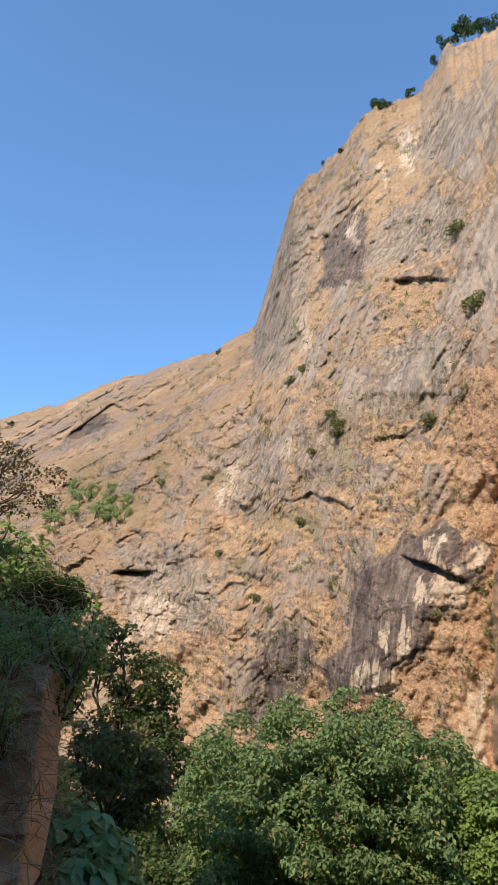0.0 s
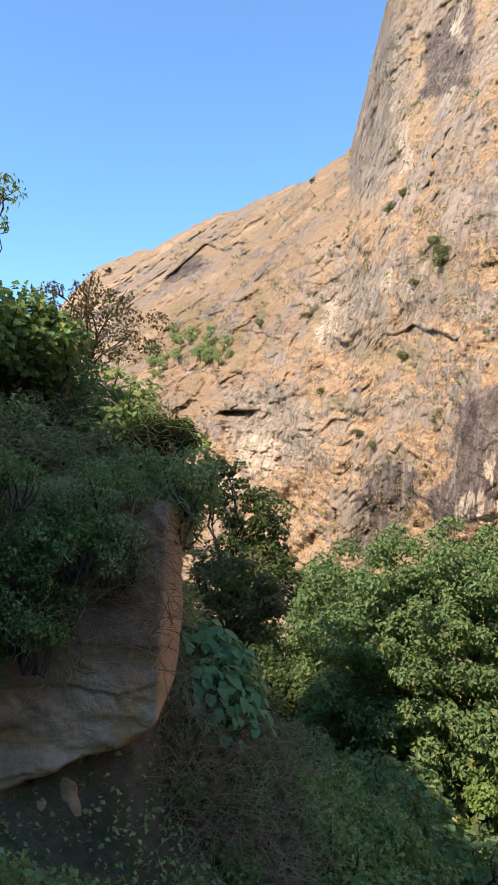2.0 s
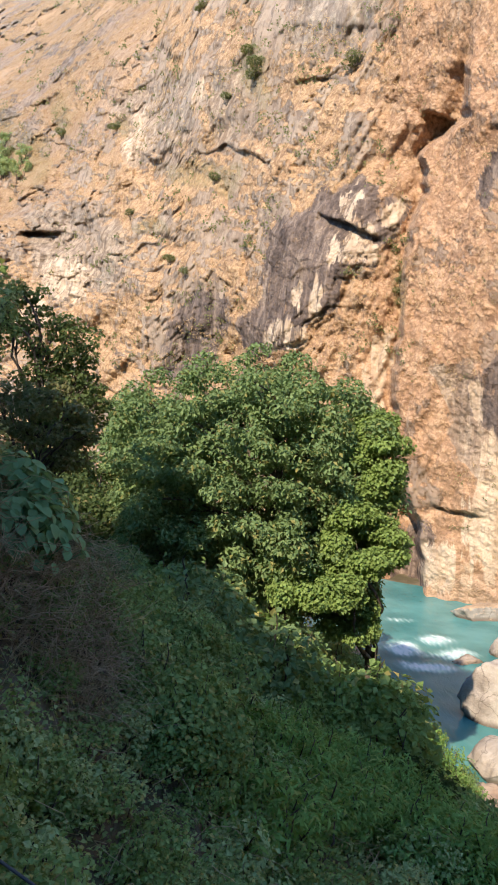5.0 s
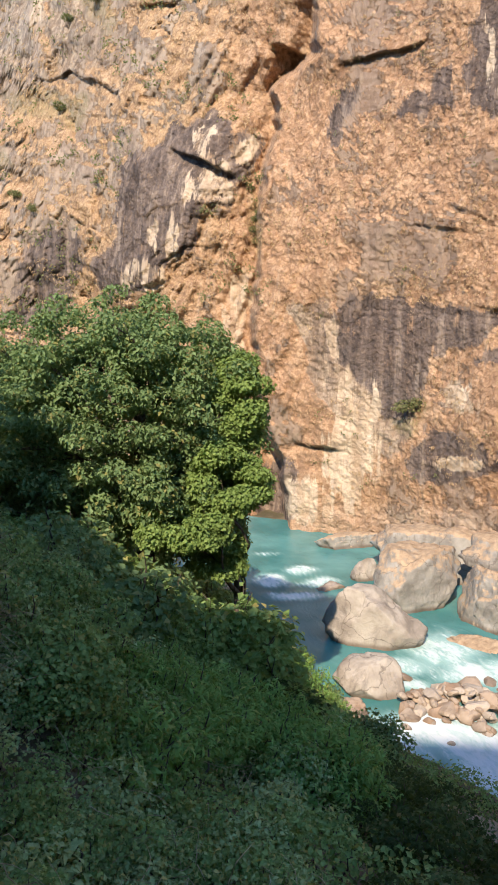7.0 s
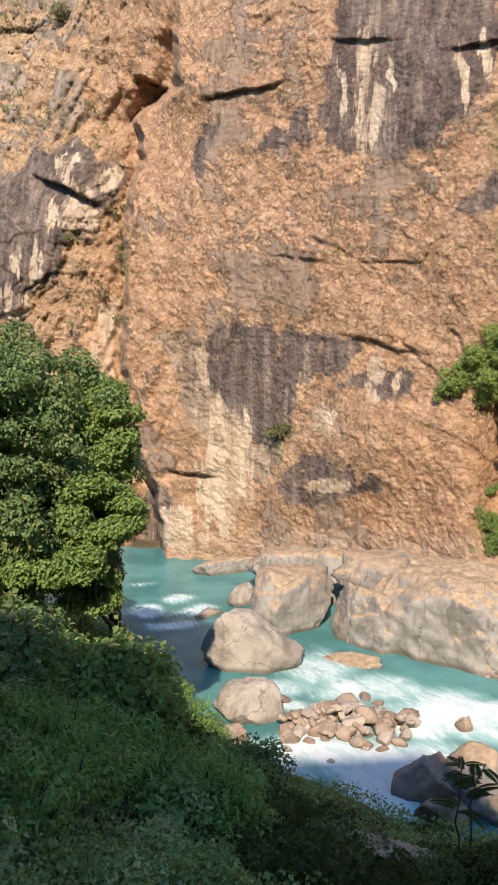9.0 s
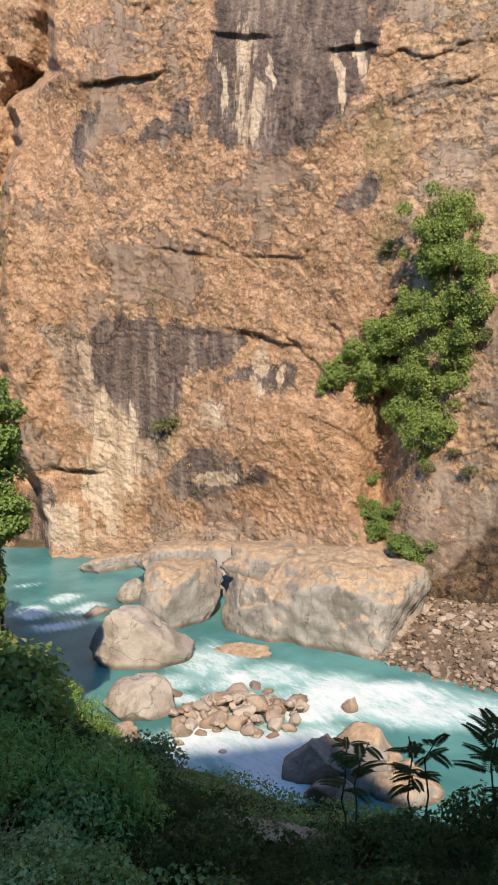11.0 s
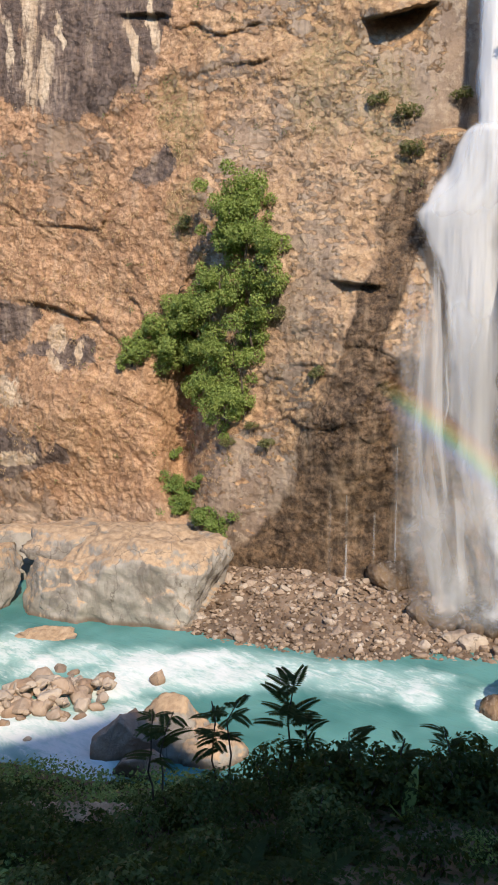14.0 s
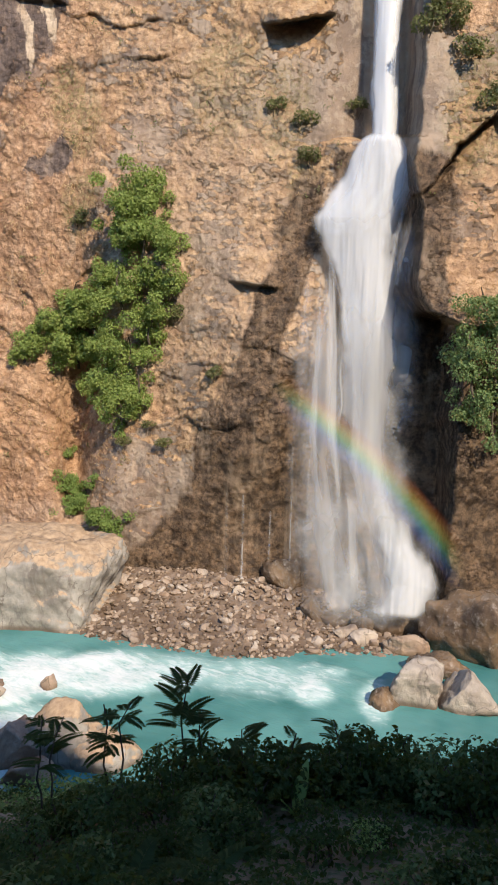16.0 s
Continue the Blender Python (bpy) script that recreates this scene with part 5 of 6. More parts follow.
part("fan", sheet("fan", BELL, 90, 3, 0.2, MAT_FALL, (0.16, 0.34), fade=(0.03, 0.5)), fall)
part("fan", sheet("fan", BELL[:9], 90, 4, 0.6, MAT_FAN, (0.2, 0.45), fade=(0.05, 0.4)), fall)
part("fan", sheet("fan", COLUMN, 80, 5, 0.3, MAT_FAN, (0.3, 0.4), fade=(0.3, 0.02)), fall)
part("veil", sheet("veil", [(7.0, 62.8, 66.0, 53.0), (-2, 61.8, 67.0, 51.8), (-8, 61.2, 67.4, 51.0), (-14, 61.6, 68.6, 50.2), (-21, 61.6, 69.6, 49.4)], 80, 6, 0.4, MAT_VEIL, (0.4, 0.3), fade=(0.2, 0.1)), fall)
part("veil", sheet("veil", [(5.5, 62.0, 70.2, 53.0), (-1.0, 61.6, 70.8, 52.0), (-9, 61.0, 71.4, 51.0), (-14, 61.4, 72.4, 50.2), (-18, 62.4, 73.6, 49.6), (-21.5, 63.4, 73.2, 49.2)], 90, 14, 1.3, MAT_SOFT, (0.22, 0.18), fade=(0.3, 0.04)), fall)
part("veil", sheet("veil", [(9.0, 69.0, 71.6, 53.4), (0, 69.0, 72.0, 52.0), (-9, 70.0, 72.4, 50.6)], 40, 10, 0.4, MAT_MIST, (0.2, 0.6), fade=(0.2, 0.2)), fall)
part("splash", sheet("splash", [(-12, 68.0, 71.6, 49.4), (-16, 68.6, 72.8, 48.8), (-19, 69.4, 74.2, 48.2), (-21.6, 68.4, 73.4, 47.6)], 60, 12, 0.9, MAT_FALL, (0.3, 0.3), fade=(0.5, 0.08)), fall)
part("spray", sheet("spray", [(-8, 62, 74, 49), (-16, 61, 75, 48), (-22.8, 62, 75, 46.8)], 60, 8, 0.9, MAT_MIST, (0.4, 0.4), fade=(0.4, 0.1)), fall)
# single bright strands at the rim of the bell and over the foot
for k, line in enumerate((((11.2, 70.5), (8.6, 69.9), (6.2, 69.4), (4.0, 69.0), (1.2, 69.4)),
                          ((7.8, 63.3), (4.5, 64.8), (1.7, 65.7), (-1.8, 66.5), (-5.0, 66.9), (-9.0, 68.0)),
                          ((-1.2, 65.9), (-3.6, 65.8), (-5.9, 66.0), (-8.6, 65.6)),
                          ((-9.7, 65.5), (-11.2, 66.4), (-13.1, 66.8), (-15.9, 67.8), (-17.6, 68.5), (-20.7, 68.8)),
                          ((-12.7, 64.3), (-16.3, 64.7), (-18.3, 65.3), (-20.9, 65.4)),
                          ((-12.0, 69.0), (-15.0, 70.4), (-17.0, 71.6), (-19.4, 73.0)))):
    part("strand", sheet("strand", [(e, a - 0.22, a + 0.22, float(np.interp(e, [-21, -8, 12], [48.8, 50.6, 53.6]))) for e, a in line], 10, 20 + k, 0.5, MAT_VEIL, (0.45, 0.45), 0.05, fade=(0.3, 0.3)), fall)
for a, e0, e1 in ((57.4, -12.6, -19.6), (58.65, -12.8, -19.6), (60.8, -14.0, -20.3), (63.7, -10.0, -15.5), (62.4, -9.0, -20.5)):
    rows = [(e, a - 0.1 - 0.1 * (e0 - e) / (e0 - e1), a + 0.1 + 0.1 * (e0 - e) / (e0 - e1), min(math.hypot(*on_cliff(a + k, e)[:2]) for k in (-0.2, 0, 0.2)) - 0.12) for e in np.linspace(e0, e1, 14)]
    tagged(new("trickle", sheet("trickle", rows, 8, int(a * 10), 0.0, MAT_TRICKLE, (0.4, 0.4), 0.06)), "thin white trickle running down wet rock", "waterfall", "trickles beside the fall")


def rainbow():
    """Arc at 41 to 43 degrees round the point opposite the sun, in the spray."""
    axis = -bearing(SUN_AZ, SUN_EL)
    side = axis.cross(Vector((0, 0, 1))).normalized()
    up = side.cross(axis).normalized()
    turn, band = np.radians(np.linspace(14, 84, 90)), np.linspace(0, 1, 9)
    verts, body, bands = [], [], []
    for i, t in enumerate(turn):
        for k in band:
            w = radians(40.9 + 2.8 * k)
            v = axis * math.cos(w) + (side * math.sin(t) + up * math.cos(t)) * math.sin(w)
            d = 47.2 / math.hypot(v.x, v.y)
            verts.append((v.x * d, v.y * d, EYE_Z + v.z * d))
            az = math.degrees(math.atan2(v.x, v.y))
            fade = float(sstep(60.5, 64.5, np.array(az)) * sstep(76, 72.5, np.array(az)))
            body.append(fade * math.sin(math.pi * min(1, max(0, k))) ** 0.7 if 0 < k < 1 else 0)
            bands.append(k)
    me = np_mesh("rainbow", verts, grid_faces(90, 9), MAT_BOW)
    add_values(me, "body", body), add_values(me, "band", bands)
    ob = tagged(new("rainbow", me), "faint rainbow arc in the spray of the waterfall", "rainbow")
    ob.visible_shadow = False
    return ob


rainbow()

# ---- trees ----
rng = np.random.RandomState(21)


def foot(az, d):
    q = spot(az, 0, d)
    return q.x, q.y, float(ground_height(q.x, q.y)[0])


def rel(base, az, el, d):
    q = spot(az, el, d)
    return q.x - base[0], q.y - base[1], q.z - base[2]


b = foot(8.0, 32)
blobs = heap(rng, 620, rel(b, 7.4, -7.6, 32), (6.4, 5.2, 6.6), 0.5)
blobs += heap(rng, 130, rel(b, 12.6, -13.0, 31), (3.0, 2.4, 2.8), 0.48) + heap(rng, 90, rel(b, 7.4, -8.0, 32), (4.9, 3.9, 5.0), 0.95)
tree("broadleaf_tree", "large spreading green broadleaf tree on the river bank", b, blobs, 100000, 0.21, MAT_LEAF_TREE, 3, 0.42, limbs=40, slim=0.3)

# Separate light-leaved tree stands in for the great tree's sunlit right boughs.
b = foot(16.8, 31)
blobs = heap(rng, 46, rel(b, 16.6, -6.0, 31), (1.0, 1.4, 2.6), 0.55) + heap(rng, 36, rel(b, 15.6, -11.5, 29.5), (1.6, 1.5, 1.9), 0.55) + heap(rng, 26, rel(b, 12.6, -14.5, 28.5), (1.9, 1.3, 1.0), 0.5) + heap(rng, 26, rel(b, 15.0, -16.5, 30), (1.2, 1.3, 1.2), 0.5)
tree("broadleaf_tree", "yellow-green tree leaning over the river, coloured as the great tree's sunlit side", b, blobs, 42000, 0.155, MAT_LEAF_LIGHT, 4, 0.2)

b = foot(-8.4, 23)
blobs = heap(rng, 30, rel(b, -9.4, 5.6, 23), (0.9, 0.8, 1.0), 0.24) + heap(rng, 36, rel(b, -6.6, 2.6, 23), (1.1, 0.9, 1.1), 0.25) + heap(rng, 26, rel(b, -5.2, -1.0, 23), (0.7, 0.9, 1.3), 0.25) + heap(rng, 44, rel(b, -8.2, -3.0, 23), (1.5, 1.2, 1.5), 0.3) + heap(rng, 44, rel(b, -7.0, -0.2, 23), (1.3, 1.0, 1.3), 0.27)
# sun reaches this tree; a darker leaf colour imitates its shade
tree("broadleaf_tree", "slender tree with airy shade-coloured foliage on the near slope", b, blobs, 12000, 0.115, MAT_LEAF_SHADE_TONED, 5, 0.1, limbs=40)
b = foot(-9.5, 19)
blobs = heap(rng, 60, rel(b, -8.4, -3.6, 19), (1.4, 1.1, 1.8), 0.24)
tree("broadleaf_tree", "dull green sapling beside the outcrop", b, blobs, 7000, 0.1, MAT_LEAF_SCRUB, 7, 0.07, limbs=14)

for k, (a, d, e, w, h) in enumerate(((-1.5, 52, -9.0, 4.2, 4.0), (3.0, 58, -5.5, 4, 4), (-5.5, 48, -8.0, 4, 4), (-9, 44, -9, 4, 3.5), (12, 46, -13, 3.4, 3.2), (7, 44, -13, 3.4, 3), (1, 38, -13, 3, 3), (-3.5, 34, -12, 2.6, 2.6), (-0.6, 46, -4.6, 2.6, 3.6))):
    b = foot(a, d)
    blobs = heap(rng, 26, rel(b, a, e, d), (w, w, h), 1.1)
    # left of bearing -2 the leaf colour carries painted shade
    tree("broadleaf_tree", "light green bushy tree on the river bank", b, blobs, 12000, 0.22, MAT_LEAF_SHADE_TONED if a < -2 else (MAT_LEAF_TREE, MAT_LEAF_LIGHT, MAT_LEAF_TREE)[k % 3], 40 + k, 0.16, "trees on the river bank", 10)

q = spot(-20.0, 11.2, 20)
blobs = heap(rng, 70, (0.1, 0, 2.3), (2.0, 1.6, 1.5), 0.24)
tree("sparse_tree", "small half-bare tree with reddish leaves on the bank top", (q.x, q.y, q.z - 0.4), blobs, 3600, 0.08, MAT_LEAF_RED, 6, 0.062, limbs=26, fork=0.25)
b = foot(-27.5, 15)
blobs = heap(rng, 12, rel(b, -28.0, 22, 15), (0.7, 0.7, 1.2), 0.3)
tree("bamboo_clump", "thin leafy stems against the sky", b, blobs, 700, 0.16, MAT_LEAF_SHRUB, 8, 0.03, limbs=12, droop=0.9, slim=0.14)

# ---- trees on the skyline and the far slope ----
rng = np.random.RandomState(31)
FAR_TREES = ((7.6, 42.6, 5), (11.0, 45.2, 8), (11.6, 45.2, 7), (12.2, 45.3, 5), (14.3, 45.7, 7), (17.9, 48.3, 9), (18.9, 48.5, 11), (20.0, 48.6, 12), (21.2, 48.6, 10), (22.5, 48.7, 9), (-19.0, 20.6, 9), (5.8, 42.0, 3), (-3.0, 28.0, 4), (-12.0, 24.2, 4), (16.8, 47.6, 6))
for a, e, h in FAR_TREES:
    q = on_cliff(a, e, -2)
    blobs = heap(rng, 8, (0, 0, h * 0.6), (h * 0.25, h * 0.25, h * 0.3), h * 0.13)
    tree("rim_tree", "small dark tree on the rim of the gorge", (q.x, q.y, q.z - 1), blobs, 800, h * 0.055, MAT_LEAF_DARKENED, int(a * 7) + 200, h * 0.02, "trees on the rim", 4)
for i in range(36):
    a = rng.uniform(-15.8, -9.2)
    e = 15.6 + (a + 12.5) * 0.05 + rng.uniform(-1.3, 1.3) - (1.4 if a < -14 else 0)
    q, h = on_cliff(a, e, 0.5), rng.uniform(3.5, 7.5)
    blobs = heap(rng, 9, (0, 0, h * 0.5), (h * 0.38, h * 0.38, h * 0.35), h * 0.14)
    tree("hill_tree", "hazy green tree on the far slope", (q.x, q.y, q.z), blobs, 700, h * 0.06, MAT_LEAF_WEED, 300 + i, h * 0.018, "trees on the far slope", 5)


# ---- bushes clinging to the wall ----
def bush_shape(seed, count, leaf, mat, clumps=9, clump=0.36, slim=0.42, lean=0.5, ribbed=False):
    """A leafy bush about two metres across on a few stems: leaf and stem meshes."""
    g = np.random.RandomState(seed)
    blobs = heap(g, clumps, (0, 0, 0.55), (0.62, 0.62, 0.5), clump)
    pts, n = crown_points(blobs, count, g)
    stems = [tube_geometry(bent((g.normal() * 0.1, g.normal() * 0.1, -0.3), k[:3], g, 0.15, 4), np.linspace(0.03, 0.008, 4), 3) for k in blobs[::3]]
    for k in blobs[::4]:                                       # a few shoots that stand clear of the mass
        tip = np.array(k[:3]) * 1.12 + np.array([0, 0, 0.16])
        stems.append(tube_geometry(bent(k[:3], tip, g, 0.15, 3), np.linspace(0.012, 0.004, 3), 3))
        s = np.repeat(np.linspace(0.2, 1, 8)[:, None], 3, 1)
        sp = np.array(k[:3]) + (tip - np.array(k[:3])) * s
        pts, n = np.concatenate([pts, sp]), np.concatenate([n, unit(g.normal(size=(8, 3)) + np.array([0, 0, 0.6]))])
    return leaf_mesh("foliage", pts, n, leaf * 0.6, leaf * 1.3, mat, g, lean, slim, ribbed), joined("stem", stems, MAT_BARK)


def plant_bush(shape, place, scale, turn, label, group, name="bush", squash=1.0):
    root = thing(name, label, "bush", group=group)
    root.matrix_world = Matrix.LocRotScale(place, Euler((0, 0, turn)), (scale, scale, scale * squash))
    part("foliage", shape[0], root)
    tagged(part("stem", shape[1], root), kind="stuff")
    return root


SCRUB = [bush_shape(700 + i, 700, 0.13, MAT_LEAF_SCRUB) for i in range(3)]
rng = np.random.RandomState(33)
WALL_BUSHES = [(29.6, -6.3, 1.5), (30.4, -5.6, 1.0), (18.3, 8.2, 1.3), (18.4, 6.6, 1.3), (18.2, 7.2, 1.0), (46.2, 6.8, 1.0), (7.4, 22.4, 2.4), (6.9, 23.2, 2.2), (7.3, 21.8, 2), (-6.7, 17.6, 2.8), (-3.0, 18.2, 2.2), (-10.5, 16.0, 3.5), (4.5, 15.2, 1.8), (2.3, 8.6, 1.5), (14.6, 22.5, 2.0), (62.6, 13.6, 1.2), (66.2, 14.6, 1.0), (60.4, 14.8, 1.0), (63.0, 11.4, 1.1),
               (17.8, 36.2, 2.4), (19.0, 31.0, 3), (4.4, 27.0, 2), (3.2, 26.0, 2), (5.2, 20.5, 1.6), (-1.8, 12.6, 1.6), (1.0, 9.4, 1.6), (74.0, 17.6, 1.6), (75.6, 14.8, 1.6), (78, 16, 1.6), (70.8, 19.6, 1.6), (71.8, 20.6, 1.7), (72.6, 19.6, 1.4), (56.2, -4.2, 0.9), (52.5, -9.6, 0.8), (51.4, -8.2, 0.7), (49.5, -9.5, 0.8), (53.0, 2.0, 1.1), (53.2, 0.2, 1.0)]
for a, e, s in WALL_BUSHES:
    plant_bush(SCRUB[rng.randint(3)], on_cliff(a, e, 0.2), s, rng.uniform(0, 6), "dusty green bush growing from the rock wall", "bushes on the wall", "wall_bush")


# ---- creepers hanging in the cleft and by the fall ----
def creeper(label, spots_, leaves, leaf, mat, seed):
    g = np.random.RandomState(seed)
    mid = np.array(on_cliff(spots_[0][0], spots_[0][1], 0.5))
    root = thing("creeper", label, "creeper", mid)
    blobs, wood = [], []
    for a, e, s in spots_:
        q = np.array(on_cliff(a, e, s * 0.6)) - mid
        for _ in range(13):
            o = g.normal(size=3) * s * 0.55
            k = s * g.uniform(0.28, 0.52)
            blobs.append((*(q + o), k, k, k * 0.9))
        wood.append(tube_geometry(bent(q + np.array([0, 0, -s]), q + np.array([0, 0, s]), g, 0.1, 6), np.linspace(0.12, 0.03, 6), 5))
    tagged(part("stem", joined("stem", wood, MAT_BARK), root), kind="stuff")
    pts, n = crown_points(blobs, leaves, g, (0.6, 1.3))
    part("foliage", leaf_mesh("foliage", pts, n, leaf * 0.6, leaf * 1.25, mat, g, 0.8), root)
    return root


creeper("tall mass of bright green creeper hanging in a cleft", [(50.5, 9.6, 1.5), (50.0, 8.2, 1.5), (51.6, 8.6, 1.3), (51.0, 6.2, 1.6), (52.2, 5.4, 1.3), (49.6, 6.4, 1.2), (51.8, 3.0, 1.3), (51.6, 0.8, 1.2), (51.4, -0.8, 0.9), (49.4, 2.2, 1.4), (48.2, 3.0, 1.0)],
        38000, 0.16, MAT_LEAF_VINE, 61)
creeper("broad mass of green creeper overhanging the dark cleft", [(46.4, 1.6, 1.3), (45.4, 0.4, 1.4), (47.4, 0.4, 1.5), (43.0, -1.2, 1.0), (44.4, -1.4, 1.3), (46.2, -2.0, 1.6), (48.2, -2.0, 1.7), (49.8, -2.6, 1.5), (50.4, -4.4, 1.2), (48.8, -4.8, 1.5), (47.2, -4.6, 1.2), (49.2, -7.0, 0.9), (50.6, -6.6, 0.8), (42.3, -2.4, 0.8)],
        48000, 0.16, MAT_LEAF_VINE, 62)
creeper("fresh green bush at the foot of the cleft", [(45.2, -12.2, 0.9), (46.4, -13.0, 1.0), (45.6, -13.8, 0.9), (47.6, -14.4, 0.9), (48.6, -15.2, 0.8), (47.0, -12.0, 0.6), (45.2, -9.8, 0.5)], 14000, 0.14, MAT_LEAF_LIGHT, 63)
creeper("green bush on the shaded rock beyond the fall", [(75.6, 1.4, 1.4), (76.8, 0.4, 1.5), (75.2, -1.2, 1.3), (77.0, -2.4, 1.5), (76.2, -4.6, 1.3), (77.2, -6.8, 1.2), (75.4, -6.0, 0.8)], 16000, 0.15, MAT_LEAF_TREE, 64)

# ---- left bank: overhanging outcrop ----
def build_outcrop():
    """A block with a flat, slightly undercut face, a sharp upright edge and a ragged lower lip."""
    g, n = 130, 130
    az = np.linspace(-34, -11.6, g)
    t = np.linspace(0, 1, n)
    top = np.interp(az, [-34, -20, -11.6], [20.6, 20.9, 20.6])
    low = np.interp(az, [-34, -27, -20.2, -16, -13.1, -11.6], [16.6, 16.9, 17.25, 17.6, 17.9, 18.3])
    Z = low[:, None] + (top - low)[:, None] * t[None]
    A = np.repeat(az[:, None], n, 1)
    A = A + 0.7 * fbm(np.stack([Z.ravel() / 0.8, 0 * Z.ravel(), 0 * Z.ravel()], 1), 4, 134).reshape(A.shape) * sstep(-17, -12, A)
    D = 9.6 + 0.35 * t[None] + 0.9 * sstep(-13.2, -11.6, A) - 0.03 * (A + 20)
    D = D + 1.3 * sstep(0.06, 0.0, np.repeat(t[None], g, 0))
    p = np.stack([np.sin(np.radians(A)) * D, np.cos(np.radians(A)) * D, Z], -1).reshape(-1, 3)
    bed = p[:, 2] / 0.42 + 0.9 * fbm(p / 1.1, 4, 135)
    off = 0.07 * fbm(p / 1.3, 5, 130, 0.6) + 0.02 * (bed - np.floor(bed)) + 0.08 * blocks(p / np.array([0.9, 0.9, 0.3]), 131) + 0.06 * fbm(p / 0.25, 4, 132)
    D = D.ravel() + off
    low_edge = 0.12 * fbm(p / 0.5, 4, 133) * (1 - np.repeat(t[None], g, 0).ravel())
    a = np.radians(A.ravel())
    face = np.stack([np.sin(a) * D, np.cos(a) * D, Z.ravel() + low_edge], 1).reshape(g, n, 3)
    # back to the slope along the top, the foot and the free edge
    back = face.copy()
    scale = 1 + 3.2 / np.hypot(back[..., 0], back[..., 1])
    back[..., 0] *= scale
    back[..., 1] *= scale
    rows = [face[:, :1] * np.array([1, 1, 1]) * 0 + back[:, :1], face, back[:, -1:]]
    full = np.concatenate(rows, 1)
    edge = full[-1:].copy()
    edge[..., 0] *= 1.28
    edge[..., 1] *= 1.28
    full = np.concatenate([full, edge], 0)
    return np_mesh("rock_outcrop", full.reshape(-1, 3), grid_faces(g + 1, n + 2)[:, ::-1], MAT_BANK_ROCK)


tagged(new("rock_outcrop", build_outcrop()), "brown overhanging rock outcrop under a mat of creepers", "rock", kind="structure")

for k, (a, d, w, h) in enumerate(((-20.6, 10.3, 0.6, 1.7), (-18.9, 10.2, 0.75, 1.4), (-17.2, 10.4, 0.7, 1.4), (-22.6, 10.3, 0.8, 1.8), (-15.2, 10.5, 0.8, 1.3))):
    rib = tagged(new("rock_rib", rock_mesh("rock_rib", (w, 0.8, h), 300 + k, MAT_BANK_ROCK, sub=3, rough=0.2, cuts=12)), "brown rock rib in the hollow under the overhang", "rock", "rock ribs under the overhang")
    q = spot(a, 0, d)
    rib.matrix_world = pose(q.x, q.y, 16.7, 0, 0, -a)

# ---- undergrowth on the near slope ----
KINDS = (MAT_LEAF_SHRUB, MAT_LEAF_SHRUB, MAT_LEAF_DARKENED, MAT_LEAF_LIGHT, MAT_LEAF_WEED)
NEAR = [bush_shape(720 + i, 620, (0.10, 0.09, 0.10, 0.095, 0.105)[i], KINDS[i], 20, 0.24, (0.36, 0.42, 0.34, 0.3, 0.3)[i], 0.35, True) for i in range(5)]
# greener mid-tone, still with shade in the leaf colour
NEAR.append(bush_shape(726, 620, 0.11, MAT_LEAF_SHADE_TONED, 20, 0.24, 0.3, 0.35, True))
TALL = [bush_shape(740 + i, 1500, 0.085, (MAT_LEAF_SHRUB, MAT_LEAF_TREE, MAT_LEAF_DARKENED)[i], 30, 0.22, 0.4, 0.3) for i in range(3)]
# lighter leaf colour imitates sun on these bushes
SUN_TONED = [bush_shape(745 + i, 1400, 0.085, MAT_LEAF_LIGHT, 30, 0.22, 0.4, 0.4) for i in range(2)]
HUGE = [bush_shape(748 + i, 3000, 0.05, (MAT_LEAF_SHRUB, MAT_LEAF_TREE)[i], 46, 0.2, 0.4, 0.35) for i in range(2)]
LANCE = [bush_shape(750 + i, 1000, 0.13, MAT_LEAF_LANCE, 34, 0.2, 0.13, 0.45) for i in range(2)]


def varied(k):
    """Now and then a greener shrub among those coloured dark for shade."""
    return 5 if k == 2 and rng.rand() < 0.4 else k


CREST_AZ = (-10, -7, -4, 1, 4.6, 6, 8, 13, 16, 19, 22, 25, 30, 35, 38.5, 44, 48, 53, 58, 62, 68, 72, 79, 88)
CREST_EL = (-11, -10.5, -12.2, -13.5, -15.3, -19.5, -22.5, -23.0, -22.8, -24.2, -25.2, -27.4, -30.2, -31.8, -33, -32.4, -30.8, -30.6, -30, -29.8, -29.2, -28.4, -28, -28)
rng = np.random.RandomState(41)
# taller shrubs along the brow of the slope
for az in np.arange(-9.5, 88, 1.7):
    for row in range(2):
        a = az + rng.uniform(-0.7, 0.7)
        d = float(np.interp(a, [-10, 4.6, 16, 25, 38, 48, 60, 88], [15, 17, 20, 19, 17, 15, 14.5, 14.5])) + rng.uniform(-1.2, 1.2) + row * 2.4
        x, y, z = foot(a, d)
        top = EYE_Z + d * math.tan(radians(float(np.interp(a, CREST_AZ, CREST_EL)) - rng.uniform(-0.4, 2.4) - row * 0.8))
        s = (top - z) / 1.2
        if s < 0.35:
            continue
        s = min(s, 3.2)
        big = s > 1.5
        # past bearing 24 to 26 the shade is painted: leaves turn near black
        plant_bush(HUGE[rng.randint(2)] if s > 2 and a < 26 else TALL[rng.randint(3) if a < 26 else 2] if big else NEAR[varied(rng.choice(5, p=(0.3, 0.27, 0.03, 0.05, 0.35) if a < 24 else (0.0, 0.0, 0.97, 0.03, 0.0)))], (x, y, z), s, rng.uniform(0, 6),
                   "tall green shrub on the brow of the slope" if big else "leafy green shrub in the shaded undergrowth", "shrubs on the near slope", "tall_shrub" if big else "shrub")
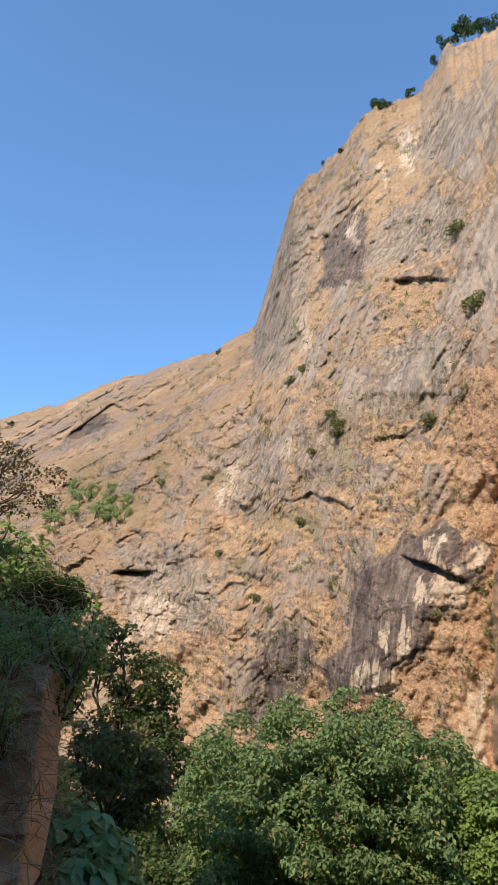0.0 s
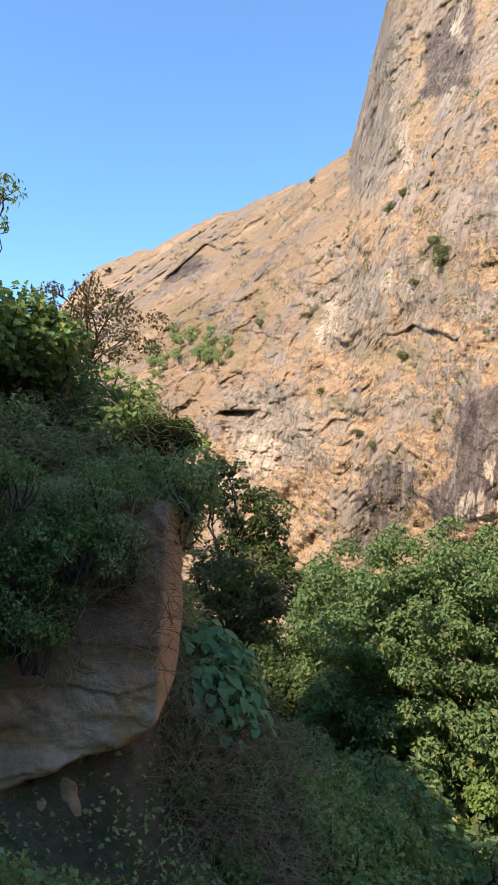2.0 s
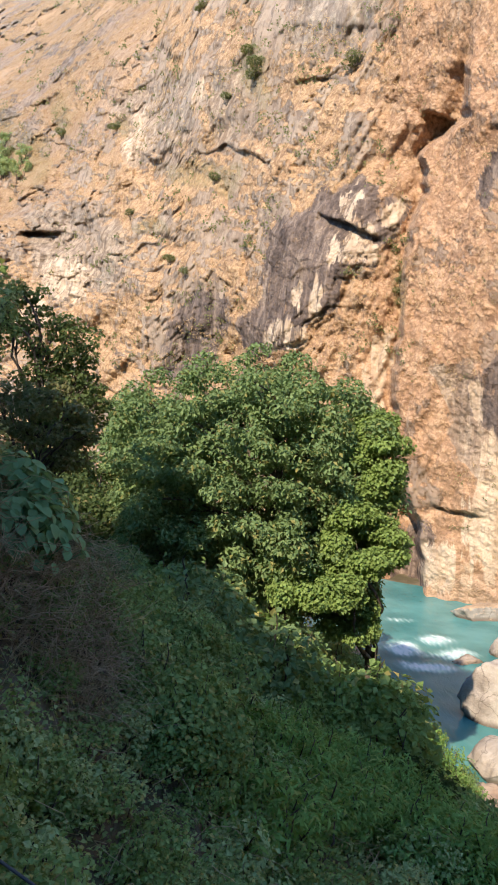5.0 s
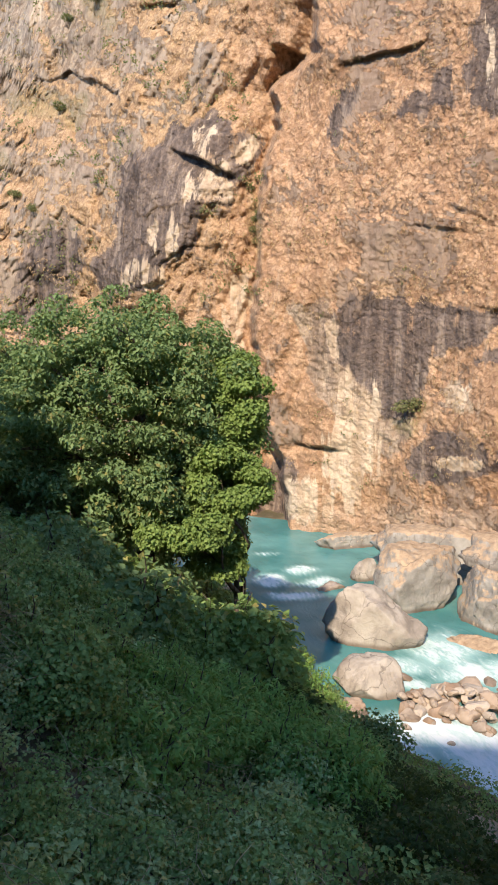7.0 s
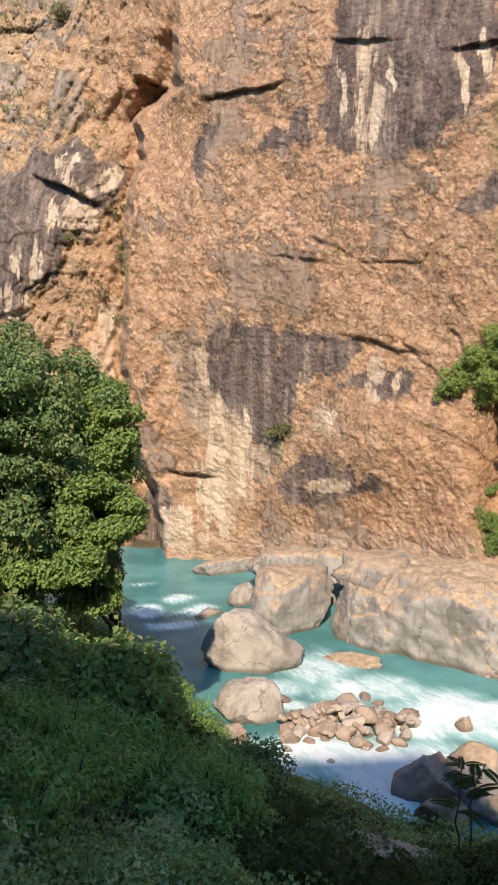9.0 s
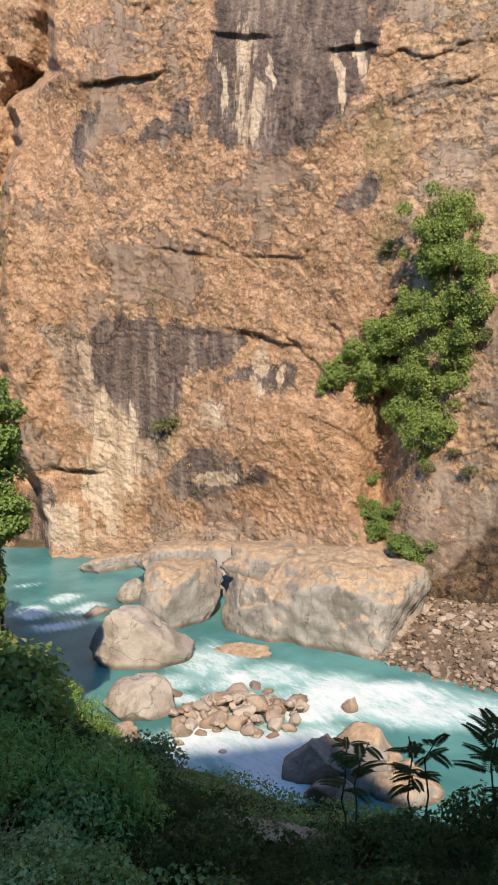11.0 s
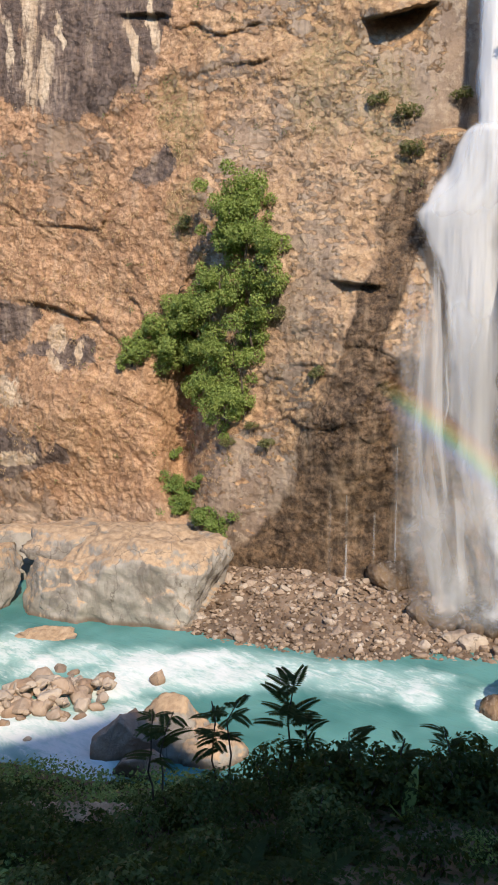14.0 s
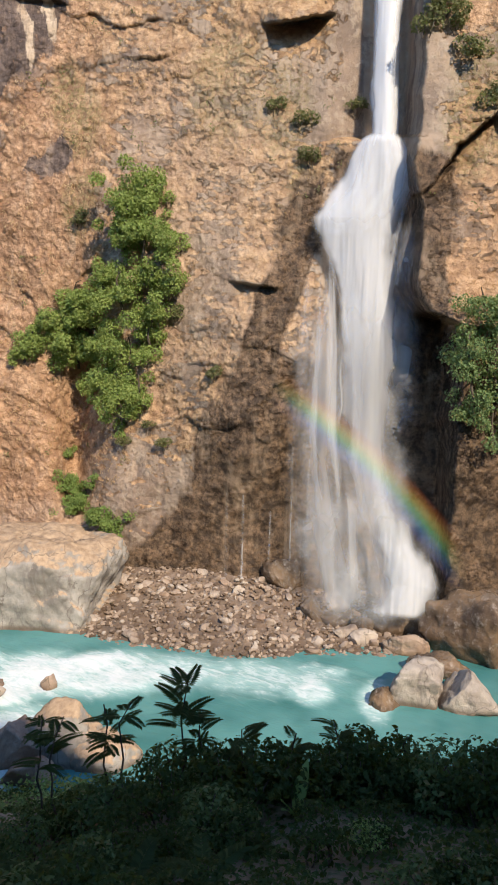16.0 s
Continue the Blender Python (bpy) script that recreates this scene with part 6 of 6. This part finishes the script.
# green willowy bushes on the brow beside the river
for i in range(60):
    a = rng.uniform(7, 26)
    d = float(np.interp(a, [7, 16, 26], [13.5, 16.5, 16.5])) + rng.uniform(-2.5, 2.5)
    x, y, z = foot(a, d)
    top = EYE_Z + d * math.tan(radians(float(np.interp(a, CREST_AZ, CREST_EL)) - rng.uniform(-0.6, 2.0)))
    s = min(max((top - z) / 1.2, 0.6), 1.5)
    plant_bush(LANCE[i % 2], (x, y, z - 0.1), s, rng.uniform(0, 6), "fresh green bush with narrow willow-like leaves", "willowy bushes on the brow", "willow_bush", rng.uniform(0.8, 1.1))
# scrub on the lower bank beside the rapids
for i in range(30):
    a, d = rng.uniform(11, 30), rng.uniform(24, 46)
    if d > np.interp(a, [11, 16, 20, 25, 30], [62, 50, 40, 32, 29]):
        continue
    x, y, z = foot(a, d)
    plant_bush(TALL[rng.randint(2)], (x, y, z), rng.uniform(1.0, 1.9), rng.uniform(0, 6), "green thicket on the lower river bank", "thickets on the bank", "thicket")
for i in range(34):
    a = rng.uniform(12.5, 24)
    d = float(np.interp(a, [10, 16, 25], [64, 52.5, 35])) - rng.uniform(1.5, 7)
    x, y, z = foot(a, d)
    plant_bush(TALL[rng.randint(2)] if i % 3 else LANCE[i % 2], (x, y, z - 0.1), rng.uniform(0.9, 1.7), rng.uniform(0, 6), "sunlit green thicket at the edge of the river", "thickets on the bank", "thicket")
# wooded bank under the great tree
for i in range(46):
    a, d = rng.uniform(-12, 17), rng.uniform(20, 44)
    x, y, z = foot(a, d)
    lim = EYE_Z + d * math.tan(radians(float(np.interp(a, [-12, 5, 10, 17], [-9, -13, -16, -20]))))
    s = min(3.0, max(1.2, (lim - z) / 1.2))
    plant_bush(TALL[rng.randint(2)], (x, y, z), s, rng.uniform(0, 6), "dense green thicket on the wooded river bank", "thickets on the bank", "thicket")
count = 0
while count < 210:
    a, d = rng.uniform(-34, 88), rng.uniform(6.5, 19)
    if rng.rand() > d / 16 or (a < -10.5 and d < 11.4):
        continue
    x, y, z = foot(a, d)
    top = EYE_Z + d * math.tan(radians(float(np.interp(a, CREST_AZ, CREST_EL)) - 0.6)) if a > -10.5 else z + 1.3
    s = min(rng.uniform(0.6, 1.15), (top - z) / 1.25)
    if s < 0.3:
        continue
    # right of bearing 24 the near-black leaf imitates deeper shade
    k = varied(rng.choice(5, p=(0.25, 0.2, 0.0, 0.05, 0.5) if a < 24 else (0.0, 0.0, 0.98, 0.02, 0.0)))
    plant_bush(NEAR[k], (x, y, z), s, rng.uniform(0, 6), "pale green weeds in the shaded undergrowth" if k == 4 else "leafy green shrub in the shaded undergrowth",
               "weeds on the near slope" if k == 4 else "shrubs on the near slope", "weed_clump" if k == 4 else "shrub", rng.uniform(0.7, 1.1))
    count += 1
for i in range(150):
    a, d = rng.uniform(-12, 13), rng.uniform(6.3, 14.5)
    if (a > 5 and d > 11.5) or (a < -3 and 10.4 < d < 13.6 and rng.rand() < 0.8):
        continue
    x, y, z = foot(a, d)
    k = rng.choice((4, 4, 0, 1)) if d < 10 else rng.choice((0, 1, 1, 4))
    plant_bush(NEAR[k], (x, y, z - 0.05), rng.uniform(0.5, 0.85), rng.uniform(0, 6), "pale green nettles on the shaded slope" if k == 4 else "mound of leafy green creeper on the slope",
               "weeds on the near slope" if k == 4 else "shrubs on the near slope", "weed_clump" if k == 4 else "shrub", rng.uniform(0.7, 1.0))
# yellow-green bushes on the bank below the great tree, sunlight put into their leaf colour
for i in range(26):
    a, d = rng.uniform(9.5, 17.5), rng.uniform(20, 30)
    x, y, z = foot(a, d)
    top = EYE_Z + d * math.tan(radians(rng.uniform(-22.5, -19.8)))
    s = min(2.6, max(0.8, (top - z) / 1.25))
    plant_bush((SUN_TONED[0], SUN_TONED[1])[i % 2], (x, y, z - 0.1), s, rng.uniform(0, 6), "yellow-green bush on the river bank, leaves coloured as if sunlit", "thickets on the bank", "thicket", rng.uniform(0.9, 1.1))
# mound of creeper falling away towards the river
for i in range(44):
    a = rng.uniform(-3.5, 6.8)
    d = rng.uniform(11.5, 15.0)
    x, y, z = foot(a, d)
    top = EYE_Z + d * math.tan(radians(float(np.interp(a, [-3.5, 2.0, 5.4, 7.0], [-13.2, -13.8, -17.0, -22.0])) - (15.0 - d) * 1.6 - rng.uniform(0, 1.5)))
    s = min(1.5, max(0.5, (top - z) / 1.25))
    plant_bush((NEAR[0], NEAR[1], TALL[0])[i % 3], (x, y, z - 0.1), s, rng.uniform(0, 6), "mound of leafy green creeper on the slope", "shrubs on the near slope", "shrub", rng.uniform(0.9, 1.1))
# creepers and shrubs spilling over the outcrop
for i in range(70):
    a, e = rng.uniform(-34, -12.0), 0
    d = rng.uniform(10.2, 17)
    z = 20.4 + (d - 10.2) * 0.42 if a < -14 else 19.9 + (d - 10.2) * 0.3
    x, y, _ = foot(a, d)
    plant_bush(NEAR[rng.choice(5, p=(0.2, 0.12, 0.0, 0.08, 0.6))], (x, y, z - 0.3), rng.uniform(0.5, 0.9), rng.uniform(0, 6), "tangled green creeper on top of the outcrop", "creepers on the outcrop", "creeper_clump", rng.uniform(0.6, 1.0))
for i in range(22):
    a = rng.uniform(-16.5, -11.5)
    q = spot(a, 0, rng.uniform(9.9, 12.0))
    plant_bush(NEAR[rng.choice((0, 1, 4))], (q.x, q.y, rng.uniform(19.9, 20.75)), rng.uniform(0.45, 0.75), rng.uniform(0, 6), "tangled green creeper on top of the outcrop", "creepers on the outcrop", "creeper_clump", rng.uniform(0.7, 1.0))
for i in range(46):
    a = rng.uniform(-34, -17)
    q = spot(a, 0, rng.uniform(9.0, 9.45))
    floor_z = float(np.interp(a, [-34, -24.5, -18.5, -15.5], [17.6, 18.25, 19.2, 19.8]))
    plant_bush(NEAR[rng.choice((0, 1, 0, 4))], (q.x, q.y, floor_z + (20.6 - floor_z) * rng.rand()), rng.uniform(0.3, 0.5), rng.uniform(0, 6), "green creeper trailing down the outcrop", "creepers on the outcrop", "creeper_clump", 1.1)
for a, d, top in ((-29, 13.5, 19.5), (-27, 14, 19.8), (-25.4, 14, 19.2), (-24.2, 14.5, 18.0), (-22, 15, 13.6), (-25.0, 15.5, 18.4), (-18.4, 15.5, 14.0), (-16.4, 14.5, 12.6), (-31, 13, 19)):
    q = spot(a, top, d)
    plant_bush(TALL[0 if a < -26 or a > -21 else 1], (q.x, q.y, q.z - 2.3), 1.9, a, "dense dark shrub crowning the bank top", "creepers on the outcrop", "bank_bush")
for i in range(46):
    a, d = rng.uniform(-34, -10), rng.uniform(6.6, 9.2)
    x, y, z = foot(a, d)
    plant_bush(NEAR[rng.choice((4, 4, 0, 1, 3))], (x, y, z), rng.uniform(0.5, 0.95), rng.uniform(0, 6), "pale green weeds under the outcrop", "weeds on the near slope", "weed_clump", rng.uniform(0.8, 1.2))
for i in range(46):
    a, d = rng.uniform(-34, -9), rng.uniform(7.6, 9.2)
    x, y, z = foot(a, d)
    plant_bush(NEAR[rng.choice((4, 0, 3))], (x, y, z), rng.uniform(0.7, 1.0), rng.uniform(0, 6), "tall pale weeds below the overhang", "weeds on the near slope", "weed_clump", rng.uniform(0.9, 1.2))
for i in range(34):
    a = rng.uniform(-34, -15.5)
    q = spot(a, 0, rng.uniform(9.1, 9.5))
    plant_bush(NEAR[rng.choice((0, 1, 4))], (q.x, q.y, 20.6 - rng.rand() * (1.9 if a < -22 else 1.0)), rng.uniform(0.28, 0.5), rng.uniform(0, 6), "green creeper trailing down the outcrop", "creepers on the outcrop", "creeper_clump", 1.2)
# jutting bush: its shade is put into the colour by the darkest leaf
for k, (a, e, w) in enumerate(((-12.5, 7.6, 0.55), (-13.4, 8.0, 0.62), (-14.4, 8.0, 0.64), (-15.4, 7.6, 0.6), (-13.9, 7.2, 0.55))):
    q = spot(a, e, 13.2)
    plant_bush(TALL[2], (q.x, q.y, q.z - 0.1), w, k * 1.3, "dense bush jutting out from the bank top, leaves coloured dark for shade", "creepers on the outcrop", "bank_bush")


def ground_cover(name, label, count, seed, leaf, mat, a0, a1, d0, d1, lift, ribbed=False):
    g = np.random.RandomState(seed)
    a, d = np.radians(g.uniform(a0, a1, count)), d0 + (d1 - d0) * g.rand(count) ** 0.8
    x, y = np.sin(a) * d, np.cos(a) * d
    z = ground_height(x, y)
    tall = 0.25 + 0.75 * sstep(-0.3, 0.5, vnoise(np.stack([x, y, z], 1) / 1.4, seed))
    pos = np.stack([x, y, z + lift * tall * g.rand(count) ** 0.6], 1)[z > 0.6]
    n = unit(np.array([0, 0, 0.9]) + g.normal(size=pos.shape) * 0.5)
    return tagged(new(name, leaf_mesh(name, pos, n, leaf * 0.6, leaf * 1.3, mat, g, 0.4, 0.34, ribbed)), label, "undergrowth", kind="stuff")


ground_cover("undergrowth", "dense low green weeds covering the shaded slope", 16000, 51, 0.13, MAT_LEAF_SHRUB, 8, 34, 6, 30, 0.7)
ground_cover("undergrowth", "green weeds crowding the foot of the outcrop", 14000, 56, 0.09, MAT_LEAF_SHRUB, -36, -6, 6, 9.6, 1.0, True)
# low leaves right of bearing 26 carry painted shade
ground_cover("undergrowth", "low leaves on the slope, coloured near black for its shade", 26000, 52, 0.13, MAT_LEAF_DARKENED, 26, 92, 6, 30, 0.5)
ground_cover("undergrowth", "pale green nettles covering the upper slope", 44000, 54, 0.085, MAT_LEAF_WEED, -36, 22, 6, 20, 0.8, True)
ground_cover("bank_scrub", "green scrub on the lower bank above the rapids", 16000, 55, 0.16, MAT_LEAF_SHRUB, 12, 62, 19, 35, 1.1)
ground_cover("bank_scrub", "green scrub on the wooded river bank", 20000, 53, 0.28, MAT_LEAF_TREE, -20, 17, 24, 85, 1.6)


# ---- plants with a shape of their own ----
def leaf_blade(length, width, bend, tip=0.0, n=7, cut=1.0):
    """A long leaf along +x with a folded midrib, drooping by bend."""
    t = np.linspace(0, 1, n)
    w = width * np.sin(np.pi * np.clip(t * 0.94 + 0.05, 0, 1)) ** cut
    x, z = length * t, length * (tip * t - bend * t ** 2)
    mid = np.stack([x, 0 * t, z], 1)
    l, r = mid + np.stack([0 * t, w, 0.25 * w], 1), mid + np.stack([0 * t, -w, 0.25 * w], 1)
    v = np.concatenate([l, mid, r])
    f = [(i, i + 1, n + i + 1, n + i) for i in range(n - 1)] + [(n + i, n + i + 1, 2 * n + i + 1, 2 * n + i) for i in range(n - 1)]
    return v, np.array(f)


def frond_mesh(length, pairs, leaflet, bend, mat):
    """A compound leaf: a rib with leaflets in pairs."""
    pieces = [tube_geometry([(length * t, 0, length * (0.25 * t - bend * t * t)) for t in np.linspace(0, 1, 7)], np.linspace(0.008, 0.003, 7), 4)]
    for k in range(pairs):
        t = 0.15 + 0.85 * k / (pairs - 1)
        size = leaflet * (1.15 - 0.75 * abs(t - 0.45))
        o = np.array([length * t, 0, length * (0.25 * t - bend * t * t)])
        for s in (-1, 1):
            v, f = leaf_blade(size, size * 0.15, 0.25, 0.1, 4)
            ang = s * radians(72 - 25 * t)
            rot = np.array(Matrix.Rotation(ang, 3, "Z"))
            pieces.append((v @ rot.T + o, f))
    return joined("frond", pieces, mat, smooth=False)


FRONDS = [frond_mesh(0.68, 15, 0.19, 0.3, MAT_LEAF_DARKENED), frond_mesh(0.56, 13, 0.16, 0.18, MAT_LEAF_DARKENED), frond_mesh(0.76, 16, 0.19, 0.42, MAT_LEAF_DARKENED)]


def sumac(az, top_el, d, size, seed, fronds=10):
    g = np.random.RandomState(seed)
    x, y, z = foot(az, d)
    h = EYE_Z + d * math.tan(radians(top_el)) - 0.25 * size - z
    root = thing("sumac", "slender dark shrub with feathery compound leaves", "shrub", (x, y, z), "feathery shrubs on the slope")
    stem = bent((0, 0, -0.2), (g.normal() * 0.15, g.normal() * 0.15, h), g, 0.04, 8)
    part("stem", joined("stem", [tube_geometry(stem, np.linspace(0.03, 0.014, 8), 6)], MAT_BARK), root)
    for k in range(fronds):
        ob = part("frond", FRONDS[g.randint(3)], root)
        p = stem[-1] - (stem[-1] - stem[-2]) * g.uniform(0, 2.6)
        ob.matrix_basis = Matrix.LocRotScale(p, Euler((0, g.uniform(-0.5, 0.15), k * 2.4 + g.uniform(-0.3, 0.3))), (size,) * 3)
    return root


sumac(53.6, -25.6, 15, 1.0, 1, 18)
sumac(45.0, -27.0, 15, 0.8, 2)
sumac(47.4, -27.2, 15.4, 0.75, 3)
sumac(50.0, -27.2, 15, 0.8, 4)
sumac(55.2, -28.6, 14.6, 0.7, 5)
sumac(59.4, -28.8, 14.4, 0.85, 6, 12)
sumac(62.4, -29.2, 14.4, 0.8, 7)
sumac(67.0, -28.4, 15, 0.6, 8, 16)
sumac(43.2, -27.6, 15.6, 0.6, 9)
for k, (a, d) in enumerate(((46, 10.5), (50, 9.6), (53, 10.8), (56, 9.4), (42, 10.5), (60, 11.5))):
    sumac(a, -36.5 + 0.3 * (d - 10), d, 0.95, 20 + k, 8)


def broad_plant(az, el, d, leaves, size, seed, label, wide=0.62):
    """A mound of big heart-shaped leaves on short stalks."""
    g = np.random.RandomState(seed)
    x, y, z = foot(az, d)
    root = thing("broadleaf_plant", label, "plant", (x, y, z), "big-leaved plants by the outcrop")
    top = EYE_Z + d * math.tan(radians(el)) - z
    me = joined("leaf", [leaf_blade(size, size * 0.40, 0.35, 0.08, 9, 0.65)], MAT_LEAF_BIG)
    stalks = []
    for k in range(leaves):
        t = k * 2.4 + g.uniform(-0.4, 0.4)
        h = ((k + 0.5) / leaves) ** 0.8                      # 0 at the crown, 1 at the skirt
        r = wide * math.sin(h * 1.5)
        p = np.array((math.cos(t) * r, math.sin(t) * r, top - 1.15 * wide * (1 - math.cos(h * 1.6)) + g.normal() * 0.05))
        ob = part("leaf", me, root)
        ob.matrix_basis = Matrix.LocRotScale(p, Euler((g.normal() * 0.35, 0.15 + 0.7 * h + g.normal() * 0.25, t + g.normal() * 0.4)), (g.uniform(0.7, 1.15),) * 3)
        if k % 3 == 0:
            stalks.append(tube_geometry([(0, 0, top * 0.3), p * np.array([0.5, 0.5, 0.8]), p], (0.02, 0.014, 0.008), 4))
    stalks.append(tube_geometry([(0, 0, -0.2), (0.03, 0, top * 0.4), (0, 0, top * 0.7)], (0.05, 0.04, 0.02), 6))
    tagged(part("stalk", joined("stalk", stalks, MAT_LEAF_BIG), root), kind="stuff")
    return root


for k, (a, e, d, s) in enumerate(((-11.2, -4.9, 12.6, 0.30), (-9.8, -4.7, 12.8, 0.32), (-8.6, -6.0, 12.6, 0.30), (-10.8, -7.4, 12.0, 0.28), (-9.4, -7.4, 12.0, 0.28), (-8.0, -8.4, 12.2, 0.27))):
    broad_plant(a, e, d, 110, s * 0.72, 60 + k, "mound of big heart-shaped blue-green leaves")
for k in range(7):
    a, d = rng.uniform(-11.5, -5), rng.uniform(11.6, 12.4)
    x, y, z = foot(a, d)
    plant_bush(NEAR[rng.choice((0, 1))], (x, y, z), rng.uniform(0.6, 0.9), rng.uniform(0, 6), "mound of leafy green creeper on the slope", "shrubs on the near slope", "shrub", 1.0)


def banana(az, d, top_el, seed):
    g = np.random.RandomState(seed)
    x, y, z = foot(az, d)
    root = thing("banana_plant", "young plant with long upright green blades", "plant", (x, y, z))
    h = EYE_Z + d * math.tan(radians(top_el)) - z
    me = joined("leaf", [leaf_blade(h * 0.95, h * 0.12, 0.25, 0.0, 10, 0.8)], MAT_LEAF_LIGHT)
    for k in range(5):
        ob = part("leaf", me, root)
        ob.matrix_basis = Matrix.LocRotScale((0, 0, 0), Euler((0, -g.uniform(0.9, 1.4), g.uniform(0, 6.28))), (g.uniform(0.7, 1.05),) * 3)
    return root


banana(8.0, 14.0, -21.5, 1)
banana(63.5, 13.5, -31.0, 2)


# ---- dry brushwood ----
def brushwood(name, label, count, seed, spots_, length):
    g = np.random.RandomState(seed)
    pieces = []
    for _ in range(count):
        a, d, z = spots_(g)
        p = spot(a, 0, d)
        p = np.array((p.x, p.y, z))
        q = p + unit(g.normal(size=3) * np.array([1, 1, 0.55])) * length * g.uniform(0.4, 1.2) + np.array([0, 0, -0.15])
        pieces.append(tube_geometry(bent(p, q, g, 0.2, 5), np.linspace(0.007, 0.003, 5), 3))
    return tagged(new(name, joined(name, pieces, MAT_DRY)), label, "brushwood", kind="stuff")


def on_slope(a0, a1, d0, d1, lift):
    def pick(g):
        a, d = g.uniform(a0, a1), g.uniform(d0, d1)
        x, y, z = foot(a, d)
        return a, d, z + g.uniform(0.1, lift)
    return pick


brushwood("brushwood", "tangle of dry brown stalks on the slope", 2600, 71, on_slope(-13, -2.5, 10.4, 14, 1.3), 0.8)
brushwood("brushwood", "dry creeper stems hanging over the outcrop face", 2200, 72, lambda g: (g.uniform(-34, -12.5), g.uniform(9.2, 10.2), g.uniform(19.2, 21.0) - 0.9 * g.rand() ** 2), 0.55)
brushwood("brushwood", "dry brown stalks among the creepers on the outcrop", 900, 74, lambda g: (lambda a, d: (a, d, 20.6 + (d - 10.2) * 0.42 + g.uniform(0, 0.7)))(g.uniform(-34, -12), g.uniform(10.0, 14.5)), 0.6)
brushwood("brushwood", "scattered dry grass stalks on the slope", 400, 73, on_slope(-10, 24, 6, 16, 0.9), 0.6)

# ---- cable over the slope ----
cable_pts = [spot(-24, -24.5, 6.2), spot(-12, -28.8, 5.6), spot(-4, -34.0, 5.0), spot(4, -40.5, 4.4), spot(20, -52, 3.6)]
tagged(new("cable", joined("cable", [tube_geometry(cable_pts, [0.012] * 5, 6)], MAT_CABLE)), "thin dark cable slung low over the slope", "cable")

# ---- stone path on the slope ----
path_rows = []
for a in np.linspace(31, 43, 60):
    for k in (0, 1):
        q = spot(a, 0, 16.6 + 0.75 * k - 0.02 * (a - 31))
        path_rows.append((q.x, q.y, 9.0 - 0.045 * (a - 31) + 0.03 * math.sin(a * 9)))
tagged(new("footpath", np_mesh("footpath", path_rows, grid_faces(60, 2), MAT_BOULDER)), "narrow grey stone footpath crossing the slope", "path", kind="structure")


# ---- tufts of dry grass on the sunlit wall ----
def wall_spots(count, seed, a0, a1, e0, e1, keep_over):
    g = np.random.RandomState(seed)
    a, e = g.uniform(a0, a1, count), g.uniform(e0, e1, count)
    i = np.clip(np.searchsorted(CLIFF_AZ, a), 1, len(CLIFF_AZ) - 1)
    top = CLIFF_EL[i, -1]
    r = np.array([np.interp(e[k], CLIFF_EL[i[k]], CLIFF_R[i[k]]) for k in range(count)])
    ar = np.radians(a)
    p = np.stack([np.sin(ar) * r, np.cos(ar) * r, EYE_Z + r * np.tan(np.radians(e))], 1)
    keep = (fbm(p / (4 * (r / 70))[:, None], 3, seed) > keep_over) & (e < top - 0.3)
    keep &= ~((a > 50) & (e < 6)) & ~((a > 52) & (g.rand(count) < 0.6))
    for poly in (SLAB_NOTCHED, SLAB_HIGH, STAIN_BELT):
        keep &= ~inside(poly, a, e)
    return g, p[keep], ar[keep], r[keep]


def wall_leaves(name, count, seed, area, keep_over, blades, lo, hi, mat, slim, loose):
    g, p, ar, r = wall_spots(count, seed, *area, keep_over)
    out = -np.stack([np.sin(ar), np.cos(ar), 0 * ar], 1)
    p, out, k = np.repeat(p, blades, 0), np.repeat(out, blades, 0), np.repeat((r / 65) ** 0.75, blades)
    p = p + (g.normal(size=p.shape) * loose + out * loose * 0.8) * k[:, None]
    n = unit(out + np.array([0, 0, 0.5]) + g.normal(size=p.shape) * 0.5)
    v, f = leaf_geometry(p, n, g.uniform(lo, hi, len(p)) * k, g, 0.9, slim)
    return np_mesh(name, v, f, mat, False)


tagged(new("wall_grass", wall_leaves("wall_grass", 7000, 88, (17, 64, -12, 24), 0.05, 9, 0.12, 0.30, MAT_STRAW, 0.10, 0.10)), "tufts of dry straw-coloured grass on the wall", "grass", kind="stuff")
tagged(new("wall_grass", wall_leaves("wall_grass", 8000, 89, (-20, 18, 2, 46), 0.0, 6, 0.2, 0.45, MAT_STRAW, 0.12, 0.14)), "tufts of dry grass on the high slopes", "grass", kind="stuff")
tagged(new("wall_scrub", wall_leaves("wall_scrub", 2600, 90, (-20, 19, 2, 46), 0.0, 12, 0.12, 0.28, MAT_LEAF_SCRUB, 0.4, 0.2)), "scattered low scrub dotting the high slopes", "scrub", kind="stuff")
tagged(new("wall_scrub", wall_leaves("wall_scrub", 500, 91, (19, 80, -12, 24), 0.05, 12, 0.08, 0.18, MAT_LEAF_SCRUB, 0.4, 0.15)), "scattered low scrub dotting the wall", "scrub", kind="stuff")
